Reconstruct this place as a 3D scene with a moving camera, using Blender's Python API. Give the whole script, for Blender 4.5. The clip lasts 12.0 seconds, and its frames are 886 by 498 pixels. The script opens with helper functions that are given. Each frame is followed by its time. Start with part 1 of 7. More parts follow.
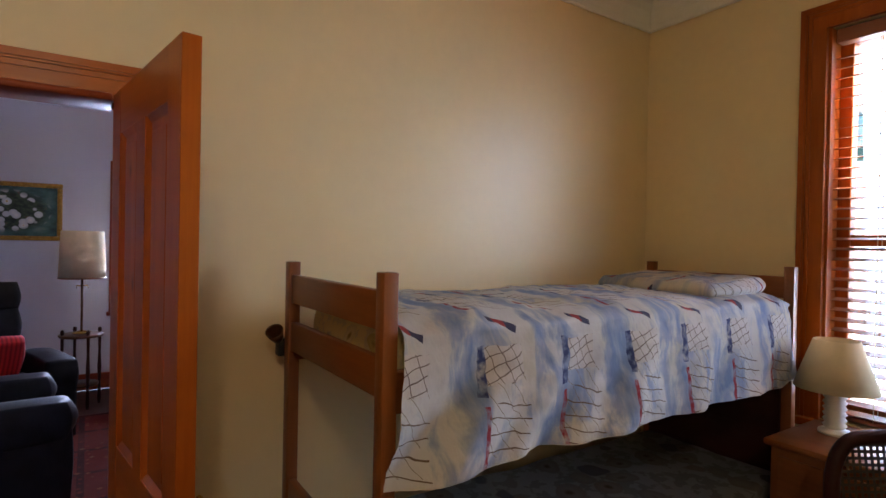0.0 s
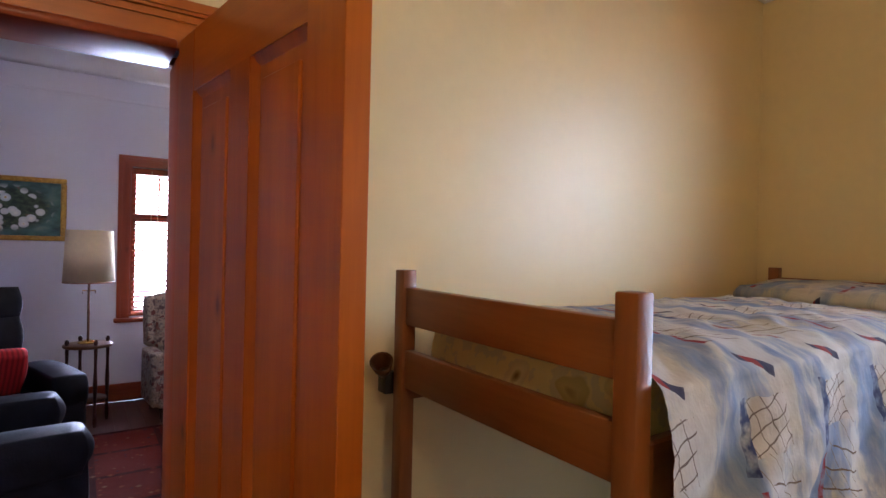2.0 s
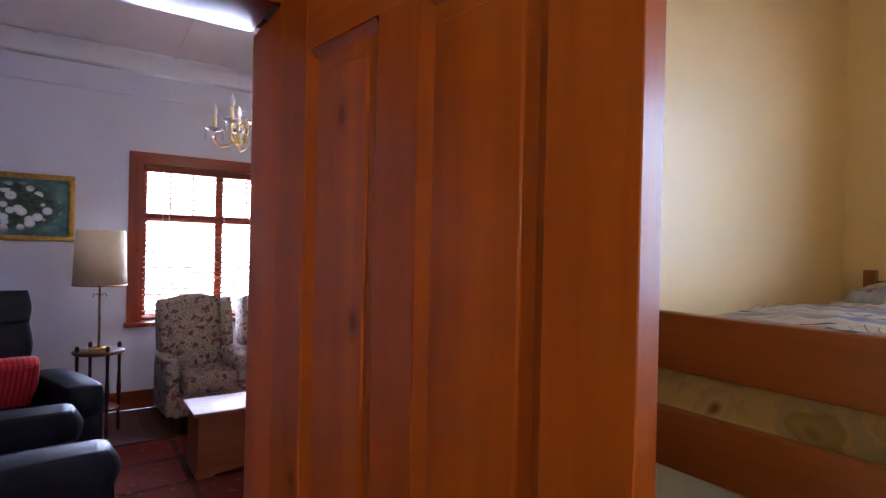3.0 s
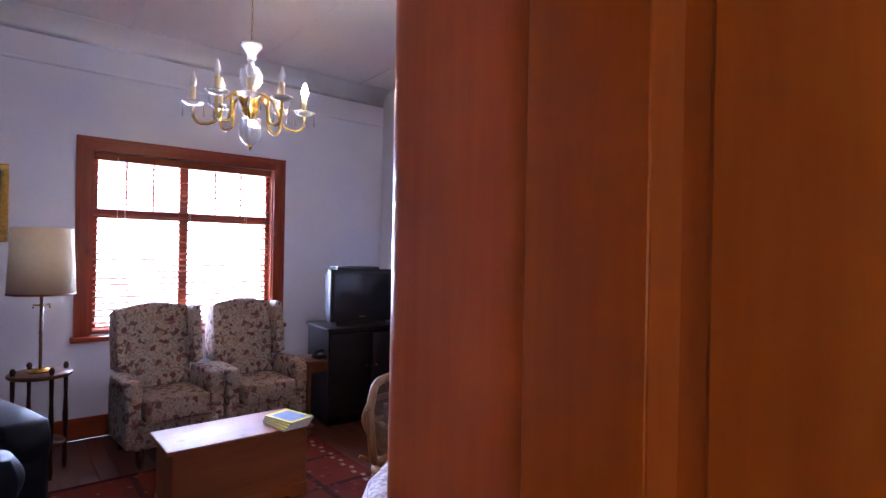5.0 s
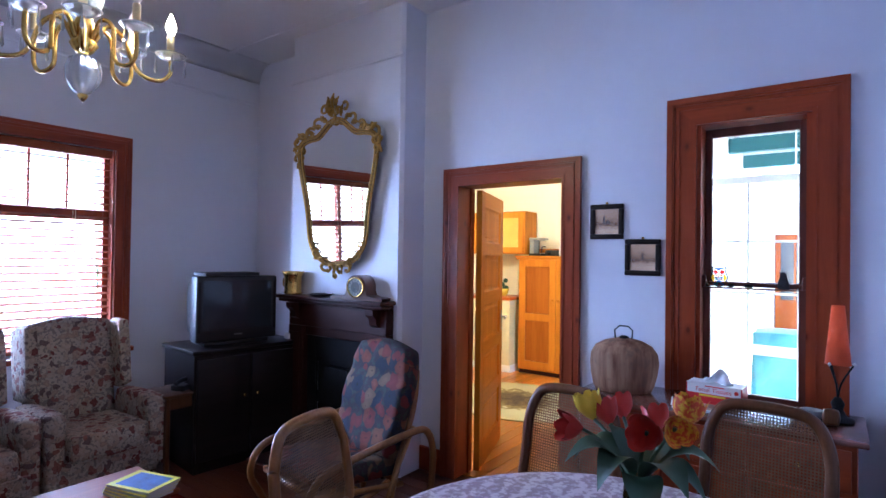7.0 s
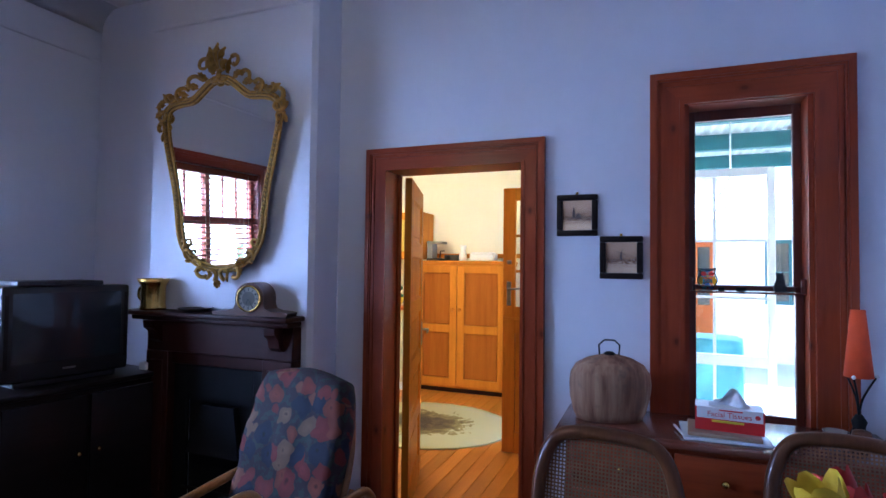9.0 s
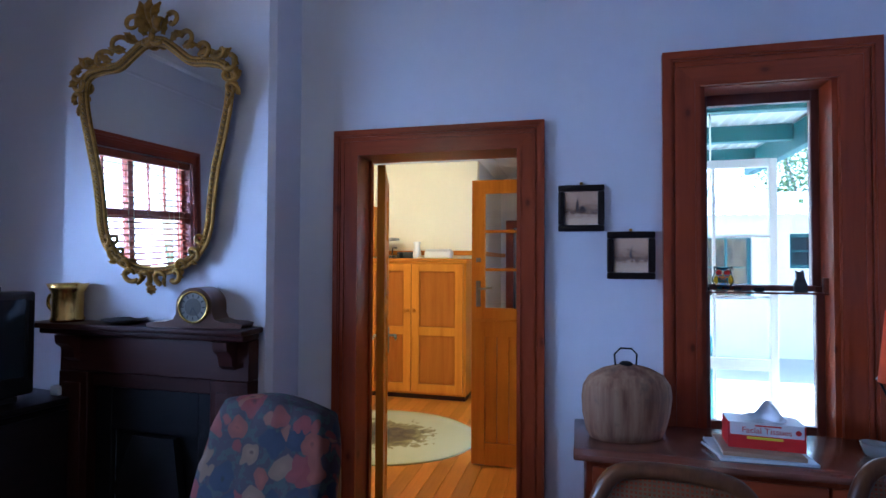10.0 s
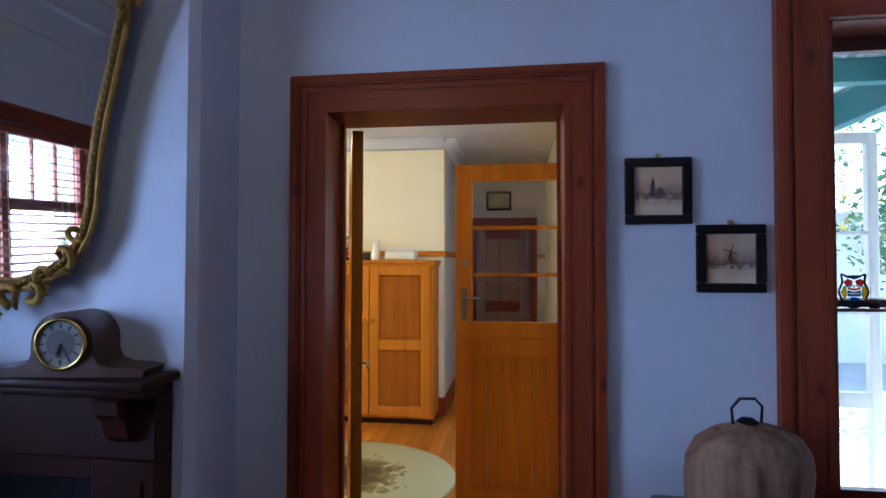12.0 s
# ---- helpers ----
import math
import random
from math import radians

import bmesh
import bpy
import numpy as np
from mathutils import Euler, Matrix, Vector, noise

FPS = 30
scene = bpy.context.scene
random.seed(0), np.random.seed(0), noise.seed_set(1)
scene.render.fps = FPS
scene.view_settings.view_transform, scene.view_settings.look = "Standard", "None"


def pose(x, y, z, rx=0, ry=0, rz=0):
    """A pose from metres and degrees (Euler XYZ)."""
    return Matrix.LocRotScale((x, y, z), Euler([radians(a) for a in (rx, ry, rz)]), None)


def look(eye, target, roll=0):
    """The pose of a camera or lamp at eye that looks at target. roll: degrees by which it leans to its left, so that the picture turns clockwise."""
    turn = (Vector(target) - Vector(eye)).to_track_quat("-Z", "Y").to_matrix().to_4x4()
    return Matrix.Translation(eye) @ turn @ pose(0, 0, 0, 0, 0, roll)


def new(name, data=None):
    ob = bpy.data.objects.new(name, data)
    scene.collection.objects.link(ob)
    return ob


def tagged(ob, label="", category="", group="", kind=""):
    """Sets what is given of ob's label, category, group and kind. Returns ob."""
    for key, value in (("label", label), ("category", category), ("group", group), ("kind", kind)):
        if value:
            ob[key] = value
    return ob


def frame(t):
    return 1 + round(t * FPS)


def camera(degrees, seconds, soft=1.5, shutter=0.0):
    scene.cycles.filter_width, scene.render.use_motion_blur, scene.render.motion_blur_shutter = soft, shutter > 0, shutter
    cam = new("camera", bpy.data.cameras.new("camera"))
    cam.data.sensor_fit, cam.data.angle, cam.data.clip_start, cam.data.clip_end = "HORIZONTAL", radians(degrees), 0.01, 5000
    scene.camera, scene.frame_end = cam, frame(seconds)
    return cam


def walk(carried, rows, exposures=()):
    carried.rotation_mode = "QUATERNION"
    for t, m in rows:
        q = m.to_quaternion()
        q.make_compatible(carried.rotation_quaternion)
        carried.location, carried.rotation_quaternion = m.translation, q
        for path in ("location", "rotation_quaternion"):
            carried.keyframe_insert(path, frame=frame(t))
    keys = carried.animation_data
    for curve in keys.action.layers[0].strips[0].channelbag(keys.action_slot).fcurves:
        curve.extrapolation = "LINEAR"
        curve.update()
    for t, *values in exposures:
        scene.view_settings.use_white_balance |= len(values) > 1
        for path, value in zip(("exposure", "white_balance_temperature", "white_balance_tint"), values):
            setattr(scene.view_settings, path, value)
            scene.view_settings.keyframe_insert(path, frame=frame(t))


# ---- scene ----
cam = camera(78.8, 12.0)
PATH = [
    (0, (-0.09, 0.028, 1.573), (1.011, 1.697, 1.558), 1.1),
    (0.5, (-0.104, 0.154, 1.565), (1.003, 1.82, 1.555), 1.2),
    (1, (-0.118, 0.303, 1.565), (0.994, 1.965, 1.552), 1.2),
    (1.5, (-0.152, 0.457, 1.562), (0.963, 2.118, 1.553), 1.3),
    (2, (-0.203, 0.622, 1.569), (0.916, 2.279, 1.56), 1.3),
    (2.5, (-0.261, 0.784, 1.558), (0.864, 2.437, 1.551), 1.2),
    (3, (-0.325, 0.97, 1.561), (0.811, 2.616, 1.556), 1.3),
    (3.2, (-0.345, 1.036, 1.562), (0.797, 2.678, 1.555), 1.2),
    (4.8, (-0.355, 1.559, 1.553), (0.894, 3.121, 1.55), 1.1),
    (5, (-0.355, 1.626, 1.544), (0.918, 3.169, 1.547), 1.1),
    (5.5, (-0.333, 1.802, 1.525), (1.02, 3.274, 1.538), 1.1),
    (6, (-0.274, 1.977, 1.536), (1.179, 3.351, 1.55), 1.2),
    (6.5, (-0.212, 2.127, 1.523), (1.344, 3.383, 1.544), 0.8),
    (7, (-0.123, 2.305, 1.52), (1.492, 3.485, 1.546), 0.8),
    (7.2, (-0.087, 2.374, 1.509), (1.55, 3.524, 1.544), 0.7),
    (8.8, (0.223, 2.954, 1.47), (2.071, 3.717, 1.535), 0.6),
    (9, (0.276, 3.028, 1.478), (2.138, 3.755, 1.541), 0.7),
    (9.5, (0.39, 3.213, 1.488), (2.291, 3.832, 1.542), 0.5),
    (10, (0.534, 3.382, 1.491), (2.473, 3.869, 1.543), 0.3),
    (10.5, (0.698, 3.524, 1.483), (2.661, 3.902, 1.541), 0.3),
    (11, (0.865, 3.647, 1.5), (2.835, 3.985, 1.561), 0.2),
    (11.5, (1.054, 3.757, 1.494), (3.032, 4.044, 1.556), 0.2),
    (12, (1.241, 3.792, 1.512), (3.222, 4.06, 1.565), 0.1),
]
walk(cam, [(t, look(eye, target, roll)) for t, eye, target, roll in PATH],
     [(0.0, 3.72, 6320, 20), (1.0, 4.03, 6320, 20), (1.5, 4.17, 6320, 19), (2.5, 4.27, 6200, 19), (3.2, 4.24, 6100, 18), (4.8, 4.38, 6000, 20), (5.5, 4.22, 5600, 20),
      (6.5, 4.0, 5400, 13), (7.0, 3.82, 5050, 12), (9.0, 3.36, 4850, 10), (9.5, 3.28, 4780, 8), (10.5, 2.8, 4680, 4), (11.0, 2.6, 4630, 2), (12.0, 2.7, 4850, 5)])

# ---- world, sun, window light ----
world = bpy.data.worlds.new("sky")
scene.world = world
world.use_nodes = True
wn = world.node_tree
sky = wn.nodes.new("ShaderNodeTexSky")
sky.sky_type, sky.sun_disc = "NISHITA", False
sky.sun_elevation, sky.sun_rotation = radians(52), radians(125)
wn.nodes["Background"].inputs["Strength"].default_value = 0.11
wn.links.new(sky.outputs["Color"], wn.nodes["Background"].inputs["Color"])


def lamp(name, kind, m, energy, color, size=(1, 1), angle=0.5, radius=0.03):
    data = bpy.data.lights.new(name, kind)
    data.energy, data.color = energy, color
    if kind == "AREA":
        data.shape, data.size, data.size_y = "RECTANGLE", size[0], size[1]
    elif kind == "SUN":
        data.angle = radians(angle)
    else:
        data.shadow_soft_size = radius
    ob = new(name, data)
    ob.matrix_world = m
    return ob


# sun high in the south-east
lamp("sun", "SUN", look((6, -4, 9), (0, 0, 0)), 2.6, (1.0, 0.95, 0.88))
# daylight standing in the window openings
lamp("daylight_north_window", "AREA", look((0.95, 6.985, 1.54), (0.95, 5.3, 1.72)), 16.0, (0.60, 0.71, 1.0), (1.45, 1.34))
lamp("daylight_bedroom_window", "AREA", look((2.84, 0.52, 1.7), (0.5, 0.6, 1.5)), 2.7, (0.50, 0.72, 1.0), (1.0, 1.6))
# ceiling lamp of the kitchen and the chandelier's burning bulb
lamp("kitchen_ceiling_light", "POINT", pose(4.6, 5.6, 2.4), 9, (1.0, 0.75, 0.36), radius=0.12)
lamp("daylight_kitchen_doorway", "AREA", look((5.02, 3.12, 1.15), (5.6, 5.0, 1.1)), 2.2, (0.60, 0.74, 1.0), (0.8, 1.9))
lamp("bedroom_ceiling_light", "POINT", pose(-0.4, -0.7, 2.62), 1.4, (1.0, 0.80, 0.52), radius=0.10)
lamp("chandelier_bulb_light", "POINT", pose(0.90, 4.50, 2.42), 0.6, (1.0, 0.82, 0.58), radius=0.02)


# ---- materials ----
def nodes_of(name, rough=0.5, metal=0.0):
    m = bpy.data.materials.new(name)
    m.use_nodes = True
    b = m.node_tree.nodes["Principled BSDF"]
    b.inputs["Roughness"].default_value, b.inputs["Metallic"].default_value = rough, metal
    return m, m.node_tree.nodes, m.node_tree.links, b


def coords(N, L, scale=(1, 1, 1), space="Object", rot=(0, 0, 0)):
    tc, mp = N.new("ShaderNodeTexCoord"), N.new("ShaderNodeMapping")
    mp.inputs["Scale"].default_value = scale
    mp.inputs["Rotation"].default_value = rot
    L.new(tc.outputs[space], mp.inputs["Vector"])
    return mp.outputs["Vector"]


def noise_tex(N, L, vec, scale, detail=4, rough=0.55, dist=0.0):
    n = N.new("ShaderNodeTexNoise")
    n.inputs["Scale"].default_value, n.inputs["Detail"].default_value = scale, detail
    n.inputs["Roughness"].default_value, n.inputs["Distortion"].default_value = rough, dist
    L.new(vec, n.inputs["Vector"])
    return n.outputs["Fac"]


def ramp(N, L, fac, stops, mode="LINEAR"):
    r = N.new("ShaderNodeValToRGB")
    r.color_ramp.interpolation = mode
    e = r.color_ramp.elements
    while len(e) < len(stops):
        e.new(0.5)
    for el, (p, c) in zip(e, stops):
        el.position, el.color = p, (*c, 1) if len(c) == 3 else c
    L.new(fac, r.inputs["Fac"])
    return r.outputs["Color"]


def mix(N, L, fac, a, b, mode="MIX"):
    x = N.new("ShaderNodeMix")
    x.data_type, x.blend_type = "RGBA", mode
    for key, v in ((0, fac), (6, a), (7, b)):
        if isinstance(v, (int, float)):
            x.inputs[key].default_value = v
        elif isinstance(v, tuple):
            x.inputs[key].default_value = (*v, 1)
        else:
            L.new(v, x.inputs[key])
    return x.outputs[2]


def bump(N, L, b, height, strength=0.2, dist=0.01):
    u = N.new("ShaderNodeBump")
    u.inputs["Strength"].default_value, u.inputs["Distance"].default_value = strength, dist
    L.new(height, u.inputs["Height"])
    L.new(u.outputs["Normal"], b.inputs["Normal"])


def plain(name, col, rough=0.5, metal=0.0, var=0.12, scale=6.0, bumpy=0.1, space="Object", coat=0.0):
    """Paint, cloth, plaster or metal: a colour that wanders at two scales, with fine relief."""
    m, N, L, b = nodes_of(name, rough, metal)
    v = coords(N, L, space=space)
    a, c = noise_tex(N, L, v, scale), noise_tex(N, L, v, scale * 14, 3)
    lo, hi = tuple(x * (1 - var) for x in col), tuple(min(1, x * (1 + var)) for x in col)
    col1 = ramp(N, L, a, [(0.3, lo), (0.7, hi)])
    col2 = mix(N, L, c, col1, tuple(x * (1 - var * 0.8) for x in col))
    L.new(col2, b.inputs["Base Color"])
    rr = N.new("ShaderNodeMapRange")
    rr.inputs["To Min"].default_value, rr.inputs["To Max"].default_value = max(0.02, rough - 0.07), min(1, rough + 0.07)
    L.new(a, rr.inputs["Value"])
    L.new(rr.outputs["Result"], b.inputs["Roughness"])
    b.inputs["Coat Weight"].default_value = coat
    if bumpy:
        bump(N, L, b, c, bumpy, 0.004)
    return m


def wood(name, light, dark, axis="Z", rough=0.35, scale=1.0, knots=True, random_tone=False, coat=0.25):
    """Stained timber with grain along one axis, soft figure and scattered knots."""
    m, N, L, b = nodes_of(name, rough)
    st = {"X": (0.07, 1, 1), "Y": (1, 0.07, 1), "Z": (1, 1, 0.07)}[axis]
    v = coords(N, L, tuple(s * scale for s in st))
    fig = noise_tex(N, L, v, 7, 3, 0.5, 1.2)
    grain = noise_tex(N, L, v, 75, 4, 0.65, 0.3)
    col = ramp(N, L, fig, [(0.28, dark), (0.5, tuple((p + q) / 2 for p, q in zip(light, dark))), (0.72, light)])
    col = mix(N, L, 0.22, col, ramp(N, L, grain, [(0.35, dark), (0.62, light)]))
    if random_tone:
        oi = N.new("ShaderNodeObjectInfo")
        tone = ramp(N, L, oi.outputs["Random"], [(0.0, (0.72, 0.70, 0.66)), (1.0, (1.12, 1.08, 1.0))])
        col = mix(N, L, 1.0, col, tone, "MULTIPLY")
    if knots:
        sp, ad, cb = N.new("ShaderNodeSeparateXYZ"), N.new("ShaderNodeMath"), N.new("ShaderNodeCombineXYZ")
        L.new(coords(N, L), sp.inputs["Vector"])
        cross = [k for k in "XYZ" if k != axis]
        L.new(sp.outputs[cross[0]], ad.inputs[0])
        L.new(sp.outputs[cross[1]], ad.inputs[1])
        L.new(ad.outputs[0], cb.inputs["X"])
        half = N.new("ShaderNodeMath")
        half.operation, half.inputs[1].default_value = "MULTIPLY", 0.6
        L.new(sp.outputs[axis], half.inputs[0])
        L.new(half.outputs[0], cb.inputs["Y"])
        vo = N.new("ShaderNodeTexVoronoi")
        vo.voronoi_dimensions = "2D"
        vo.inputs["Scale"].default_value = 5.5
        L.new(cb.outputs["Vector"], vo.inputs["Vector"])
        kn = ramp(N, L, vo.outputs["Distance"], [(0.03, (0.85, 0.85, 0.85)), (0.065, (0.3, 0.3, 0.3)), (0.13, (0, 0, 0))])
        pk = N.new("ShaderNodeSeparateColor")
        L.new(vo.outputs["Color"], pk.inputs["Color"])
        kn = mix(N, L, 1.0, kn, ramp(N, L, pk.outputs["Green"], [(0.74, (0, 0, 0)), (0.78, (1, 1, 1))]), "MULTIPLY")
        col = mix(N, L, kn, col, tuple(x * k for x, k in zip(dark, (0.45, 0.35, 0.25))))
    L.new(col, b.inputs["Base Color"])
    b.inputs["Coat Weight"].default_value, b.inputs["Coat Roughness"].default_value = coat, 0.22
    bump(N, L, b, grain, 0.12, 0.002)
    return m


def wall_paint(name, col, rough, spec=0.5, bumpy=0.12):
    m, N, L, b = nodes_of(name, rough)
    v = coords(N, L)
    a, c, d = noise_tex(N, L, v, 1.3, 4), noise_tex(N, L, v, 22, 3), noise_tex(N, L, v, 160, 2)
    col1 = ramp(N, L, a, [(0.3, tuple(x * 0.93 for x in col)), (0.7, tuple(min(1, x * 1.04) for x in col))])
    col2 = mix(N, L, c, col1, tuple(x * 0.95 for x in col))
    L.new(col2, b.inputs["Base Color"])
    b.inputs["Specular IOR Level"].default_value = spec
    bump(N, L, b, mix(N, L, 0.5, c, d), bumpy, 0.004)
    return m


M_CREAM = wall_paint("cream_gloss_wall_paint", (0.84, 0.672, 0.375), 0.40, 0.46)
M_LIVING = wall_paint("cool_white_wall_paint", (0.66, 0.66, 0.74), 0.55)
M_KITCHEN = wall_paint("warm_white_kitchen_paint", (0.86, 0.80, 0.62), 0.6)
M_OUTWALL = wall_paint("white_limewash", (0.84, 0.83, 0.80), 0.8, 0.3, 0.3)
M_CEIL = wall_paint("white_ceiling_paint", (0.74, 0.73, 0.76), 0.7)
M_CORNICE = wall_paint("chipped_cornice_paint", (0.85, 0.83, 0.74), 0.6)
M_PINE = wood("orange_pine", (0.47, 0.116, 0.008), (0.29, 0.054, 0.004), "Z", 0.34)
M_PINE_X = wood("orange_pine_across", (0.47, 0.116, 0.008), (0.29, 0.054, 0.004), "X", 0.34)
M_RED = wood("red_stained_pine", (0.31, 0.055, 0.014), (0.17, 0.025, 0.007), "Z", 0.36)
M_RED_X = wood("red_stained_pine_x", (0.31, 0.055, 0.014), (0.17, 0.025, 0.007), "X", 0.36)
M_RED_Y = wood("red_stained_pine_y", (0.31, 0.055, 0.014), (0.17, 0.025, 0.007), "Y", 0.36)
# door jambs: red pine made lighter, the window's light put into the colour
M_JAMB = wood("lit_pine_lining", (0.60, 0.150, 0.036), (0.42, 0.088, 0.020), "Z", 0.36)
M_PANEL = wood("honey_pine_panel", (0.40, 0.125, 0.006), (0.26, 0.066, 0.003), "Z", 0.42, knots=False, coat=0.1)
M_HONEY = wood("honey_pine", (0.60, 0.225, 0.007), (0.42, 0.130, 0.004), "Z", 0.40, knots=False, coat=0.12)
M_HONEY_X = wood("honey_pine_x", (0.60, 0.225, 0.007), (0.42, 0.130, 0.004), "X", 0.40, knots=False, coat=0.12)
M_HONEY_Y = wood("honey_pine_y", (0.60, 0.225, 0.007), (0.42, 0.130, 0.004), "Y", 0.40, knots=False, coat=0.12)
M_BED = wood("bed_pine", (0.30, 0.095, 0.022), (0.17, 0.045, 0.010), "Z", 0.42, knots=False)
M_BED_Y = wood("bed_pine_y", (0.30, 0.095, 0.022), (0.17, 0.045, 0.010), "Y", 0.42, knots=False)
M_MAHOG = wood("dark_mahogany", (0.048, 0.012, 0.008), (0.020, 0.005, 0.004), "Z", 0.45, knots=False, coat=0.08)
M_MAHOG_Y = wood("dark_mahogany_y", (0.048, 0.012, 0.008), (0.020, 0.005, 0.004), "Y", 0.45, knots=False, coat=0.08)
M_EBONY = wood("near_black_cabinet", (0.018, 0.012, 0.012), (0.008, 0.006, 0.006), "X", 0.35, knots=False)
M_FLOOR = wood("polished_floorboard", (0.58, 0.225, 0.014), (0.36, 0.110, 0.006), "X", 0.32, random_tone=True, coat=0.15)
M_FLOOR_D = wood("dark_floorboard", (0.15, 0.040, 0.016), (0.065, 0.016, 0.008), "Y", 0.42, random_tone=True, coat=0.1)
M_TABLE = wood("chest_pine", (0.33, 0.092, 0.022), (0.19, 0.045, 0.010), "X", 0.48, coat=0.06)
M_RATTAN = wood("rattan_cane", (0.34, 0.155, 0.042), (0.18, 0.070, 0.018), "Z", 0.36, 3, False)
M_CANEFRAME = wood("brown_bentwood", (0.135, 0.050, 0.016), (0.065, 0.022, 0.008), "Z", 0.36, 2, False)
M_CANEFRAME.node_tree.nodes["Principled BSDF"].inputs["Specular IOR Level"].default_value = 0.25
M_BLACK = plain("black_plastic", (0.012, 0.012, 0.014), 0.42, var=0.2)
M_IRON = plain("cast_iron", (0.016, 0.016, 0.018), 0.55, 0.3, 0.3, 9, 0.3)
for dull in (M_MAHOG, M_MAHOG_Y, M_EBONY, M_IRON):
    dull.node_tree.nodes["Principled BSDF"].inputs["Specular IOR Level"].default_value = 0.18
    dull.node_tree.nodes["Principled BSDF"].inputs["Coat Weight"].default_value = 0.0
for waxed in (M_RED, M_RED_X, M_RED_Y, M_PINE, M_PINE_X, M_JAMB):
    waxed.node_tree.nodes["Principled BSDF"].inputs["Specular IOR Level"].default_value = 0.28
    waxed.node_tree.nodes["Principled BSDF"].inputs["Coat Weight"].default_value = 0.08
for matt in (M_HONEY, M_HONEY_X, M_HONEY_Y, M_PANEL):
    matt.node_tree.nodes["Principled BSDF"].inputs["Specular IOR Level"].default_value = 0.12
    matt.node_tree.nodes["Principled BSDF"].inputs["Coat Weight"].default_value = 0.03
M_BRASS = plain("polished_brass", (0.72, 0.46, 0.12), 0.24, 1.0, 0.15, 12, 0.05)
M_STEEL = plain("old_steel", (0.38, 0.37, 0.35), 0.35, 1.0, 0.2, 14, 0.1)
M_GILT = plain("antique_gilt", (0.50, 0.285, 0.062), 0.36, 0.85, 0.5, 40, 0.5)
M_SLAT = wood("blind_slat", (0.30, 0.085, 0.038), (0.21, 0.055, 0.024), "X", 0.6, 1, False, coat=0.0)
M_SLAT.node_tree.nodes["Principled BSDF"].inputs["Specular IOR Level"].default_value = 0.05
M_SLAT_Y = wood("blind_slat_y", (0.36, 0.13, 0.055), (0.24, 0.075, 0.03), "Y", 0.4, 1, False)
M_WHITE = plain("white_enamel", (0.82, 0.82, 0.80), 0.35, var=0.05)
M_SHADE = plain("cream_lampshade", (0.86, 0.70, 0.42), 0.85, var=0.06, scale=30)
M_CARPET = plain("grey_brown_carpet", (0.060, 0.050, 0.045), 0.95, var=0.3, scale=20, bumpy=0.6)
M_GREENPAINT = plain("green_beam_paint", (0.022, 0.115, 0.125), 0.5, var=0.15)
M_ROOFTIN = plain("pale_corrugated_iron", (0.55, 0.62, 0.62), 0.45, 0.2, 0.12)
M_CONCRETE = plain("pale_concrete_paving", (0.55, 0.53, 0.49), 0.9, var=0.15, scale=1.5, bumpy=0.5)


def glass_mat(name, tint=(1, 1, 1), rough=0.0):
    m, N, L, b = nodes_of(name, rough)
    b.inputs["Base Color"].default_value = (*tint, 1)
    b.inputs["Transmission Weight"].default_value, b.inputs["IOR"].default_value = 1.0, 1.45
    return m


M_GLASS = glass_mat("window_glass")
M_CRYSTAL = glass_mat("cut_crystal", (0.97, 0.98, 1.0), 0.06)
M_CRYSTAL.node_tree.nodes["Principled BSDF"].inputs["Transmission Weight"].default_value = 0.72
M_AMBER = glass_mat("olive_amber_glass", (0.36, 0.25, 0.06), 0.02)


def mirror_mat():
    m, N, L, b = nodes_of("silvered_mirror", 0.02, 1.0)
    b.inputs["Base Color"].default_value = (0.86, 0.88, 0.88, 1)
    return m


M_MIRROR = mirror_mat()


def glow(name, col, strength):
    m, N, L, b = nodes_of(name, 0.4)
    b.inputs["Base Color"].default_value = (*col, 1)
    b.inputs["Emission Color"].default_value, b.inputs["Emission Strength"].default_value = (*col, 1), strength
    return m


M_BULB_ON = glow("lit_bulb", (1.0, 0.80, 0.45), 25)
M_BULB = plain("frosted_bulb", (0.86, 0.84, 0.80), 0.25, var=0.03)


# ---- mesh helpers ----
def box(bm, x0, x1, y0, y1, z0, z1, bev=0.0, seg=1, m=None):
    mt = Matrix.LocRotScale(((x0 + x1) / 2, (y0 + y1) / 2, (z0 + z1) / 2), None, (abs(x1 - x0), abs(y1 - y0), abs(z1 - z0)))
    r = bmesh.ops.create_cube(bm, size=1, matrix=(m or Matrix()) @ mt)
    if bev:
        bmesh.ops.bevel(bm, geom=list({e for v in r["verts"] for e in v.link_edges}), offset=bev, segments=seg, affect="EDGES", profile=0.5)
    return bm


def new_box(*a, **k):
    return box(bmesh.new(), *a, **k)


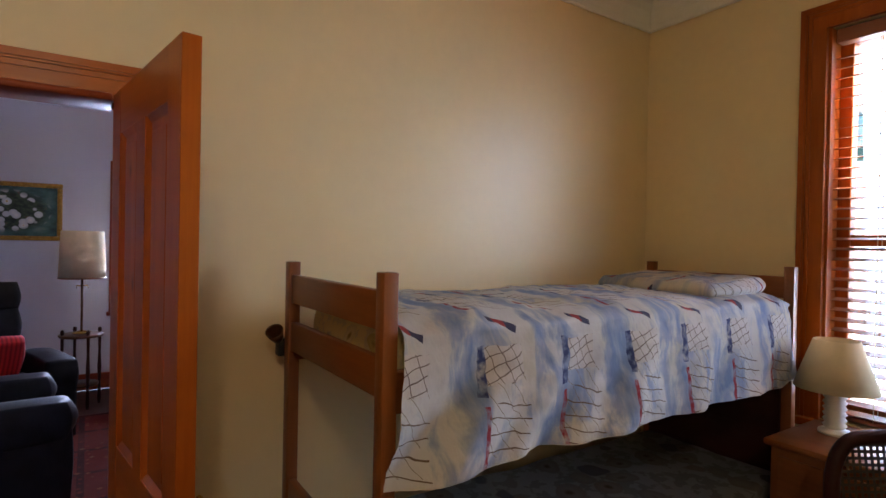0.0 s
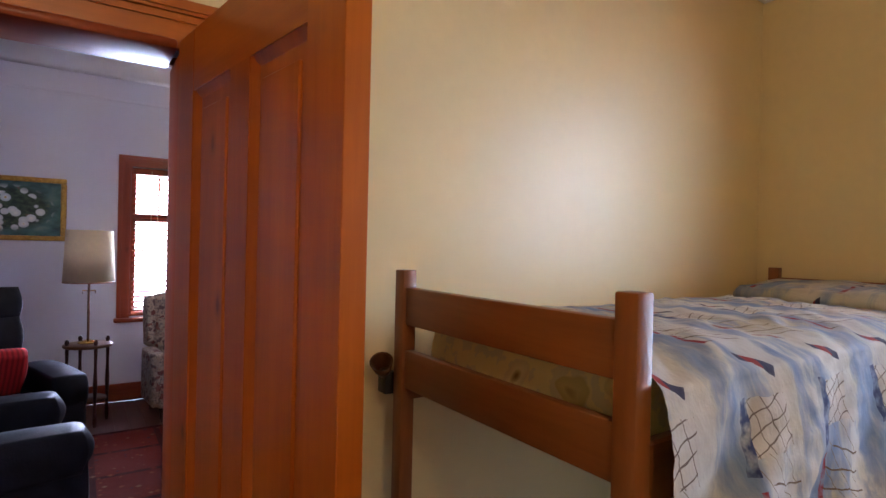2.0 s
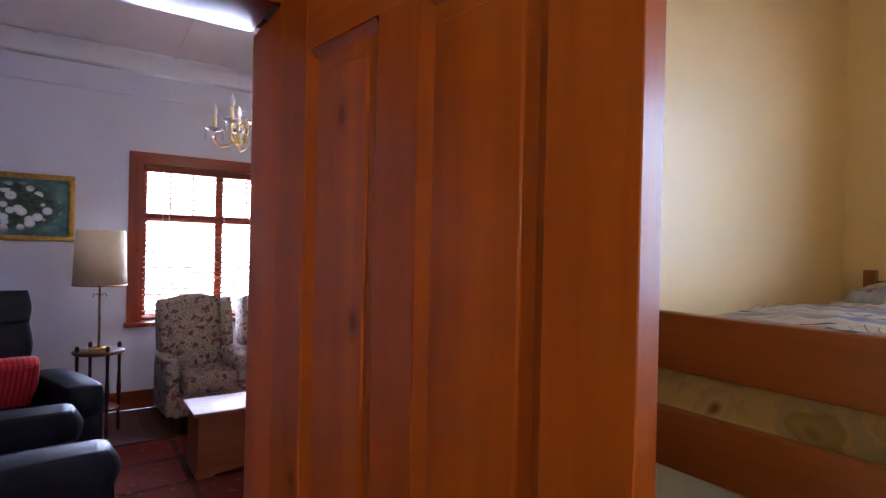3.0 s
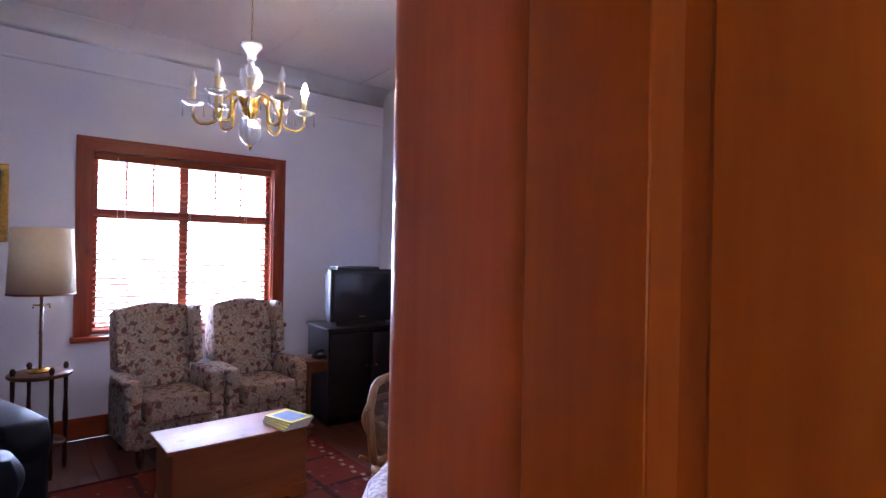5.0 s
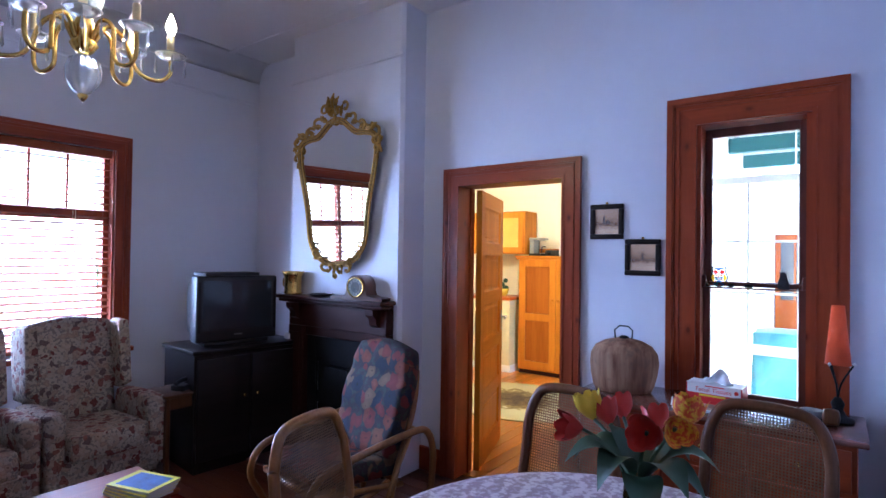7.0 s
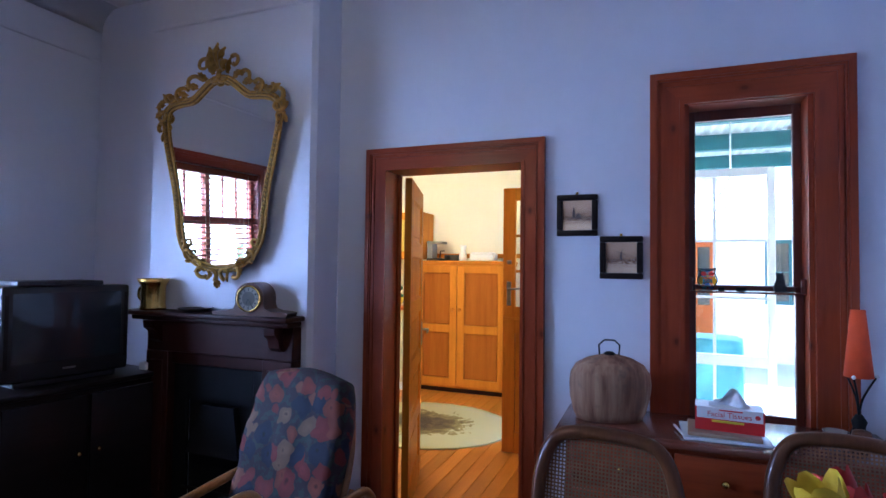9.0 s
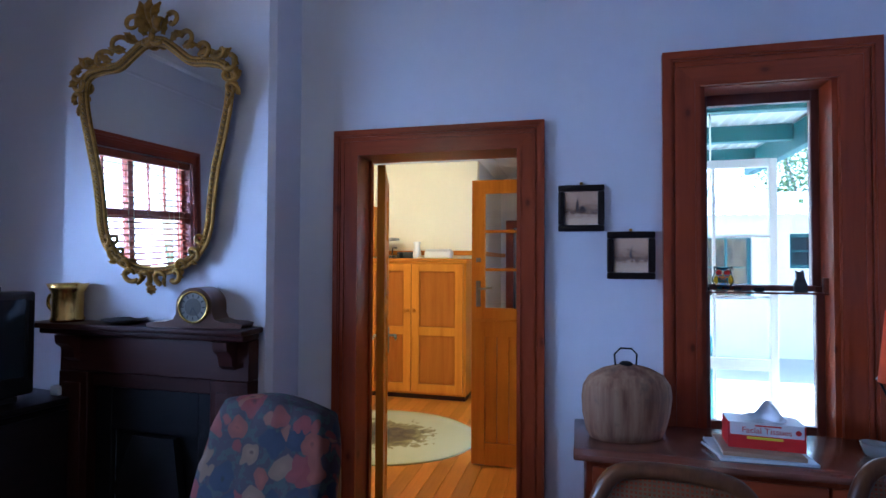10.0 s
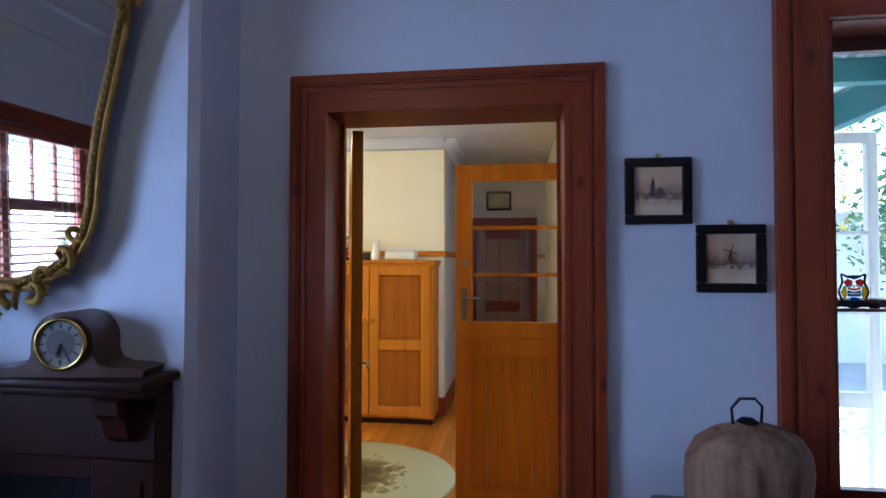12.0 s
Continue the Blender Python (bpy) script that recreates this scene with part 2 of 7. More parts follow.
def lathe(bm, profile, n=24, m=None, fn=None, ring=False):
    """Turn (radius, height) pairs round z; ring: the profile closes on itself, with no caps."""
    m = m or Matrix()
    rings = []
    for r, z in profile:
        rr = max(r, 1e-4)
        rings.append([bm.verts.new(m @ Vector((rr * (fn(i / n, z) if fn else 1) * math.cos(2 * math.pi * i / n),
                                               rr * (fn(i / n, z) if fn else 1) * math.sin(2 * math.pi * i / n), z))) for i in range(n)])
    for a, b in zip(rings, rings[1:]):
        for i in range(n):
            bm.faces.new((a[i], a[(i + 1) % n], b[(i + 1) % n], b[i]))
    if ring:
        a, b = rings[-1], rings[0]
        for i in range(n):
            bm.faces.new((a[i], a[(i + 1) % n], b[(i + 1) % n], b[i]))
    else:
        bm.faces.new(rings[0][::-1])
        bm.faces.new(rings[-1])
    return bm


def tube(bm, pts, r, n=8, closed=False, radii=None):
    """A round bar along points."""
    pts = [Vector(p) for p in pts]
    rings, up = [], Vector((0.31, 0.17, 0.93))
    k = len(pts)
    for i, p in enumerate(pts):
        a = pts[(i - 1) % k] if (i or closed) else p
        b = pts[(i + 1) % k] if (i < k - 1 or closed) else p
        d = (b - a).normalized()
        s = d.cross(up)
        if s.length < 0.05:
            s = d.cross(Vector((1, 0, 0)))
        s.normalize()
        t = s.cross(d).normalized()
        rad = radii[i] if radii else r
        rings.append([bm.verts.new(p + rad * (math.cos(2 * math.pi * j / n) * s + math.sin(2 * math.pi * j / n) * t)) for j in range(n)])
    pairs = list(zip(rings, rings[1:])) + ([(rings[-1], rings[0])] if closed else [])
    for a, b in pairs:
        for j in range(n):
            bm.faces.new((a[j], a[(j + 1) % n], b[(j + 1) % n], b[j]))
    if not closed:
        bm.faces.new(rings[0][::-1])
        bm.faces.new(rings[-1])
    return bm


def curve(pts, n=6, closed=False):
    """A smooth line through points (Catmull-Rom)."""
    pts = [Vector(p) for p in pts]
    k, out = len(pts), []
    for i in range(k if closed else k - 1):
        p0, p1, p2, p3 = (pts[j % k] if closed else pts[max(0, min(k - 1, j))] for j in (i - 1, i, i + 1, i + 2))
        for s in range(n):
            t = s / n
            out.append(0.5 * ((2 * p1) + (p2 - p0) * t + (2 * p0 - 5 * p1 + 4 * p2 - p3) * t * t + (3 * p1 - p0 - 3 * p2 + p3) * t ** 3))
    if not closed:
        out.append(pts[-1])
    return out


def prism(bm, outline, a, b, axis="x"):
    """A flat outline (u, v) made solid between a and b along an axis."""
    def place(u, v, w):
        return {"x": (w, u, v), "y": (u, w, v), "z": (u, v, w)}[axis]
    lo, hi = [bm.verts.new(place(u, v, a)) for u, v in outline], [bm.verts.new(place(u, v, b)) for u, v in outline]
    n = len(outline)
    fs = [bm.faces.new(lo[::-1]), bm.faces.new(hi)]
    for i in range(n):
        fs.append(bm.faces.new((lo[i], lo[(i + 1) % n], hi[(i + 1) % n], hi[i])))
    bmesh.ops.recalc_face_normals(bm, faces=fs)
    return bm


def surface(bm, fn, nu, nv):
    """A sheet from fn(u, v) in 0..1."""
    g = [[bm.verts.new(fn(i / nu, j / nv)) for j in range(nv + 1)] for i in range(nu + 1)]
    for i in range(nu):
        for j in range(nv):
            bm.faces.new((g[i][j], g[i + 1][j], g[i + 1][j + 1], g[i][j + 1]))
    return bm


def cushion(bm, x0, x1, y0, y1, z0, z1, puff=0.35, m=None, n=10, tuft=None):
    """A stuffed block: rounded on all sides and bulging."""
    m = m or Matrix()
    c, h = Vector(((x0 + x1) / 2, (y0 + y1) / 2, (z0 + z1) / 2)), Vector(((x1 - x0) / 2, (y1 - y0) / 2, (z1 - z0) / 2))
    before = len(bm.verts)
    r = bmesh.ops.create_cube(bm, size=2)
    es = list({e for v in r["verts"] for e in v.link_edges})
    bmesh.ops.subdivide_edges(bm, edges=es, cuts=n, use_grid_fill=True)
    for v in list(bm.verts)[before:]:
        p = v.co.copy()
        q = p.normalized() * max(abs(p.x), abs(p.y), abs(p.z))
        k = p.lerp(q, puff)
        w = Vector((k.x * h.x, k.y * h.y, k.z * h.z))
        if tuft:
            w += tuft(w, p)
        v.co = m @ (c + w)
    return bm


def mesh_of(name, bm, material, smooth=False):
    me = bpy.data.meshes.new(name)
    bm.normal_update()
    bm.to_mesh(me)
    bm.free()
    me.materials.append(material)
    if smooth:
        me.polygons.foreach_set("use_smooth", [True] * len(me.polygons))
        if smooth == "auto":
            me.set_sharp_from_angle(angle=radians(38))
    return me


def part(name, bm, material, parent, label="", smooth="auto"):
    ob = new(name, mesh_of(name, bm, material, smooth))
    ob.parent = parent
    return tagged(ob, label)


def same_part(src, parent, m, name=None):
    """Another object on the same mesh."""
    ob = new(name or src.name.split(".")[0], src.data)
    ob.parent, ob.matrix_basis = parent, m
    return ob


def structure(name, bm, material, label="", smooth=False):
    return tagged(new(name, mesh_of(name, bm, material, smooth)), label, kind="structure")


def thing(name, m, label, category, group=""):
    ob = new(name)
    ob.empty_display_size = 0.1
    ob.matrix_basis = m
    return tagged(ob, label, category, group)


def wall_boxes(axis, a0, a1, t0, t1, z0, z1, openings):
    """A wall along an axis from a0 to a1, t0 to t1 thick, with openings (from, to, bottom, top)."""
    bm = bmesh.new()

    def put(p, q, lo, hi):
        if q - p > 1e-4 and hi - lo > 1e-4:
            box(bm, *((p, q, t0, t1) if axis == "x" else (t0, t1, p, q)), lo, hi)
    at = a0
    for p, q, lo, hi in sorted(openings):
        put(at, p, z0, z1)
        put(p, q, z0, lo)
        put(p, q, hi, z1)
        at = q
    put(at, a1, z0, z1)
    return bm


# ---- the rooms ----
CEIL, BCEIL = 3.27, 2.97
WEST = -2.2
BED_DOOR = (-0.735, -0.005, 0.0, 2.01)
N_WIN = (0.213, 1.691, 0.811, 2.279)
NORTH = 6.70
K_DOOR = (3.63, 4.41, 0.0, 2.01)
P_WIN = (2.40, 2.90, 0.78, 2.23)
B_WIN = (0.02, 1.06, 0.86, 2.53)
structure("wall_bedroom_north", wall_boxes("x", -1.9, 2.75, 1.95, 2.01, 0, 3.4, [BED_DOOR]), M_CREAM, "cream glossy painted bedroom wall")
structure("wall_bedroom_east", wall_boxes("y", -1.7, 1.95, 2.55, 2.75, 0, 3.4, [B_WIN]), M_CREAM, "cream painted bedroom wall with the window")
structure("wall_bedroom_west", new_box(-2.0, -1.9, -1.7, 2.01, 0, 3.4), M_CREAM, "cream painted bedroom wall")
structure("wall_bedroom_south", new_box(-1.9, 2.55, -1.8, -1.7, 0, 3.4), M_CREAM, "cream painted bedroom wall")
structure("wall_living_south", wall_boxes("x", WEST, 3.12, 2.01, 2.07, 0, 3.4, [BED_DOOR]), M_LIVING, "cool white painted living room wall")
structure("wall_living_north", wall_boxes("x", WEST, 3.12, NORTH, NORTH + 0.195, 0, 3.4, [N_WIN]), M_LIVING, "cool white wall with the wide window")
structure("wall_living_west", new_box(WEST - 0.15, WEST, 2.01, NORTH + 0.195, 0, 3.4), M_LIVING, "cool white painted wall")
structure("wall_living_east", wall_boxes("y", 2.07, NORTH, 2.93, 3.025, 0, 3.4, [P_WIN, K_DOOR]), M_LIVING, "cool white wall with kitchen door and sash window")
structure("wall_kitchen_west", wall_boxes("y", 3.40, 7.2, 3.025, 3.12, 0, 3.4, [K_DOOR]), M_KITCHEN, "warm white kitchen wall")
structure("wall_porch_side", wall_boxes("y", 2.01, 3.40, 3.025, 3.12, 0, 3.4, [P_WIN]), M_OUTWALL, "white limewashed outside wall round the sash window")
bm = bmesh.new()
prism(bm, [(2.68, 4.735), (2.705, 4.71), (2.93, 4.71), (2.93, 5.90), (2.705, 5.90), (2.68, 5.875)], 0, CEIL, "z")
structure("chimney_breast", bm, M_LIVING, "cool white plastered chimney breast")
structure("floor_living", new_box(WEST, 3.025, 2.01, NORTH, -0.1, -0.006), M_FLOOR_D, "dark red-brown wooden floor under the boards")
structure("floor_bedroom", new_box(-1.9, 2.55, -1.7, 2.01, -0.1, 0.0), M_CARPET, "grey-brown bedroom carpet")
structure("floor_kitchen", new_box(3.025, 8.9, 3.2, 7.2, -0.1, -0.006), M_FLOOR, "honey pine kitchen floor")
structure("ceiling_living", new_box(WEST, 3.12, 2.01, NORTH + 0.195, CEIL, CEIL + 0.1), M_CEIL, "white ceiling of the living room")
structure("ceiling_bedroom", new_box(-1.9, 2.75, -1.7, 1.95, BCEIL, BCEIL + 0.1), M_CORNICE, "white bedroom ceiling")
structure("ceiling_kitchen", new_box(3.12, 8.9, 3.2, 7.2, 2.78, 2.88), M_CEIL, "white kitchen ceiling")
bm = bmesh.new()
for i in range(5):
    x = WEST + 0.55 + i * 1.05
    box(bm, x - 0.02, x + 0.02, 2.08, NORTH - 0.005, CEIL - 0.008, CEIL - 0.001)
structure("ceiling_battens", bm, M_CEIL, "thin painted cover strips across the ceiling boards")


def cove(bm, axis, a0, a1, t, z, w, sign):
    """A curved cornice along an axis against the wall at t."""
    prof = [(0, -w)] + [(w - w * math.cos(k * math.pi / 12), -w + w * math.sin(k * math.pi / 12)) for k in range(1, 7)] + [(w, 0), (0, 0)]
    prism(bm, [(t + sign * u, z + v) for u, v in prof], a0, a1, "x" if axis == "x" else "y")


bm = bmesh.new()
cove(bm, "x", WEST, 2.93, NORTH - 0.001, CEIL - 0.001, 0.16, -1)
cove(bm, "x", WEST, 2.93, 2.071, CEIL - 0.001, 0.16, 1)
structure("cornice_living", bm, M_CEIL, "plain coved white cornice", True)
bm = bmesh.new()
cove(bm, "x", -1.9, 2.549, 1.949, BCEIL - 0.001, 0.15, -1)
cove(bm, "y", -1.7, 1.949, 2.549, BCEIL - 0.001, 0.15, -1)
box(bm, -1.9, 2.55, 1.925, 1.948, BCEIL - 0.185, BCEIL - 0.15, 0.006)
box(bm, 2.525, 2.548, -1.7, 1.949, BCEIL - 0.185, BCEIL - 0.15, 0.006)
structure("cornice_bedroom", bm, M_CORNICE, "white moulded plaster cornice with chipped paint", False)
# a low plaster line round the breast and the walls under the ceiling
bm = bmesh.new()
box(bm, 2.664, 2.680, 4.70, 5.91, 2.89, 2.915, 0.006)
box(bm, WEST, 2.93, NORTH - 0.012, NORTH + 0.001, 2.89, 2.915, 0.005)
structure("trim_picture_line", bm, M_LIVING, "thin painted plaster line below the cornice")


def skirting(name, spans, mat):
    bm = bmesh.new()
    for x0, x1, y0, y1 in spans:
        box(bm, x0, x1, y0, y1, 0, 0.17, 0.006)
    structure(name, bm, mat, "red-brown stained wooden baseboard")


skirting("baseboard_living", [(WEST, 2.93, NORTH - 0.022, NORTH), (2.908, 2.93, 4.53, 4.71), (2.908, 2.93, 2.07, 3.52), (2.908, 2.93, 5.90, NORTH - 0.024),
                              (0.11, 2.9, 2.07, 2.092)], M_RED_X)
skirting("baseboard_kitchen", [(6.608, 6.63, 4.488, 7.2), (6.63, 8.6, 4.488, 4.51), (3.12, 6.63, 7.178, 7.2)], M_RED_X)


# ---- doors, windows and their frames ----
def architrave(name, axis, face, side, a0, a1, top, w, mats, bottom=0.0, label="red-brown moulded pine architrave", sill=False):
    """A moulded surround of an opening: face is the wall's plane, side the way it stands proud."""
    e = tagged(new(name), label, kind="structure")
    strips = ((0.0, 0.20, 0.028), (0.20, 0.27, 0.023), (0.27, 0.33, 0.016), (0.33, 0.44, 0.0215), (0.44, 0.86, 0.0165), (0.86, 1.0, 0.021))
    for nm in ("upright", "upright", "head"):
        first = nm == "upright" and not e.children
        bm = bmesh.new()
        for f0, f1, th in strips:
            l0, l1, r0, r1 = a0 - w + f0 * w, a0 - w + f1 * w, a1 + w - f0 * w, a1 + w - f1 * w
            h0, h1 = top + w - f0 * w, top + w - f1 * w
            if nm == "head":
                shape = [(l1, h1), (r1, h1), (r0, h0), (l0, h0)]
            elif first:
                shape = [(l0, bottom), (l1, bottom), (l1, h1), (l0, h0)]
            else:
                shape = [(r1, bottom), (r0, bottom), (r0, h0), (r1, h1)]
            t0, t1 = (face - th, face) if side < 0 else (face, face + th)
            prism(bm, shape, t0, t1, "y" if axis == "x" else "x")
        bmesh.ops.recalc_face_normals(bm, faces=bm.faces)
        part(nm, bm, mats[1 if nm == "head" else 0], e)
    return e


# bedroom doorway: lining, surrounds, leaf
architrave("trim_bedroom_door", "x", 1.95, -1, BED_DOOR[0], BED_DOOR[1], 1.99, 0.105, (M_PINE, M_PINE_X), label="orange pine moulded door surround")
architrave("trim_bedroom_door_back", "x", 2.07, 1, BED_DOOR[0], BED_DOOR[1], 1.99, 0.105, (M_RED, M_RED_X))
part("backband", new_box(BED_DOOR[1] + 0.084, BED_DOOR[1] + 0.108, 2.07, 2.140, 0, 2.098, 0.006, 2), M_RED, bpy.data.objects["trim_bedroom_door_back"])
fr = tagged(new("door_frame_bedroom"), "red-stained pine door lining", kind="structure")
# hinge-side lining, thick and rounded over into the living room
bm = bmesh.new()
nose = [(0.021 - 0.045 * math.cos(k * math.pi / 16), 2.101 + 0.045 * math.sin(k * math.pi / 16)) for k in range(9)]
prism(bm, [(-0.006, 2.0705), (-0.006, 1.925), (-0.018, 1.926), (-0.025, 1.938)] + nose + [(0.055, 2.145), (0.060, 2.138), (0.060, 2.0705)], 0, 1.984, "z")
part("jamb", bm, M_JAMB, fr)
part("jamb", new_box(-0.734, -0.71, 1.925, 2.095, 0, 1.99, 0.012, 3), M_JAMB, fr)
part("head", new_box(-0.71, -0.03, 1.925, 2.095, 1.985, 2.009, 0.008, 2), M_RED_X, fr)


def panel_door(name, m, w, h, th, mat, mat_x, rows, label, parts_extra=None, mid=0.10, stile=0.115):
    """A framed and panelled leaf: hinge edge at the origin, the leaf along +x; rows are (bottom, top) of the panels, in two columns."""
    d = tagged(new(name), label, "door")
    d.matrix_basis = m
    d["kind"] = "structure"
    cols = [(stile, (w - mid) / 2), ((w + mid) / 2, w - stile)] if mid else [(stile, w - stile)]
    part("stile", new_box(0, stile, 0, th, 0.008, h, 0.0015), mat, d)
    part("stile", new_box(w - stile, w, 0, th, 0.008, h, 0.0015), mat, d)
    zs = [0.008] + [z for r in rows for z in r] + [h]
    for lo, hi in zip(zs[0::2], zs[1::2]):
        part("rail", new_box(stile, w - stile, 0.001, th - 0.001, lo, hi), mat_x, d)
    for lo, hi in rows:
        if mid:
            part("muntin", new_box((w - mid) / 2, (w + mid) / 2, 0.001, th - 0.001, lo, hi), mat, d)
        for p, q in cols:
            bm = new_box(p, q, th * 0.32, th * 0.68, lo, hi)
            for f in (th * 0.30, th * 0.70):
                box(bm, p + 0.035, q - 0.035, f - 0.004, f + 0.004, lo + 0.04, hi - 0.04, 0.003)
            part("panel", bm, mat, d)
            bm = bmesh.new()
            e = 0.018
            for f, g in ((0.003, th * 0.33), (th - 0.003, th * 0.67)):
                prism(bm, [(p, f), (p + e, g), (p, g)], lo, hi, "z")
                prism(bm, [(q, f), (q - e, g), (q, g)], lo, hi, "z")
                prism(bm, [(f, lo), (g, lo + e), (g, lo)], p + e * 0.5, q - e * 0.5, "x")
                prism(bm, [(f, hi), (g, hi - e), (g, hi)], p + e * 0.5, q - e * 0.5, "x")
            part("moulding", bm, mat, d)
    return d


leaf = panel_door("door_bedroom", pose(-0.030, 1.918, 0.0, 0, 0, -81.8), 0.677, 2.0, 0.040, M_PINE, M_PINE_X, [(0.20, 0.78), (0.98, 1.875)],
                  "orange pine four-panel door standing open", mid=0.085, stile=0.10)
for z in (0.25, 1.70):
    part("hinge", tube(bmesh.new(), [(-0.006, 0.045, z), (-0.006, 0.045, z + 0.09)], 0.007), M_STEEL, leaf, "steel butt hinge")
bm = bmesh.new()
for s in (-1, 1):
    y = 0.020 + s * 0.0205
    box(bm, 0.612, 0.65, min(y, y + s * 0.006), max(y, y + s * 0.006), 0.85, 1.02, 0.002)
    tube(bm, [(0.631, y, 0.97), (0.631, y + s * 0.045, 0.97), (0.54, y + s * 0.05, 0.965)], 0.008)
part("door_handle", bm, M_BRASS, leaf, "brass lever handle on a plate")

# kitchen doorway
architrave("trim_kitchen_door", "y", 2.93, -1, 3.645, 4.40, 2.0, 0.12, (M_RED, M_RED_Y))
fr = tagged(new("door_frame_kitchen"), "red-stained pine lining of the kitchen doorway", kind="structure")
part("jamb", new_box(2.925, 3.125, 3.63, 3.645, 0, 2.0, 0.003), M_RED, fr)
part("jamb", new_box(2.925, 3.125, 4.40, 4.412, 0, 2.0, 0.003), M_RED, fr)
part("head", new_box(2.925, 3.125, 3.63, 4.412, 2.0, 2.011, 0.003), M_RED_Y, fr)
part("stop", new_box(3.06, 3.075, 4.388, 4.40, 0, 2.0, 0.002), M_RED, fr)
part("stop", new_box(3.06, 3.075, 3.645, 3.657, 0, 2.0, 0.002), M_RED, fr)
kl = panel_door("door_kitchen", pose(3.124, 4.338, 0.0, 0, 0, 18.3), 0.745, 1.99, 0.04, M_HONEY, M_HONEY_X,
                [(0.17, 0.46), (0.55, 0.81), (0.90, 1.17), (1.26, 1.53), (1.62, 1.88)], "pine panelled kitchen door standing open", mid=0, stile=0.10)
bm = bmesh.new()
for s in (-1, 1):
    y = 0.02 + s * 0.021
    box(bm, 0.68, 0.715, min(y, y + s * 0.006), max(y, y + s * 0.006), 0.92, 1.08, 0.002)
    tube(bm, [(0.698, y, 1.03), (0.698, y + s * 0.045, 1.03), (0.61, y + s * 0.05, 1.02)], 0.008)
part("door_handle", bm, M_STEEL, kl, "dull steel lever handle")


def window_light(name, label):
    """Empty that holds a window's parts."""
    return tagged(new(name), label, kind="structure")


# north window: frame, mullion, transom, glazing bars, panes
win = window_light("window_north", "wide red-stained window in two halves with top lights")
x0, x1, z0, z1 = N_WIN
XM = 0.908
for p, q in ((x0, x0 + 0.05), (x1 - 0.05, x1), (XM - 0.037, XM + 0.037)):
    part("window_frame", new_box(p, q, NORTH + 0.065, NORTH + 0.125, z0, z1, 0.004), M_RED, win)
for lo, hi in ((z0, z0 + 0.06), (z1 - 0.05, z1), (1.748, 1.818)):
    for p, q in ((x0 + 0.05, XM - 0.037), (XM + 0.037, x1 - 0.05)):
        part("window_frame", new_box(p, q, NORTH + 0.067, NORTH + 0.123, lo, hi, 0.004), M_RED_X, win)
for p, q in ((x0 + 0.05, XM - 0.037), (XM + 0.037, x1 - 0.05)):
    for k in (1, 2):
        xm = p + (q - p) * k / 3
        part("glazing_bar", new_box(xm - 0.008, xm + 0.008, NORTH + 0.083, NORTH + 0.107, 1.818, z1 - 0.05), M_RED, win)
    for lo, hi in ((z0 + 0.06, 1.748), (1.818, z1 - 0.05)):
        ob = part("pane", new_box(p, q, NORTH + 0.093, NORTH + 0.097, lo, hi), M_GLASS, win)
        ob.visible_shadow = False
part("window_sill", new_box(x0 - 0.13, x1 + 0.13, NORTH - 0.075, NORTH + 0.065, z0 - 0.045, z0 - 0.005, 0.01, 2), M_RED_X, win)
part("reveal", new_box(x0, x0 + 0.012, NORTH, NORTH + 0.065, z0, z1), M_RED, win)
part("reveal", new_box(x1 - 0.012, x1, NORTH, NORTH + 0.065, z0, z1), M_RED, win)
architrave("trim_north_window", "x", NORTH, -1, x0 - 0.002, x1 + 0.002, z1, 0.107, (M_RED, M_RED_X), bottom=z0 - 0.005)


def blind(name, axis, a0, a1, t, z0, z1, pitch, depth, tilt, mat, label, cords, side):
    """A venetian blind: head box, slats, bottom bar, ladder cords."""
    b = thing(name, pose(0, 0, 0), label, "blind")
    n = int((z1 - 0.07 - z0) / pitch)

    def bx(p, q, d0, d1, lo, hi, **k):
        return new_box(*((p, q, t + d0, t + d1) if axis == "x" else (t + d0, t + d1, p, q)), lo, hi, **k)
    part("head_rail", bx(a0, a1, -depth * 0.6, depth * 0.6, z1 - 0.06, z1, bev=0.004), mat, b)
    part("bottom_rail", bx(a0, a1, -depth * 0.5, depth * 0.5, z0, z0 + 0.018, bev=0.004), mat, b)
    half = (a1 - a0) / 2
    me = mesh_of("slat", new_box(-half, half, -depth / 2, depth / 2, -0.0017, 0.0017), mat)
    for i in range(n):
        ob = new("slat", me)
        ob.parent = b
        z = z0 + 0.03 + pitch * i
        ob.matrix_basis = pose((a0 + a1) / 2 if axis == "x" else t, t if axis == "x" else (a0 + a1) / 2, z, 0, 0, 0 if axis == "x" else 90) @ pose(0, 0, 0, tilt, 0, 0)
    for c in cords:
        for s in (-1, 1):
            d = s * depth * 0.46
            p = (c, t + d) if axis == "x" else (t + d, c)
            part("ladder_cord", tube(bmesh.new(), [(*p, z0), (*p, z1 - 0.05)], 0.0018, 5), M_SHADE, b)
    c = cords[0]
    p = (c - 0.06, t - depth * 0.7) if axis == "x" else (t - depth * 0.7, c - 0.06)
    part("pull_cord", tube(bmesh.new(), [(*p, z0 + 0.55), (*p, z1 - 0.03)], 0.002, 5), M_SHADE, b)
    return b


blind("venetian_blind", "x", x0 + 0.02, x1 - 0.02, NORTH + 0.037, z0 + 0.01, z1 - 0.005, 0.051, 0.050, 17, M_SLAT, "reddish wooden slatted blind, lowered and open, in the wide window", (0.45, 0.95, 1.44), 1)

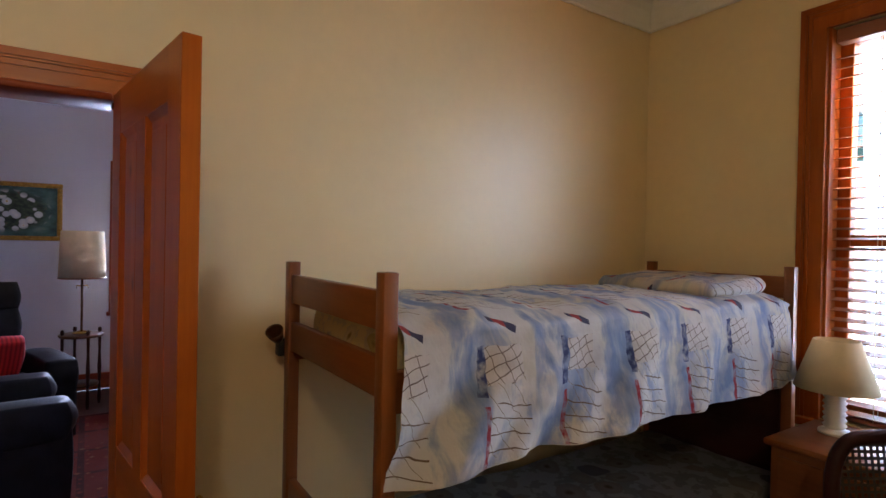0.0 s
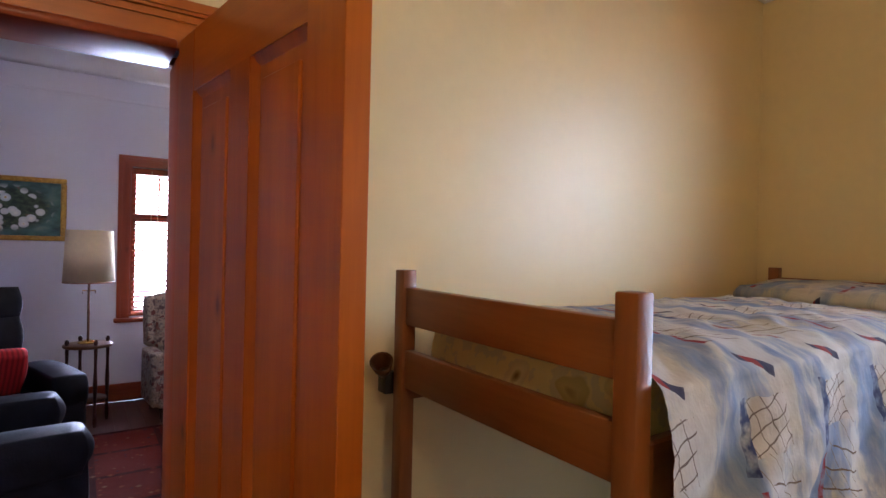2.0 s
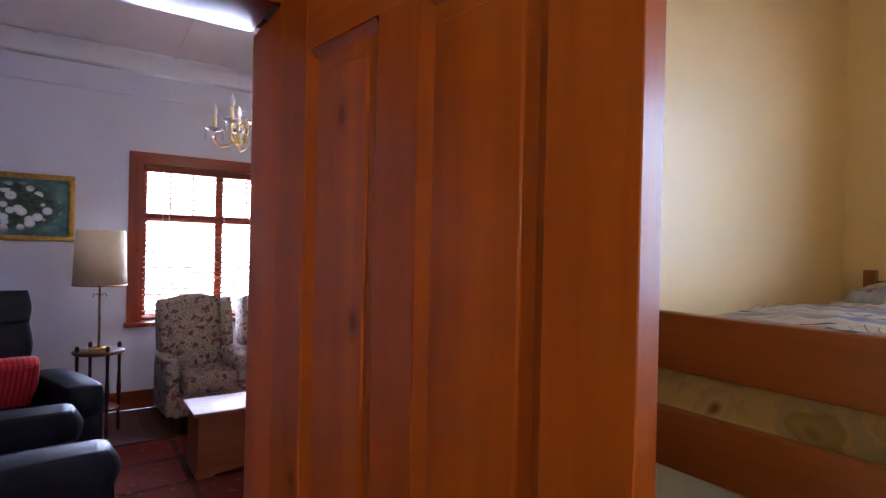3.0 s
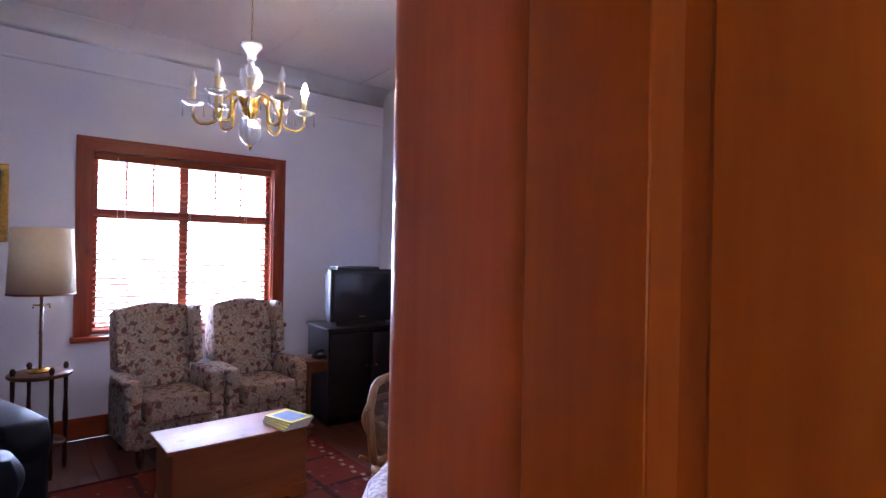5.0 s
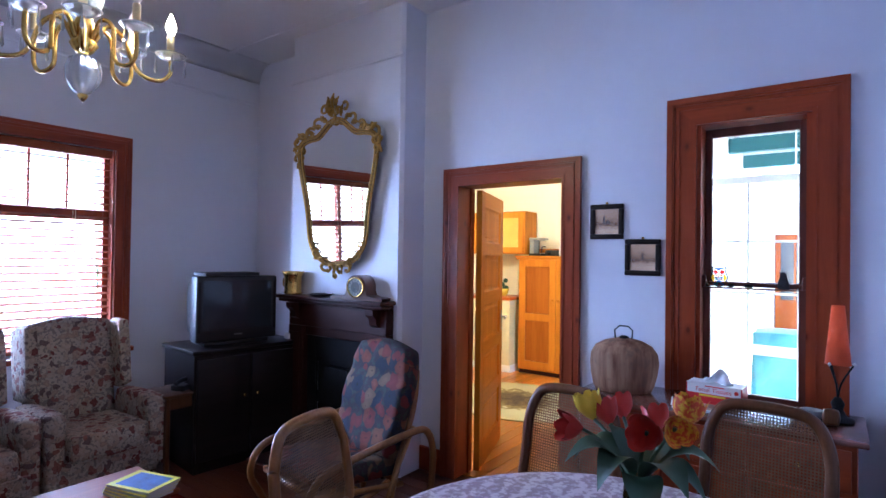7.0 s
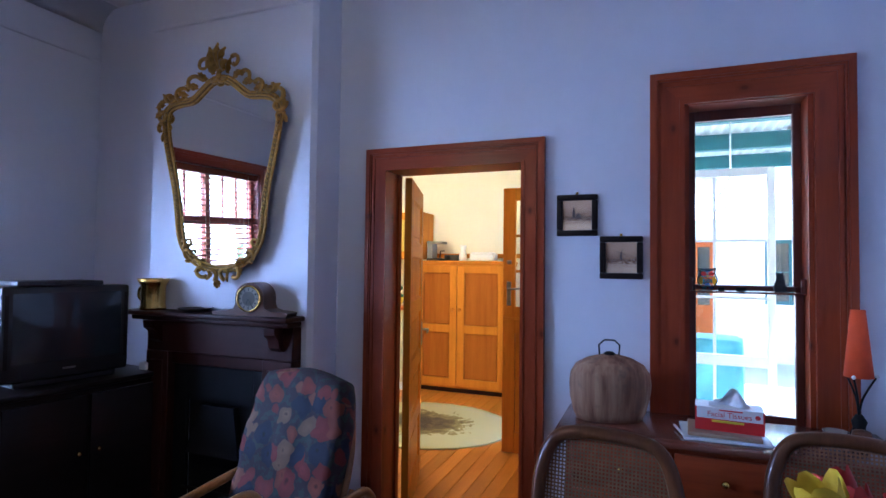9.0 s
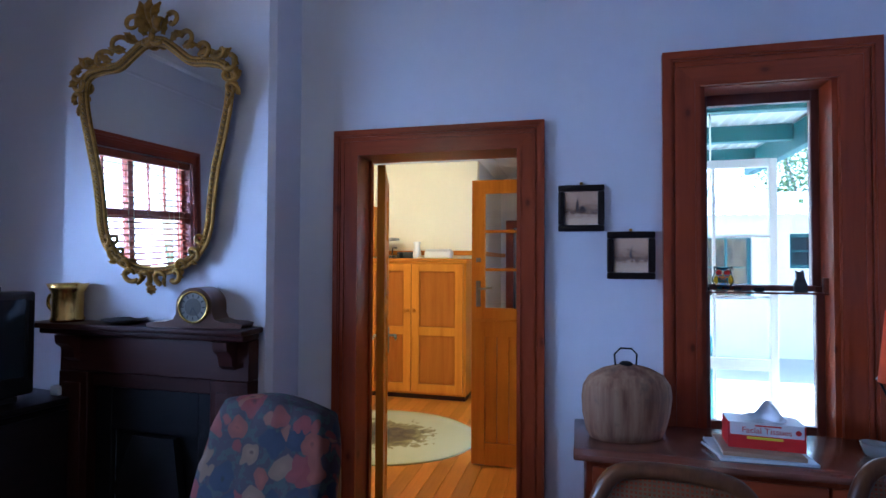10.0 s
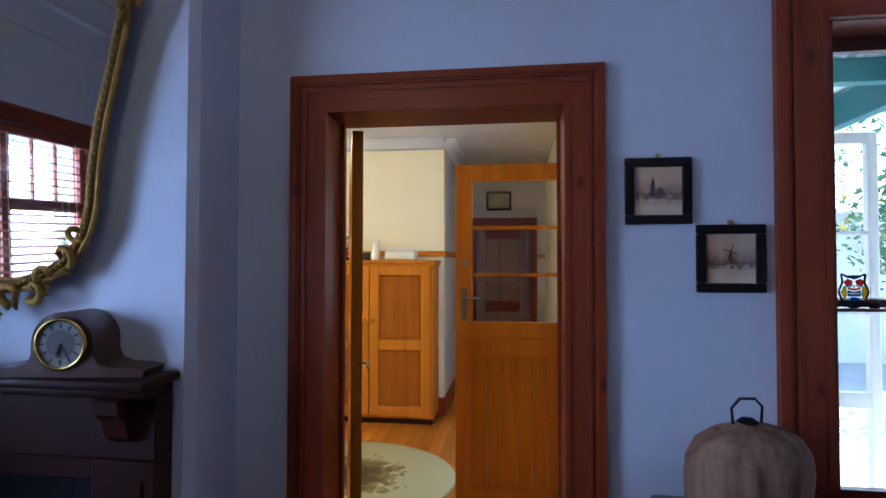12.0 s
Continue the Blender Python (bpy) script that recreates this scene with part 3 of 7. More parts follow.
# bedroom window
bw = window_light("window_bedroom", "tall pine sash window of the bedroom")
y0, y1, z0, z1 = B_WIN
for p, q in ((y0, y0 + 0.06), (y1 - 0.06, y1)):
    part("window_frame", new_box(2.64, 2.70, p, q, z0, z1, 0.004), M_PINE, bw)
for lo, hi in ((z0, z0 + 0.07), (z1 - 0.06, z1), (1.60, 1.65)):
    part("window_frame", new_box(2.642, 2.698, y0 + 0.06, y1 - 0.06, lo, hi, 0.004), M_PINE, bw)
for lo, hi in ((z0 + 0.07, 1.60), (1.65, z1 - 0.06)):
    part("pane", new_box(2.668, 2.672, y0 + 0.06, y1 - 0.06, lo, hi), M_GLASS, bw).visible_shadow = False
part("window_sill", new_box(2.50, 2.64, y0 - 0.11, y1 + 0.11, z0 - 0.04, z0 - 0.004, 0.01, 2), M_PINE, bw)
architrave("trim_bedroom_window", "y", 2.55, -1, y0, y1, z1, 0.10, (M_PINE, M_PINE), bottom=z0 - 0.004, label="orange pine moulded window surround")
part("reveal", new_box(2.55, 2.64, y1 - 0.012, y1, z0, z1), M_PINE, bw)
part("reveal", new_box(2.55, 2.64, y0, y0 + 0.012, z0, z1), M_PINE, bw)
blind("venetian_blind", "y", y0 + 0.02, y1 - 0.02, 2.598, z0 + 0.01, z1 - 0.005, 0.043, 0.05, -12, M_SLAT_Y, "warm brown wooden slatted blind, lowered in the bedroom window", (0.2, 0.54, 0.88), 1)

# sash window to the porch
pw = window_light("window_porch", "narrow red-brown sash window looking onto the porch")
y0, y1, z0, z1 = P_WIN
architrave("trim_porch_window", "y", 2.93, -1, y0 + 0.002, y1 - 0.002, 2.222, 0.145, (M_RED, M_RED_Y), bottom=0.80)
for p, q in ((y0, y0 + 0.022), (y1 - 0.022, y1)):
    part("reveal", new_box(2.93, 3.10, p, q, z0, z1), M_RED, pw)
part("reveal", new_box(2.93, 3.10, y0, y1, z1 - 0.012, z1), M_RED_Y, pw)
SASH = wood("dark_sash", (0.15, 0.032, 0.016), (0.07, 0.015, 0.008), "Z", 0.4, knots=False)
for lo, hi, xx in ((1.385, 2.215, 3.045), (0.79, 1.405, 3.010)):
    s = part("sash", bmesh.new(), SASH, pw)
    bm = bmesh.new()
    box(bm, xx, xx + 0.032, y0 + 0.022, y0 + 0.055, lo, hi, 0.003)
    box(bm, xx, xx + 0.032, y1 - 0.055, y1 - 0.022, lo, hi, 0.003)
    box(bm, xx + 0.001, xx + 0.031, y0 + 0.055, y1 - 0.055, hi - (0.045 if hi > 2 else 0.022), hi)
    box(bm, xx + 0.001, xx + 0.031, y0 + 0.055, y1 - 0.055, lo, lo + (0.022 if hi > 2 else 0.05))
    s.data = mesh_of("sash", bm, SASH)
    part("pane", new_box(xx + 0.014, xx + 0.018, y0 + 0.055, y1 - 0.055, lo + 0.02, hi - 0.02), M_GLASS, pw).visible_shadow = False
part("window_sill", new_box(2.90, 3.02, y0, y1, 0.775, 0.795, 0.004), M_RED_Y, pw)
part("sash_shelf", new_box(2.972, 3.010, y0 + 0.022, y1 - 0.022, 1.372, 1.380), SASH, pw)
for y in (y0 + 0.028, y1 - 0.028):
    part("sash_catch", new_box(2.975, 2.995, y - 0.012, y + 0.012, 1.38, 1.44, 0.005, 2), SASH, pw)


# ---- patterned cloths ----
def floral(name, ground, tones, scale, thr=0.5, rough=0.85, leaf=(0.10, 0.16, 0.07)):
    """Printed flowers: petals from cells, dark centres, leaves between."""
    m, N, L, b = nodes_of(name, rough)
    v = coords(N, L)
    w = noise_tex(N, L, v, scale * 1.3, 3)
    warp = N.new("ShaderNodeVectorMath")
    warp.operation = "MULTIPLY_ADD"
    n3 = N.new("ShaderNodeTexNoise")
    n3.inputs["Scale"].default_value = scale * 0.9
    L.new(v, n3.inputs["Vector"])
    L.new(n3.outputs["Color"], warp.inputs[0])
    warp.inputs[1].default_value = (0.085, 0.085, 0.085)
    L.new(v, warp.inputs[2])
    vo = N.new("ShaderNodeTexVoronoi")
    vo.inputs["Scale"].default_value = scale
    L.new(warp.outputs["Vector"], vo.inputs["Vector"])
    pick = N.new("ShaderNodeSeparateColor")
    L.new(vo.outputs["Color"], pick.inputs["Color"])
    stops = [(i / len(tones), c) for i, c in enumerate(tones)]
    petal = ramp(N, L, pick.outputs["Red"], stops, "CONSTANT")
    shade = ramp(N, L, vo.outputs["Distance"], [(0.06, (0.35, 0.25, 0.15)), (0.18, (1, 1, 1)), (0.42, (0.78, 0.75, 0.75))])
    petal = mix(N, L, 1.0, petal, shade, "MULTIPLY")
    edge = ramp(N, L, vo.outputs["Distance"], [(thr - 0.05, (0, 0, 0)), (thr, (1, 1, 1))])
    lf = ramp(N, L, noise_tex(N, L, v, scale * 2.6, 2), [(0.52, (0, 0, 0)), (0.56, (1, 1, 1))])
    back = mix(N, L, lf, ground, leaf)
    L.new(mix(N, L, edge, petal, back), b.inputs["Base Color"])
    weave = noise_tex(N, L, v, 400, 2)
    bump(N, L, b, mix(N, L, 0.7, weave, w), 0.25, 0.006)
    return m


M_WING = floral("cream_floral_upholstery", (0.38, 0.31, 0.25), [(0.42, 0.33, 0.26), (0.17, 0.050, 0.045), (0.36, 0.26, 0.20), (0.25, 0.105, 0.085), (0.14, 0.095, 0.09), (0.40, 0.31, 0.24)], 22, 0.54, leaf=(0.20, 0.165, 0.14))
M_ROCK = floral("bright_floral_cushion", (0.016, 0.007, 0.012), [(0.13, 0.009, 0.006), (0.005, 0.007, 0.026), (0.15, 0.028, 0.009), (0.13, 0.07, 0.034), (0.14, 0.012, 0.009), (0.15, 0.022, 0.010), (0.16, 0.05, 0.020)], 13, 0.58, leaf=(0.016, 0.024, 0.02))


def op(N, L, kind, a, b=0.0, c=0.0):
    """One arithmetic node."""
    m = N.new("ShaderNodeMath")
    m.operation = kind
    for k, v in enumerate((a, b, c)):
        if isinstance(v, (int, float)):
            m.inputs[k].default_value = v
        else:
            L.new(v, m.inputs[k])
    return m.outputs[0]


def quilt_mat():
    """White cotton print: rows of sailing ships, red masts with yards and rigging, blue washes."""
    m, N, L, b = nodes_of("sailing_ship_quilt_cotton", 0.85)
    v = coords(N, L, space="UV")
    wob = N.new("ShaderNodeVectorMath")
    wob.operation = "MULTIPLY_ADD"
    nz = N.new("ShaderNodeTexNoise")
    nz.inputs["Scale"].default_value = 14
    L.new(v, nz.inputs["Vector"])
    L.new(nz.outputs["Color"], wob.inputs[0])
    wob.inputs[1].default_value = (0.030, 0.030, 0)
    L.new(v, wob.inputs[2])
    sp = N.new("ShaderNodeSeparateXYZ")
    L.new(wob.outputs["Vector"], sp.inputs["Vector"])
    U, V = sp.outputs["X"], sp.outputs["Y"]
    PX_, PY_ = 0.28, 0.40
    cx = op(N, L, "MULTIPLY", op(N, L, "FRACT", op(N, L, "DIVIDE", op(N, L, "ADD", U, 0.10), PX_)), PX_)
    cy = op(N, L, "MULTIPLY", op(N, L, "FRACT", op(N, L, "DIVIDE", op(N, L, "ADD", V, -0.015), PY_)), PY_)

    def within(a, lo, hi):
        return op(N, L, "COMPARE", a, (lo + hi) / 2, (hi - lo) / 2)

    def block(x0, x1, y0, y1):
        return op(N, L, "MULTIPLY", within(cx, x0, x1), within(cy, y0, y1))

    def lines(a, pitch, width):
        return op(N, L, "COMPARE", op(N, L, "FRACT", op(N, L, "DIVIDE", a, pitch)), 0.5, width / pitch / 2)

    wash = noise_tex(N, L, coords(N, L, (5.0, 1.9, 1), "UV", (0, 0, 0.25)), 2.6, 4, 0.6, 0.8)
    tide = op(N, L, "MULTIPLY_ADD", op(N, L, "COSINE", op(N, L, "MULTIPLY", op(N, L, "ADD", cx, -0.02), 2 * math.pi / PX_)), 0.085, wash)
    ground = ramp(N, L, noise_tex(N, L, v, 3.1, 3), [(0.42, (0.50, 0.48, 0.46)), (0.66, (0.47, 0.41, 0.31))])
    col = mix(N, L, ramp(N, L, tide, [(0.45, (0, 0, 0)), (0.56, (0.6, 0.6, 0.6)), (0.68, (0.95, 0.95, 0.95))]), ground, (0.155, 0.215, 0.35))
    slope = op(N, L, "MULTIPLY_ADD", cx, 0.22, cy)
    sails = block(0.066, 0.178, 0.195, 0.285)
    col = mix(N, L, sails, col, (0.50, 0.45, 0.40))
    yard = op(N, L, "MULTIPLY", lines(slope, 0.038, 0.0034), block(0.062, 0.205, 0.0, 0.150))
    col = mix(N, L, yard, col, (0.13, 0.085, 0.055))
    rig = op(N, L, "MULTIPLY", lines(op(N, L, "MULTIPLY_ADD", cx, 1.3, cy), 0.058, 0.0026), block(0.062, 0.190, 0.02, 0.20))
    col = mix(N, L, rig, col, (0.22, 0.17, 0.13))
    grid = op(N, L, "MAXIMUM", lines(op(N, L, "MULTIPLY_ADD", cx, -0.35, cy), 0.027, 0.0028), lines(op(N, L, "MULTIPLY_ADD", cy, 0.45, cx), 0.036, 0.0026))
    col = mix(N, L, op(N, L, "MULTIPLY", grid, sails), col, (0.15, 0.11, 0.095))
    soft = ramp(N, L, noise_tex(N, L, v, 30, 3), [(0.36, (0.15, 0.15, 0.15)), (0.56, (1, 1, 1))])
    col = mix(N, L, mix(N, L, 1.0, soft, block(0.040, 0.066, 0.165, 0.290), "MULTIPLY"), col, (0.035, 0.045, 0.12))
    col = mix(N, L, mix(N, L, 1.0, soft, block(0.052, 0.066, 0.0, 0.145), "MULTIPLY"), col, (0.26, 0.025, 0.035))
    streak = op(N, L, "MULTIPLY", within(cx, 0.095, 0.165), op(N, L, "COMPARE", op(N, L, "MULTIPLY_ADD", cx, 0.55, cy), 0.345 + 0.07, 0.010))
    col = mix(N, L, streak, col, (0.05, 0.045, 0.08))
    col = mix(N, L, op(N, L, "MULTIPLY", streak, within(cx, 0.11, 0.135)), col, (0.28, 0.04, 0.04))
    L.new(col, b.inputs["Base Color"])
    bump(N, L, b, noise_tex(N, L, coords(N, L, (1.6, 1, 1)), 26, 4), 0.22, 0.012)
    b.inputs["Specular IOR Level"].default_value = 0.2
    return m


M_QUILT = quilt_mat()
M_TICKING = floral("yellow_floral_mattress_ticking", (0.68, 0.58, 0.28), [(0.66, 0.57, 0.28), (0.42, 0.42, 0.38), (0.68, 0.59, 0.33), (0.54, 0.45, 0.20)], 10, 0.38, leaf=(0.56, 0.50, 0.30))
# lower bedspread: print tones darkened to hold the shade below the top bunk
M_LOWQUILT = floral("shade_toned_blue_grey_bedspread", (0.16, 0.17, 0.19), [(0.06, 0.07, 0.09), (0.12, 0.12, 0.12), (0.13, 0.12, 0.12)], 7, 0.44, leaf=(0.10, 0.11, 0.12))

# ---- bedroom: bunk bed ----
bed = thing("bunk_bed", pose(0, 0, 0), "brown pine bunk bed standing along the cream wall", "bed")
PX, PY = (0.485, 2.415), (1.128, 1.805)
for x in PX:
    for y in PY:
        bm = new_box(x - 0.019, x + 0.019, y - 0.021, y + 0.021, 0, 1.508, 0.003, 2)
        part("post", bm, M_BED, bed)
    for lo, hi in ((1.372, 1.465), (1.214, 1.309), (0.70, 0.79), (0.40, 0.50)):
        part("end_rail", new_box(x - 0.012, x + 0.012, PY[0] + 0.021, PY[1] - 0.021, lo, hi, 0.004, 2), M_BED_Y, bed)
for y in PY:
    for lo, hi in ((1.18, 1.28), (0.40, 0.50)):
        part("side_rail", new_box(PX[0] + 0.019, PX[1] - 0.019, y - 0.012, y + 0.012, lo, hi, 0.004), wood("bed_side_rail", (0.30, 0.095, 0.022), (0.17, 0.045, 0.010), "X", 0.42, knots=False) if y == PY[0] and lo > 1 else M_BED, bed)
for k in range(12):
    for z in (1.19, 0.42):
        xm = 0.60 + k * 0.155
        part("bed_slat", new_box(xm, xm + 0.07, PY[0] + 0.012, PY[1] - 0.012, z, z + 0.018), M_BED_Y, bed)
# added dark board at the head end: keeps window light from under the bunk
part("light_block_panel", new_box(PX[1] - 0.030, PX[1] - 0.0125, PY[0] + 0.022, PY[1] - 0.022, 0.42, 1.20), M_MAHOG_Y, bed, "added dark panel blocking window light under the bunk")
mat_t = thing("mattress", pose(0, 0, 1.212), "yellow floral mattress on the top bunk", "mattress")
part("mattress_body", cushion(bmesh.new(), 0.52, 2.38, 1.15, 1.785, 0, 0.155, 0.10, n=8), M_TICKING, mat_t, smooth=True)
mat_b = thing("mattress", pose(0, 0, 0.442), "mattress on the lower bunk, its blue-grey bedspread coloured dark for the shade", "mattress")
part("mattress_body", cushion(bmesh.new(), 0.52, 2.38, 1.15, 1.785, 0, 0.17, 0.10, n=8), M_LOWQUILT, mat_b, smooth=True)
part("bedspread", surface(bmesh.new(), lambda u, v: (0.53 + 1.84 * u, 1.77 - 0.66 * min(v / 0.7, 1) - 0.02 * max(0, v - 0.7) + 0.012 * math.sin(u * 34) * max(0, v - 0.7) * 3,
     0.185 + 0.012 * noise.noise((u * 9, v * 6, 3)) - max(0, v - 0.7) * 0.85), 60, 24), M_LOWQUILT, mat_b, "patterned bedspread with the bunk's shade in its colours", True)


def quilt_fn(u, v):
    """Across v: from the wall over the top and down the front, drawn into slanting creases."""
    x = 0.512 + 1.852 * u
    drop0 = 0.60
    wob = noise.noise((u * 7, v * 5, 1.7))
    end = max(0.0, (u - 0.93) / 0.07)
    if v < drop0:
        s = v / drop0
        y = 1.775 - 0.680 * s
        z = 1.396 + 0.014 * wob + 0.016 * math.sin(math.pi * s) + 0.009 * noise.noise((u * 26 + s * 9, s * 13, 8)) - 0.03 * end ** 2
        if s > 0.86:
            z -= 0.026 * ((s - 0.86) / 0.14) ** 2
        return (x, y, z)
    s = (v - drop0) / (1 - drop0)
    near = (1 - u) ** 3
    slant = u * 30 + s * (2.6 + 2.0 * near)
    fold = math.sin(slant + 1.1 * math.sin(u * 11)) + 0.5 * math.sin(slant * 2.1 + 1.7) + 0.8 * noise.noise((u * 17 + s * 2.4, s * 3.0, 4))
    y = 1.095 - 0.012 * math.sin(min(1, s * 3) * math.pi / 2) - 0.040 * s - (0.012 + 0.014 * near) * s ** 0.8 * fold - 0.004 * noise.noise((u * 46 + s * 9, s * 11, 4))
    x += -0.055 * s * near ** 2 - 0.022 * s * u
    hem = 0.322 + 0.004 * math.sin(u * 23) + 0.012 * near - 0.012 * end
    return (x, y + 0.02 * end ** 2, 1.366 - hem * s + 0.006 * wob - 0.03 * end ** 2 * (1 - s))


def set_uv(ob, fn):
    """A cloth map in metres, from each vertex's index and place."""
    me = ob.data
    layer = me.uv_layers.new(name="cloth")
    for lp in me.loops:
        layer.data[lp.index].uv = fn(lp.vertex_index, me.vertices[lp.vertex_index].co)


ql = thing("quilt", pose(0, 0, 0), "white quilt printed with sailing ships, hanging over the bunk side", "quilt")
NU, NV = 260, 100
cover = part("quilt_cover", surface(bmesh.new(), quilt_fn, NU, NV), M_QUILT, ql, smooth=True)
set_uv(cover, lambda i, co: (1.852 * (i // (NV + 1)) / NU, 0.33 * (1 - (i % (NV + 1)) / NV) / 0.4 if (i % (NV + 1)) / NV > 0.6 else 0.33 + 0.69 * (0.6 - (i % (NV + 1)) / NV) / 0.6))
pil = thing("pillow", pose(2.10, 1.47, 1.400, 0, -3, 0), "white pillow in the sailing-ship print, lying on the bunk", "pillow")
slip = part("pillow_case", cushion(bmesh.new(), -0.24, 0.25, -0.33, 0.29, -0.025, 0.062, 0.46, n=14, tuft=lambda w, p: Vector((0, 0, 0.012 * noise.noise((w.x * 9, w.y * 9, 2))))), M_QUILT, pil, smooth=True)
set_uv(slip, lambda i, co: (co.y + 2.0, co.x + 1.0))
# clip lamp on the wall beside the bunk
cl = thing("clip_lamp", pose(0.470, 1.87, 1.222) @ Matrix.Scale(0.72, 4), "small dark clip-on reading lamp at the bunk end", "lamp")
part("clip", new_box(-0.025, 0.02, -0.04, 0.02, -0.05, 0.03, 0.006, 2), M_BLACK, cl)
part("shade", lathe(bmesh.new(), [(0.018, 0), (0.03, 0.03), (0.042, 0.075), (0.038, 0.07), (0.02, 0.02)], 16, pose(-0.02, -0.02, 0.02, 30, -30, 0), ring=True), M_CANEFRAME, cl, "tarnished metal shade", True)

# bedside chest, lamp, cane chair
ch = thing("bedside_chest", pose(2.29, 0.80, 0), "brown wooden bedside chest with one drawer", "chest")
part("top", new_box(-0.225, 0.21, -0.26, 0.26, 0.84, 0.866, 0.008, 2), M_BED_Y, ch)
part("body", new_box(-0.205, 0.205, -0.24, 0.24, 0.12, 0.84, 0.004), M_BED, ch)
dr = part("drawer", new_box(-0.222, -0.206, -0.21, 0.21, 0.66, 0.81, 0.006, 2), M_BED_Y, ch)
part("knob", lathe(bmesh.new(), [(0.008, 0), (0.010, 0.012), (0.018, 0.022), (0.012, 0.032), (0.001, 0.034)], 14, pose(-0.222, 0, 0.735, 0, -90, 0)), M_BRASS, dr, smooth=True)
part("door", new_box(-0.220, -0.206, -0.21, 0.21, 0.16, 0.64, 0.006, 2), M_BED, ch)
for y in (-0.22, 0.22):
    for x in (-0.185, 0.185):
        part("leg", new_box(x - 0.02, x + 0.02, y - 0.02, y + 0.02, 0, 0.12, 0.004), M_BED, ch)
tl = thing("table_lamp", pose(2.36, 0.935, 0.866), "white turned table lamp with a cream cone shade on the chest", "lamp")
prof = [(0.055, 0), (0.055, 0.012), (0.03, 0.02)] + [(0.030 + 0.013 * math.sin(k * 1.57 + 0.4) ** 2, 0.022 + k * 0.011) for k in range(15)] + [(0.014, 0.19), (0.012, 0.24)]
part("base", lathe(bmesh.new(), prof, 22), M_WHITE, tl, "white turned base", True)
part("shade", lathe(bmesh.new(), [(0.142, 0.175), (0.078, 0.365), (0.075, 0.365), (0.139, 0.176)], 32, ring=True), M_SHADE, tl, "cream cone shade", True)


def cane_mat(name, col, cells=70):
    """Woven cane: holes through a lattice, by alpha."""
    m, N, L, b = nodes_of(name, 0.4)
    v = coords(N, L, (cells, cells, cells))
    sx = N.new("ShaderNodeSeparateXYZ")
    L.new(v, sx.inputs["Vector"])
    outs = []
    for k in ("Y", "Z"):
        fr = N.new("ShaderNodeMath")
        fr.operation = "FRACT"
        L.new(sx.outputs[k], fr.inputs[0])
        gt = N.new("ShaderNodeMath")
        gt.operation = "COMPARE"
        gt.inputs[1].default_value, gt.inputs[2].default_value = 0.5, 0.27
        L.new(fr.outputs[0], gt.inputs[0])
        outs.append(gt)
    hole = N.new("ShaderNodeMath")
    hole.operation = "MULTIPLY"
    L.new(outs[0].outputs[0], hole.inputs[0])
    L.new(outs[1].outputs[0], hole.inputs[1])
    inv = N.new("ShaderNodeMath")
    inv.operation = "SUBTRACT"
    inv.inputs[0].default_value = 1
    L.new(hole.outputs[0], inv.inputs[1])
    L.new(inv.outputs[0], b.inputs["Alpha"])
    L.new(ramp(N, L, noise_tex(N, L, v, 0.4, 3), [(0.3, tuple(c * 0.6 for c in col)), (0.7, col)]), b.inputs["Base Color"])
    return m


M_CANE = cane_mat("woven_cane", (0.19, 0.095, 0.040), 95)
M_CANE_D = cane_mat("dark_woven_cane", (0.045, 0.030, 0.022), 55)


def cane_chair(name, m, frame_mat, cane, label, group="", top=1.0, w=0.44):
    """A dining chair: bent round-cornered back frame filled with cane, seat, legs. The chair faces +x from its back at the origin."""
    c = thing(name, m, label, "chair", group)
    h = w / 2
    lean = lambda z: -0.16 * (z - 0.46)
    arch = [(lean(z), y, z) for y, z in ((-h, 0.50), (-h, 0.72), (-h * 0.98, top - 0.13), (-h * 0.78, top - 0.03), (-h * 0.4, top), (h * 0.4, top), (h * 0.78, top - 0.03), (h * 0.98, top - 0.13), (h, 0.72), (h, 0.50))]
    pts = curve(arch + [(lean(0.485), h * 0.6, 0.485), (lean(0.485), -h * 0.6, 0.485)], 6, True)
    part("back_frame", tube(bmesh.new(), pts, 0.021, 10, True), frame_mat, c, smooth=True)
    bm = bmesh.new()
    inner = curve(arch, 6)
    mid = Vector((lean(0.74), 0, 0.74))
    front = [bm.verts.new(p.lerp(mid, 0.06)) for p in inner] + [bm.verts.new((lean(0.49), h * 0.6, 0.49)), bm.verts.new((lean(0.49), -h * 0.6, 0.49))]
    bm.faces.new(front)
    part("backrest", bm, cane, c, "woven cane panel", False)
    part("seat_frame", tube(bmesh.new(), curve([(0.0, -h, 0.455), (0.22, -h, 0.455), (0.41, -h * 0.9, 0.455), (0.44, 0, 0.455), (0.41, h * 0.9, 0.455), (0.22, h, 0.455), (0.0, h, 0.455), (-0.01, 0, 0.455)], 6, True), 0.022, 8, True), frame_mat, c, smooth=True)
    part("seat", cushion(bmesh.new(), 0.0, 0.42, -h * 0.92, h * 0.92, 0.445, 0.485, 0.15, n=5), frame_mat, c, smooth=True)
    for x, y in ((0.01, -h), (0.01, h), (0.39, -h * 0.9), (0.39, h * 0.9)):
        sx, sy = (-0.07 if x < 0.2 else 0.03), (0.02 if y > 0 else -0.02)
        part("leg", tube(bmesh.new(), [(x, y, 0.46), (x + sx * 0.5, y + sy * 0.5, 0.2), (x + sx, y + sy, 0)], 0.019, 8), frame_mat, c, smooth=True)
    for y in (-h, h):
        part("stretcher", tube(bmesh.new(), [(-0.03, y, 0.2), (0.40, y * 0.92, 0.2)], 0.011, 6), frame_mat, c, smooth=True)
    return c


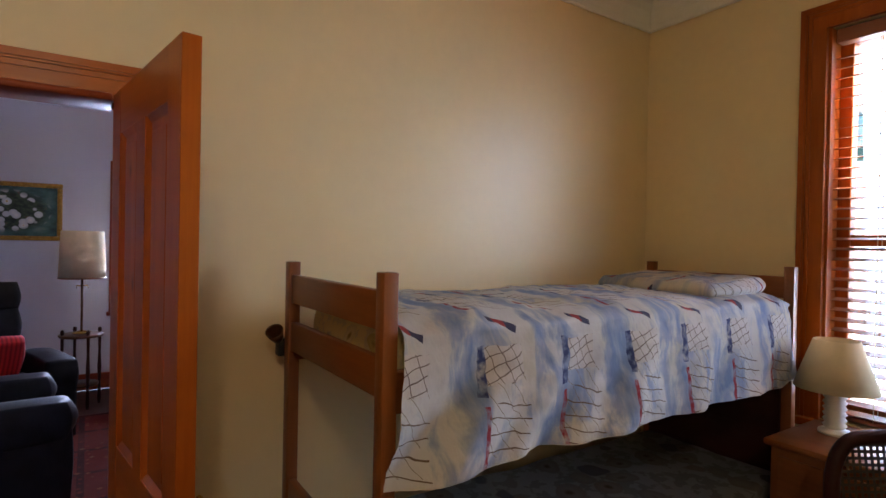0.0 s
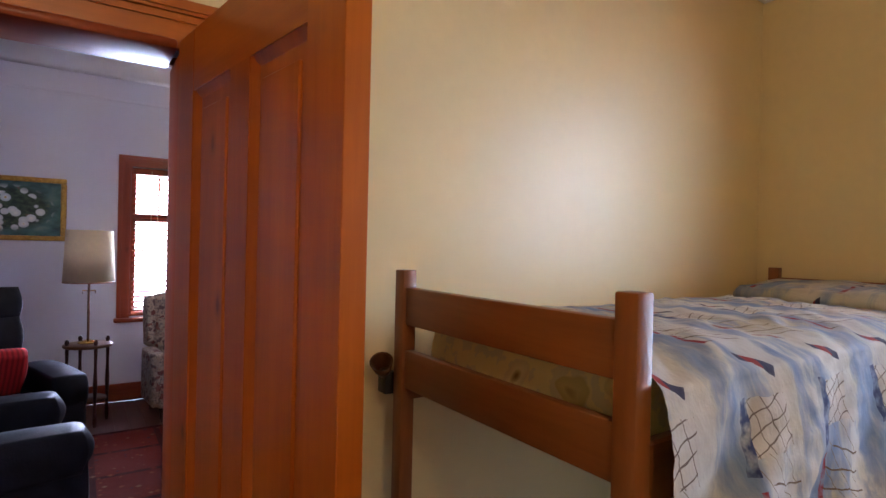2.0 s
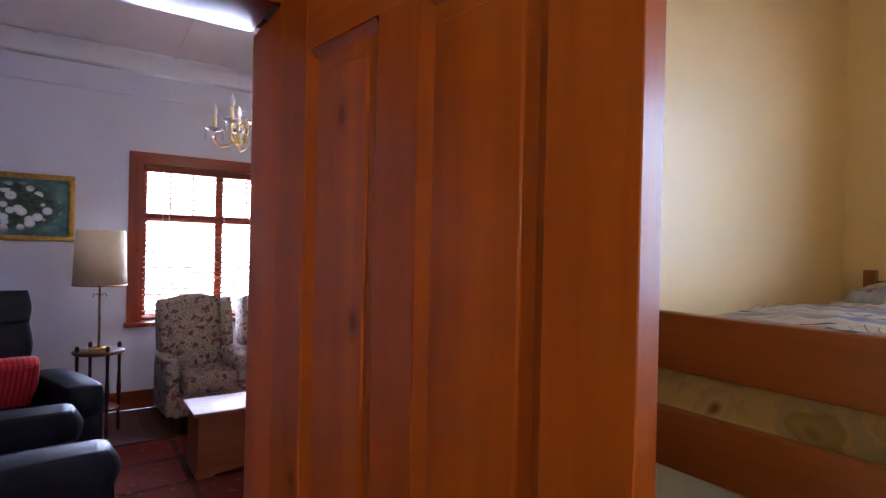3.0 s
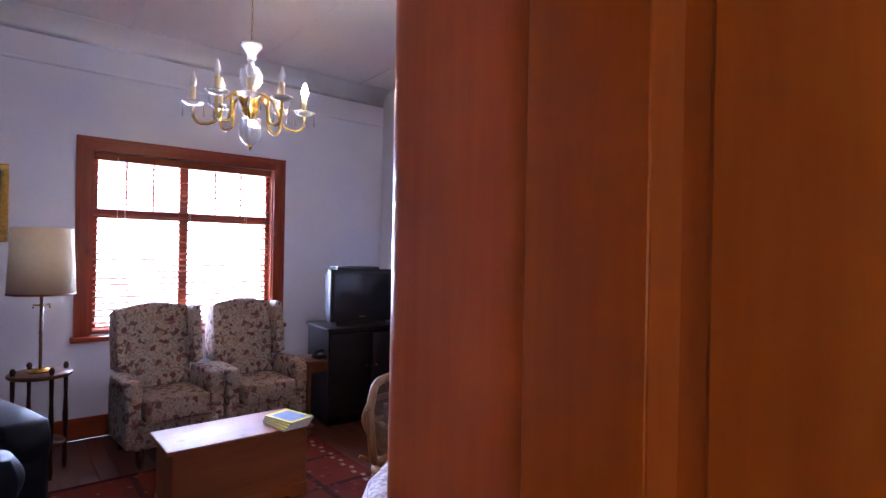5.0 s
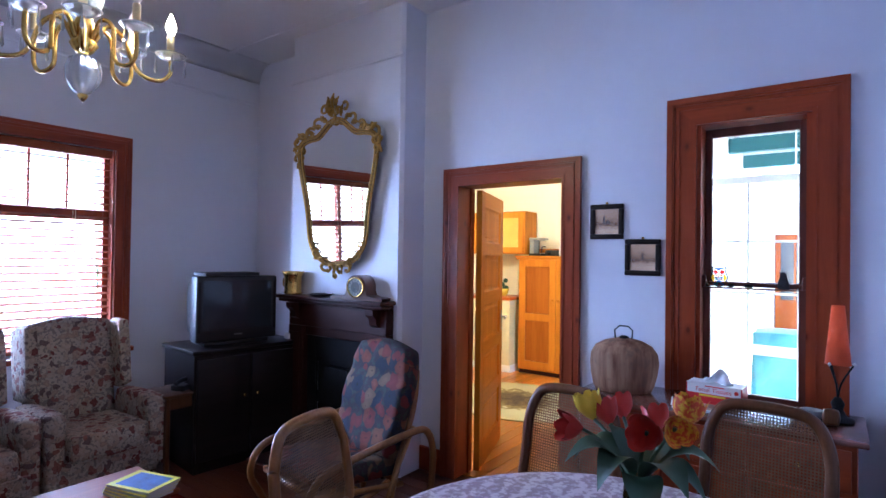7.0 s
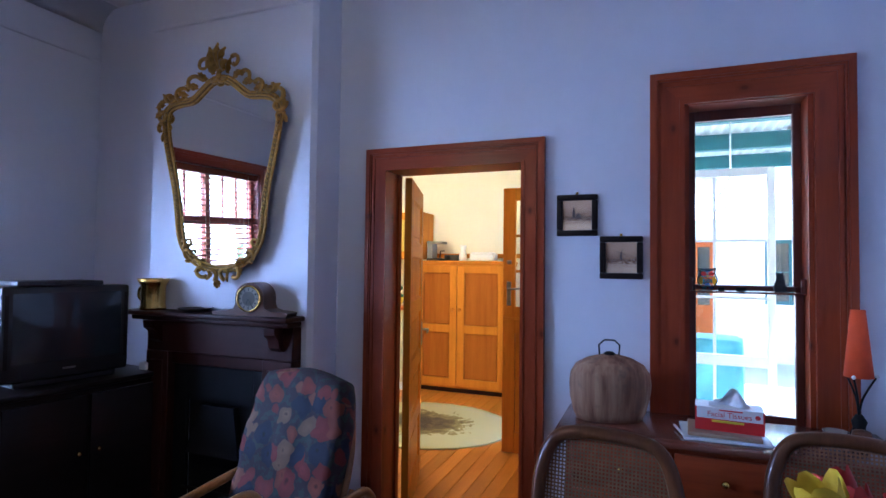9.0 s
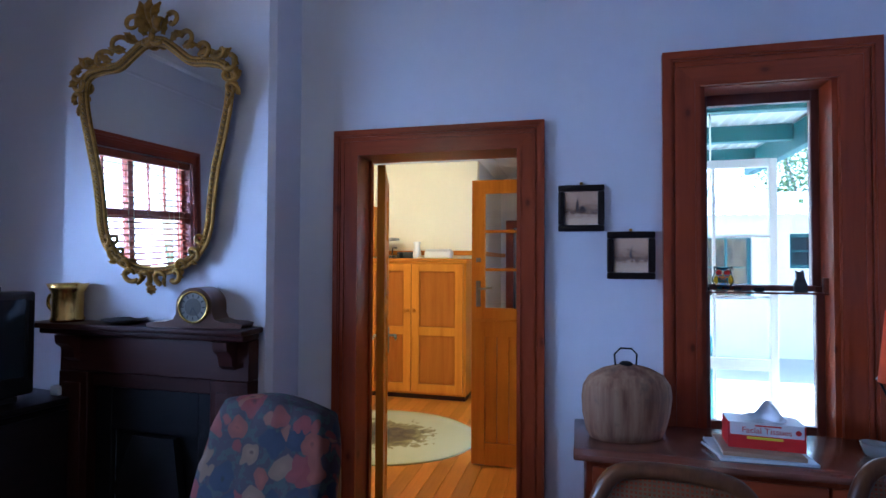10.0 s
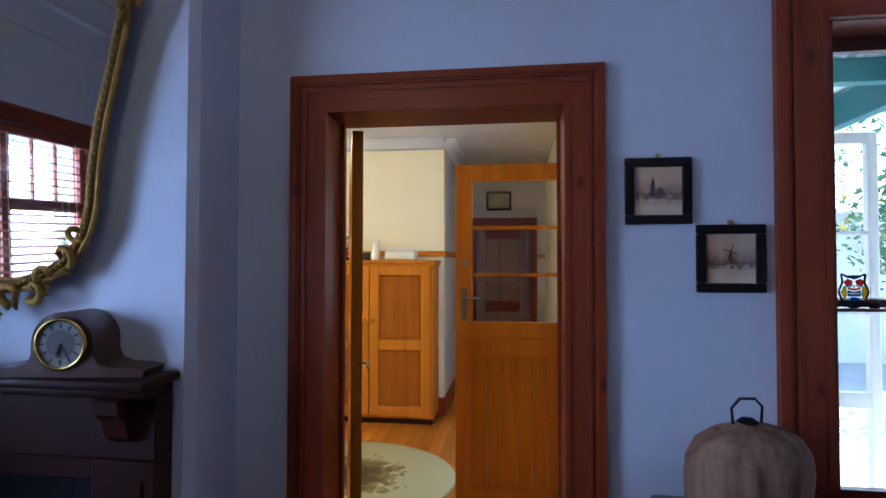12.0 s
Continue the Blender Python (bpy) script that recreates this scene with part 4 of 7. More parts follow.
cane_chair("cane_chair", pose(1.82, 0.525, 0, 0, 0, -123), M_MAHOG, M_CANE_D, "dark wooden chair with a black woven cane back", top=1.04, w=0.40)

# ---- living room ----
DT = (1.15, 2.73)
dt = thing("dining_table", pose(*DT, 0), "round dark wooden pedestal dining table", "table")
part("tabletop", lathe(bmesh.new(), [(0.655, 0.715), (0.675, 0.725), (0.675, 0.738), (0.66, 0.745)], 64), M_MAHOG_Y, dt, smooth=True)
part("pedestal", lathe(bmesh.new(), [(0.10, 0.06), (0.075, 0.12), (0.05, 0.2), (0.065, 0.35), (0.05, 0.5), (0.08, 0.66), (0.2, 0.714)], 24), M_MAHOG, dt, smooth=True)
for k in range(4):
    a = k * math.pi / 2 + 0.5
    part("foot", tube(bmesh.new(), curve([(0.05 * math.cos(a), 0.05 * math.sin(a), 0.13), (0.25 * math.cos(a), 0.25 * math.sin(a), 0.09), (0.42 * math.cos(a), 0.42 * math.sin(a), 0.02)], 5), 0.022, 8), M_MAHOG, dt, smooth=True)


def lace_mat():
    m, N, L, b = nodes_of("pinkish_white_lace", 0.8)
    v = coords(N, L)
    vo = N.new("ShaderNodeTexVoronoi")
    vo.feature = "SMOOTH_F1"
    vo.inputs["Scale"].default_value = 9
    L.new(v, vo.inputs["Vector"])
    w = N.new("ShaderNodeTexWave")
    w.wave_type = "RINGS"
    w.inputs["Scale"].default_value, w.inputs["Distortion"].default_value, w.inputs["Detail"].default_value = 5.0, 9.0, 3.0
    L.new(v, w.inputs["Vector"])
    fine = noise_tex(N, L, v, 55, 3)
    pat = mix(N, L, 0.5, ramp(N, L, vo.outputs["Distance"], [(0.25, (0, 0, 0)), (0.4, (1, 1, 1)), (0.5, (0.2, 0.2, 0.2))]), w.outputs["Color"])
    pat = mix(N, L, 0.4, pat, ramp(N, L, fine, [(0.42, (0, 0, 0)), (0.58, (1, 1, 1))]))
    L.new(ramp(N, L, pat, [(0.3, (0.34, 0.25, 0.27)), (0.62, (0.62, 0.53, 0.55))]), b.inputs["Base Color"])
    bump(N, L, b, pat, 0.3, 0.003)
    return m


M_LACE = lace_mat()
tc_ = thing("tablecloth", pose(*DT, 0.746), "pale pinkish lace tablecloth on the round table", "tablecloth")
bm = bmesh.new()
n = 120
rows_r = [(0.0, 0.004), (0.25, 0.004), (0.5, 0.005), (0.655, 0.005), (0.688, -0.004), (0.698, -0.03), (0.705, -0.10), (0.712, -0.20)]
rings = []
for j, (r, z) in enumerate(rows_r[1:]):
    rings.append([bm.verts.new(((r + (0.018 * max(0, j - 3) * math.sin(k * 2 * math.pi * 17 / n))) * math.cos(2 * math.pi * k / n),
                                (r + (0.018 * max(0, j - 3) * math.sin(k * 2 * math.pi * 17 / n))) * math.sin(2 * math.pi * k / n), z)) for k in range(n)])
bm.faces.new(rings[0])
for a, b2 in zip(rings, rings[1:]):
    for k in range(n):
        bm.faces.new((a[k], b2[k], b2[(k + 1) % n], a[(k + 1) % n]))
bmesh.ops.recalc_face_normals(bm, faces=bm.faces)
part("cloth", bm, M_LACE, tc_, smooth=True)

G = "cane-backed chairs round the dining table"
LB = "brown bentwood dining chair with a woven cane back beside the table"
cane_chair("dining_chair", pose(1.86, 3.165, 0, 0, 0, 174), M_CANEFRAME, M_CANE, LB, G, 0.985, 0.39)
cane_chair("dining_chair", pose(2.06, 2.515, 0, 0, 0, 174), M_CANEFRAME, M_CANE, LB, G, 0.988, 0.39)
cane_chair("dining_chair", pose(1.31, 3.93, 0, 0, 0, -78), M_RATTAN, M_CANE, "light brown bentwood chair with a woven cane back", G, 0.87, 0.43)

# vase with tulips
vs = thing("vase", pose(1.12, 2.665, 0.752) @ Matrix.Diagonal((0.95, 0.95, 1.13, 1)), "olive amber glass bottle vase on the lace cloth", "vase")
part("body", lathe(bmesh.new(), [(0.06, 0), (0.078, 0.02), (0.082, 0.09), (0.078, 0.135), (0.055, 0.175), (0.033, 0.195), (0.030, 0.235), (0.036, 0.25), (0.030, 0.25), (0.026, 0.235), (0.028, 0.198), (0.05, 0.172), (0.072, 0.132), (0.076, 0.09), (0.072, 0.024), (0.05, 0.008)], 32), M_AMBER, vs, smooth=True)
M_LEAFG = plain("tulip_leaf_green", (0.045, 0.095, 0.050), 0.5, var=0.25, scale=20)
M_TRED = plain("red_petal", (0.46, 0.016, 0.006), 0.55, var=0.2, scale=25)
M_TYEL = plain("yellow_petal", (0.75, 0.52, 0.02), 0.55, var=0.15, scale=25)


def petal_two(name):
    m, N, L, b = nodes_of(name, 0.55)
    v = coords(N, L, space="Generated")
    f = noise_tex(N, L, v, 7, 3)
    L.new(ramp(N, L, f, [(0.46, (0.58, 0.07, 0.008)), (0.60, (0.72, 0.42, 0.02))]), b.inputs["Base Color"])
    return m


M_TORG = petal_two("orange_edged_yellow_petal")
bq = thing("tulip_bunch", pose(1.12, 2.665, 0.757), "bunch of red and yellow artificial tulips in the vase", "flowers")


def tulip(tip, mat, lean, label, size=1.0, openness=0.5):
    base = Vector((0.012 * lean[0], 0.012 * lean[1], 0.12))
    tip = Vector(tip) + Vector((0.016, -0.026, 0.0))
    part("stem", tube(bmesh.new(), curve([base, Vector((tip.x * 0.3, tip.y * 0.3, 0.30)), tip], 6), 0.0045, 6), M_LEAFG, bq, smooth=True)
    d = Vector((lean[0], lean[1], lean[2])).normalized()
    rot = d.to_track_quat("Z", "Y").to_matrix().to_4x4()
    bm = bmesh.new()
    for k in range(6):
        a = k * math.pi / 3 + (0.2 if k % 2 else 0)
        rr = (0.026 if k % 2 else 0.030) * size

        def pf(u, v, a=a, rr=rr):
            t = v
            wdt = (0.9 if t < 0.75 else 0.9 - (t - 0.75) * 2.6) * (u - 0.5) * 1.5
            rad = rr * (math.sin(min(1, t * 1.3 + 0.1) * math.pi * 0.55) * (0.95 + 0.35 * openness * t * t))
            return Matrix.Translation(tip) @ rot @ Vector((rad * math.cos(a + wdt), rad * math.sin(a + wdt), 0.060 * size * t - 0.004))
        surface(bm, pf, 6, 7)
    part("blossom", bm, mat, bq, label, True)


for tip, mt, ln, lb, sz, op in [((0.055, 0.155, 0.365), M_TYEL, (0.0, 0.35, 0.9), "yellow blossom", 1.15, 0.4), ((0.0, 0.165, 0.352), M_TRED, (-0.6, 0.6, 0.1), "red blossom", 1.0, 1.1),
                                ((-0.055, -0.005, 0.39), M_TRED, (-0.9, -0.1, 0.2), "red blossom", 1.05, 1.0), ((-0.02, -0.055, 0.40), M_TORG, (-0.85, -0.35, 0.12), "yellow blossom with a dark throat", 1.0, 0.7),
                                ((0.12, -0.045, 0.372), M_TORG, (0.1, -0.15, 0.95), "orange and yellow blossom", 1.2, 0.6), ((0.06, 0.115, 0.36), M_TRED, (0.2, 0.3, 0.6), "red blossom", 1.0, 0.5),
                                ((0.13, 0.02, 0.345), M_TRED, (0.4, 0.2, 0.6), "red blossom", 1.0, 0.6), ((0.15, 0.11, 0.355), M_TRED, (0.4, 0.3, 0.6), "red blossom", 1.0, 0.5)]:
    tulip(tip, mt, ln, lb, sz, op)
for k, (ang, ln, rise, drop) in enumerate([(2.2, 0.20, 0.10, 0.02), (1.5, 0.19, 0.07, 0.06), (-1.3, 0.21, 0.10, 0.02), (-1.7, 0.18, 0.04, 0.05), (3.6, 0.13, -0.05, 0.1), (2.7, 0.14, 0.06, 0.06), (-0.6, 0.18, 0.1, 0.04), (0.6, 0.18, 0.1, 0.05), (-2.2, 0.19, 0.08, 0.03)]):
    def lf(u, v, ang=ang, ln=ln, rise=rise, drop=drop):
        w = 0.042 * math.sin(math.pi * min(1, 0.12 + v * 0.88)) * (u - 0.5) * 2
        r = 0.02 + 0.72 * ln * v
        z = 0.275 + (rise + drop) * 1.6 * v * (1.25 - v) - drop * v * v + 0.25 * abs(w)
        return (r * math.cos(ang) - w * math.sin(ang), r * math.sin(ang) + w * math.cos(ang), z)
    part("leaf", surface(bmesh.new(), lf, 4, 10), M_LEAFG, bq, smooth=True)

# carved blanket chest used as a coffee table, with magazines
ct = thing("blanket_chest", pose(0.76, 4.92, 0), "reddish pine blanket chest standing on the rug", "chest")
part("lid", new_box(-0.415, 0.415, -0.205, 0.205, 0.425, 0.45, 0.006, 2), M_TABLE, ct)
part("body", new_box(-0.385, 0.385, -0.18, 0.18, 0.09, 0.425, 0.004), M_TABLE, ct)
for y in (-0.185, 0.172):
    bm = bmesh.new()
    prism(bm, [(-0.39, 0.0), (-0.30, 0.0), (-0.27, 0.03), (-0.1, 0.045), (0.0, 0.035), (0.1, 0.045), (0.27, 0.03), (0.30, 0.0), (0.39, 0.0), (0.39, 0.092), (-0.39, 0.092)], y, y + 0.014, "y")
    part("plinth", bm, M_TABLE, ct)
for x in (-0.39, 0.376):
    part("plinth", new_box(x, x + 0.014, -0.17, 0.17, 0.0, 0.092), M_TABLE, ct)
M_PAPER = plain("page_paper", (0.62, 0.60, 0.55), 0.8)
M_YELC = plain("yellow_cover", (0.72, 0.62, 0.03), 0.4)
M_BLUEC = plain("blue_photo_cover", (0.05, 0.13, 0.36), 0.35, var=0.6, scale=14)
zz = 0.45
for k in range(4):
    mg = thing("magazine", pose(1.03 + 0.006 * k, 4.80 - 0.004 * k, zz, 0, 0, 8 + 3 * k), "magazine with a yellow-bordered blue cover in the pile on the chest", "magazine", "pile of magazines")
    part("page_block", new_box(-0.085, 0.085, -0.12, 0.12, 0, 0.011), M_PAPER, mg)
    part("cover", new_box(-0.087, 0.087, -0.122, 0.122, 0.011, 0.0125), M_YELC, mg, "yellow border")
    part("cover_picture", new_box(-0.068, 0.068, -0.10, 0.09, 0.0125, 0.0132), M_BLUEC, mg, "blue cover picture")
    zz += 0.0133


def wing_chair(m, group):
    """A wing armchair, facing -y from its back."""
    c = thing("wing_armchair", m, "wing armchair in cream floral upholstery below the window", "armchair", group)
    part("seat_base", cushion(bmesh.new(), -0.29, 0.29, -0.33, 0.26, 0.13, 0.32, 0.10, n=6), M_WING, c, smooth=True)
    part("seat_cushion", cushion(bmesh.new(), -0.225, 0.225, -0.36, 0.16, 0.31, 0.47, 0.20, n=8), M_WING, c, smooth=True)
    tilt = pose(0, 0.16, 0.40, -9, 0, 0)

    def crown(w, p):
        return Vector((0, 0, (0.03 * math.cos(p.x * 1.5) if p.z > 0.9 else 0)))
    part("backrest", cushion(bmesh.new(), -0.25, 0.25, -0.01, 0.14, 0.0, 0.70, 0.12, m=tilt, n=9, tuft=crown), M_WING, c, smooth=True)
    for s in (-1, 1):
        part("wing", cushion(bmesh.new(), s * 0.27 - 0.035, s * 0.27 + 0.035, -0.15, 0.10, 0.20, 0.69, 0.3, m=tilt, n=7), M_WING, c, smooth=True)
        part("arm", cushion(bmesh.new(), s * 0.285 - 0.06, s * 0.285 + 0.06, -0.33, 0.18, 0.42, 0.62, 0.45, n=8), M_WING, c, smooth=True)
        part("arm_side", cushion(bmesh.new(), s * 0.285 - 0.045, s * 0.285 + 0.045, -0.31, 0.2, 0.14, 0.52, 0.1, n=5), M_WING, c, smooth=True)
        for y in (-0.28, 0.2):
            part("leg", lathe(bmesh.new(), [(0.014, 0), (0.024, 0.06), (0.030, 0.13)], 10, pose(s * 0.24, y, 0)), M_MAHOG, c, smooth=True)
    part("piping", tube(bmesh.new(), [(-0.22, -0.362, 0.325), (0.22, -0.362, 0.325)], 0.006, 6), M_WING, c, smooth=True)
    return c


wing_chair(pose(0.635, 6.10, 0, 0, 0, 5) @ Matrix.Diagonal((1.0, 0.97, 0.975, 1)), "pair of floral wing armchairs")
wing_chair(pose(1.325, 6.13, 0, 0, 0, 3) @ Matrix.Diagonal((1.0, 0.97, 0.975, 1)), "pair of floral wing armchairs")

# small side table beside the second wing chair
st = thing("side_table", pose(1.83, 5.98, 0), "small brown wooden side table beside the armchair", "table")
part("tabletop", new_box(-0.17, 0.17, -0.16, 0.16, 0.56, 0.58, 0.006, 2), M_CANEFRAME, st)
part("apron", new_box(-0.15, 0.15, -0.14, 0.14, 0.48, 0.56), M_CANEFRAME, st)
for x in (-0.145, 0.145):
    for y in (-0.135, 0.135):
        part("leg", new_box(x - 0.014, x + 0.014, y - 0.014, y + 0.014, 0, 0.56, 0.003), M_CANEFRAME, st)
hs = thing("telephone_handset", pose(1.84, 5.93, 0.581, 0, 0, 20), "dark telephone handset lying on the side table", "telephone")
part("cradle", cushion(bmesh.new(), -0.07, 0.07, -0.05, 0.05, 0, 0.035, 0.15, n=4), M_BLACK, hs, smooth=True)
part("handset", tube(bmesh.new(), curve([(-0.08, 0, 0.045), (-0.04, 0, 0.062), (0.04, 0, 0.062), (0.08, 0, 0.045)], 4), 0.016, 8), M_BLACK, hs, smooth=True)

# lamp table and floor lamp
lt = thing("lamp_table", pose(-0.125, 6.08, 0), "round brown occasional table with turned legs and finials", "table")
part("tabletop", lathe(bmesh.new(), [(0.175, 0.655), (0.182, 0.665), (0.182, 0.675), (0.17, 0.682)], 40), M_CANEFRAME, lt, smooth=True)
for k in range(4):
    a = k * math.pi / 2 + 0.35
    x, y = 0.155 * math.cos(a), 0.155 * math.sin(a)
    part("leg", lathe(bmesh.new(), [(0.012, 0), (0.016, 0.05), (0.011, 0.2), (0.017, 0.35), (0.011, 0.5), (0.014, 0.655), (0.014, 0.69), (0.018, 0.705), (0.012, 0.725), (0.003, 0.73)], 12, pose(x, y, 0)), M_MAHOG, lt, smooth=True)
part("lower_shelf", lathe(bmesh.new(), [(0.14, 0.2), (0.145, 0.21), (0.14, 0.22)], 32), M_CANEFRAME, lt, smooth=True)
fl = thing("table_lamp", pose(-0.125, 6.10, 0.683), "tall brass lamp with a cream drum shade on the round table", "lamp")
part("base", lathe(bmesh.new(), [(0.075, 0), (0.075, 0.01), (0.03, 0.022), (0.012, 0.03)], 24), M_BRASS, fl, smooth=True)
part("stem", lathe(bmesh.new(), [(0.010, 0.02), (0.010, 0.25), (0.014, 0.26), (0.010, 0.27), (0.010, 0.62)], 12), M_CANEFRAME, fl, smooth=True)
for s in (-1, 1):
    part("switch_pull", tube(bmesh.new(), [(0, 0, 0.44), (s * 0.045, 0, 0.445), (s * 0.045, 0, 0.42)], 0.006, 6), M_BRASS, fl, smooth=True)
part("shade", lathe(bmesh.new(), [(0.190, 0.515), (0.172, 0.955), (0.170, 0.955), (0.188, 0.517)], 48, ring=True), M_SHADE, fl, "cream drum shade", True)
part("shade_trim", lathe(bmesh.new(), [(0.1905, 0.512), (0.1925, 0.516), (0.1905, 0.524), (0.188, 0.516)], 48, ring=True), M_BED, fl, smooth=True)


# flower painting
def painting_mat():
    m, N, L, b = nodes_of("daisy_oil_painting", 0.5)
    v = coords(N, L, space="Generated")
    sp = N.new("ShaderNodeSeparateXYZ")
    L.new(v, sp.inputs["Vector"])
    back = ramp(N, L, noise_tex(N, L, v, 4, 4), [(0.35, (0.02, 0.05, 0.045)), (0.55, (0.06, 0.15, 0.14)), (0.75, (0.16, 0.24, 0.20))])
    vo = N.new("ShaderNodeTexVoronoi")
    vo.inputs["Scale"].default_value = 7.5
    L.new(coords(N, L, (1.3, 0.01, 0.9), space="Generated"), vo.inputs["Vector"])
    flower = ramp(N, L, vo.outputs["Distance"], [(0.10, (0.55, 0.40, 0.10)), (0.14, (0.80, 0.80, 0.76)), (0.36, (0.62, 0.66, 0.66))])
    mask = ramp(N, L, vo.outputs["Distance"], [(0.46, (1, 1, 1)), (0.53, (0, 0, 0))])
    sep = N.new("ShaderNodeSeparateColor")
    L.new(vo.outputs["Color"], sep.inputs["Color"])
    some = ramp(N, L, sep.outputs["Green"], [(0.10, (0, 0, 0)), (0.12, (1, 1, 1))])
    gr = N.new("ShaderNodeTexGradient")
    gr.gradient_type = "SPHERICAL"
    mp = N.new("ShaderNodeMapping")
    mp.inputs["Location"].default_value, mp.inputs["Scale"].default_value = (-0.80, -0.5, -0.80), (1.6, 1, 1.6)
    L.new(v, mp.inputs["Vector"])
    L.new(mp.outputs["Vector"], gr.inputs["Vector"])
    bunch = ramp(N, L, gr.outputs["Fac"], [(0.12, (0, 0, 0)), (0.26, (1, 1, 1))])
    mk = mix(N, L, 1.0, mix(N, L, 1.0, mask, some, "MULTIPLY"), bunch, "MULTIPLY")
    col = mix(N, L, bunch, back, ramp(N, L, noise_tex(N, L, v, 14, 3), [(0.4, (0.015, 0.03, 0.02)), (0.62, (0.06, 0.11, 0.05)), (0.72, (0.25, 0.05, 0.03))]))
    L.new(mix(N, L, mk, col, flower), b.inputs["Base Color"])
    bump(N, L, b, noise_tex(N, L, v, 60, 3), 0.3, 0.002)
    return m


def framed(name, m, w, h, border, depth, frame_mat, art, label, category, group="", glass=False):
    """A framed flat piece, facing -y, its middle at the origin."""
    f = thing(name, m, label, category, group)
    for a, b2, c, d in ((-w / 2, w / 2, h / 2 - border, h / 2), (-w / 2, w / 2, -h / 2, -h / 2 + border), (-w / 2, -w / 2 + border, -h / 2 + border, h / 2 - border), (w / 2 - border, w / 2, -h / 2 + border, h / 2 - border)):
        part("frame", new_box(a, b2, -depth, 0, c, d, border * 0.2, 2), frame_mat, f)
    part("picture", new_box(-w / 2 + border, w / 2 - border, -depth * 0.4, -0.002, -h / 2 + border, h / 2 - border), art, f)
    if glass:
        part("glass", new_box(-w / 2 + border, w / 2 - border, -depth * 0.55, -depth * 0.5, -h / 2 + border, h / 2 - border), M_GLASS, f).visible_shadow = False
    return f


framed("painting", pose(-0.724, NORTH - 0.002, 1.823), 0.846, 0.568, 0.045, 0.035, M_GILT, painting_mat(), "oil painting of white daisies in a gilt frame", "painting")


# leather recliners
def leather():
    m, N, L, b = nodes_of("black_leather", 0.48)
    v = coords(N, L)
    a, c = noise_tex(N, L, v, 9, 4), noise_tex(N, L, v, 120, 3)
    L.new(ramp(N, L, a, [(0.3, (0.004, 0.005, 0.009)), (0.7, (0.010, 0.011, 0.018))]), b.inputs["Base Color"])
    b.inputs["Specular IOR Level"].default_value = 0.17
    bump(N, L, b, mix(N, L, 0.4, a, c), 0.35, 0.008)
    return m


M_LEATHER = leather()


def recliner(m, group):
    """A padded recliner facing +x."""
    r = thing("recliner", m, "black leather recliner with padded arms on the rug", "armchair", group)
    pl = lambda w, p: Vector((0, 0, 0.012 * math.sin(p.y * 7) if abs(p.z) > 0.8 else 0))
    part("base", cushion(bmesh.new(), -0.40, 0.36, -0.40, 0.40, 0.05, 0.32, 0.12, n=6), M_LEATHER, r, smooth=True)
    part("seat_cushion", cushion(bmesh.new(), -0.28, 0.42, -0.29, 0.29, 0.28, 0.50, 0.28, n=10, tuft=pl), M_LEATHER, r, smooth=True)
    part("footrest", cushion(bmesh.new(), 0.34, 0.44, -0.29, 0.29, 0.10, 0.42, 0.35, n=8), M_LEATHER, r, smooth=True)
    tilt = pose(-0.26, 0, 0.42, 0, -14, 0)
    for lo, hi, d in ((0.0, 0.34, 0.13), (0.30, 0.60, 0.15), (0.55, 0.80, 0.17)):
        part("back_cushion", cushion(bmesh.new(), -0.16, d - 0.03, -0.30, 0.30, lo, hi, 0.36, m=tilt, n=9), M_LEATHER, r, smooth=True)
    for s in (-1, 1):
        part("arm", cushion(bmesh.new(), -0.36, 0.44, s * 0.37 - 0.115, s * 0.37 + 0.115, 0.42, 0.67, 0.42, n=10), M_LEATHER, r, smooth=True)
        part("arm_side", cushion(bmesh.new(), -0.36, 0.42, s * 0.37 - 0.09, s * 0.37 + 0.09, 0.06, 0.56, 0.16, n=6), M_LEATHER, r, smooth=True)
    return r


recliner(pose(-0.70, 5.20, 0, 0, 0, -72), "pair of black leather recliners")
recliner(pose(-0.62, 4.10, 0, 0, 0, 10), "pair of black leather recliners")


def stripe_mat():
    m, N, L, b = nodes_of("red_striped_cushion_cloth", 0.85)
    w = N.new("ShaderNodeTexWave")
    w.inputs["Scale"].default_value, w.inputs["Distortion"].default_value = 11, 1.2
    L.new(coords(N, L, rot=(0, 0, 1.57)), w.inputs["Vector"])
    L.new(ramp(N, L, w.outputs["Fac"], [(0.2, (0.30, 0.008, 0.012)), (0.7, (0.55, 0.018, 0.022))]), b.inputs["Base Color"])
    return m


cu = thing("cushion", pose(-0.66, 5.16, 0.67, 0, 0, -72) @ pose(0, 0, 0, 0, -62, 0), "red striped scatter cushion leaning in the recliner", "cushion")
part("cushion_cover", cushion(bmesh.new(), -0.18, 0.18, -0.19, 0.19, -0.055, 0.055, 0.35, n=10), stripe_mat(), cu, smooth=True)


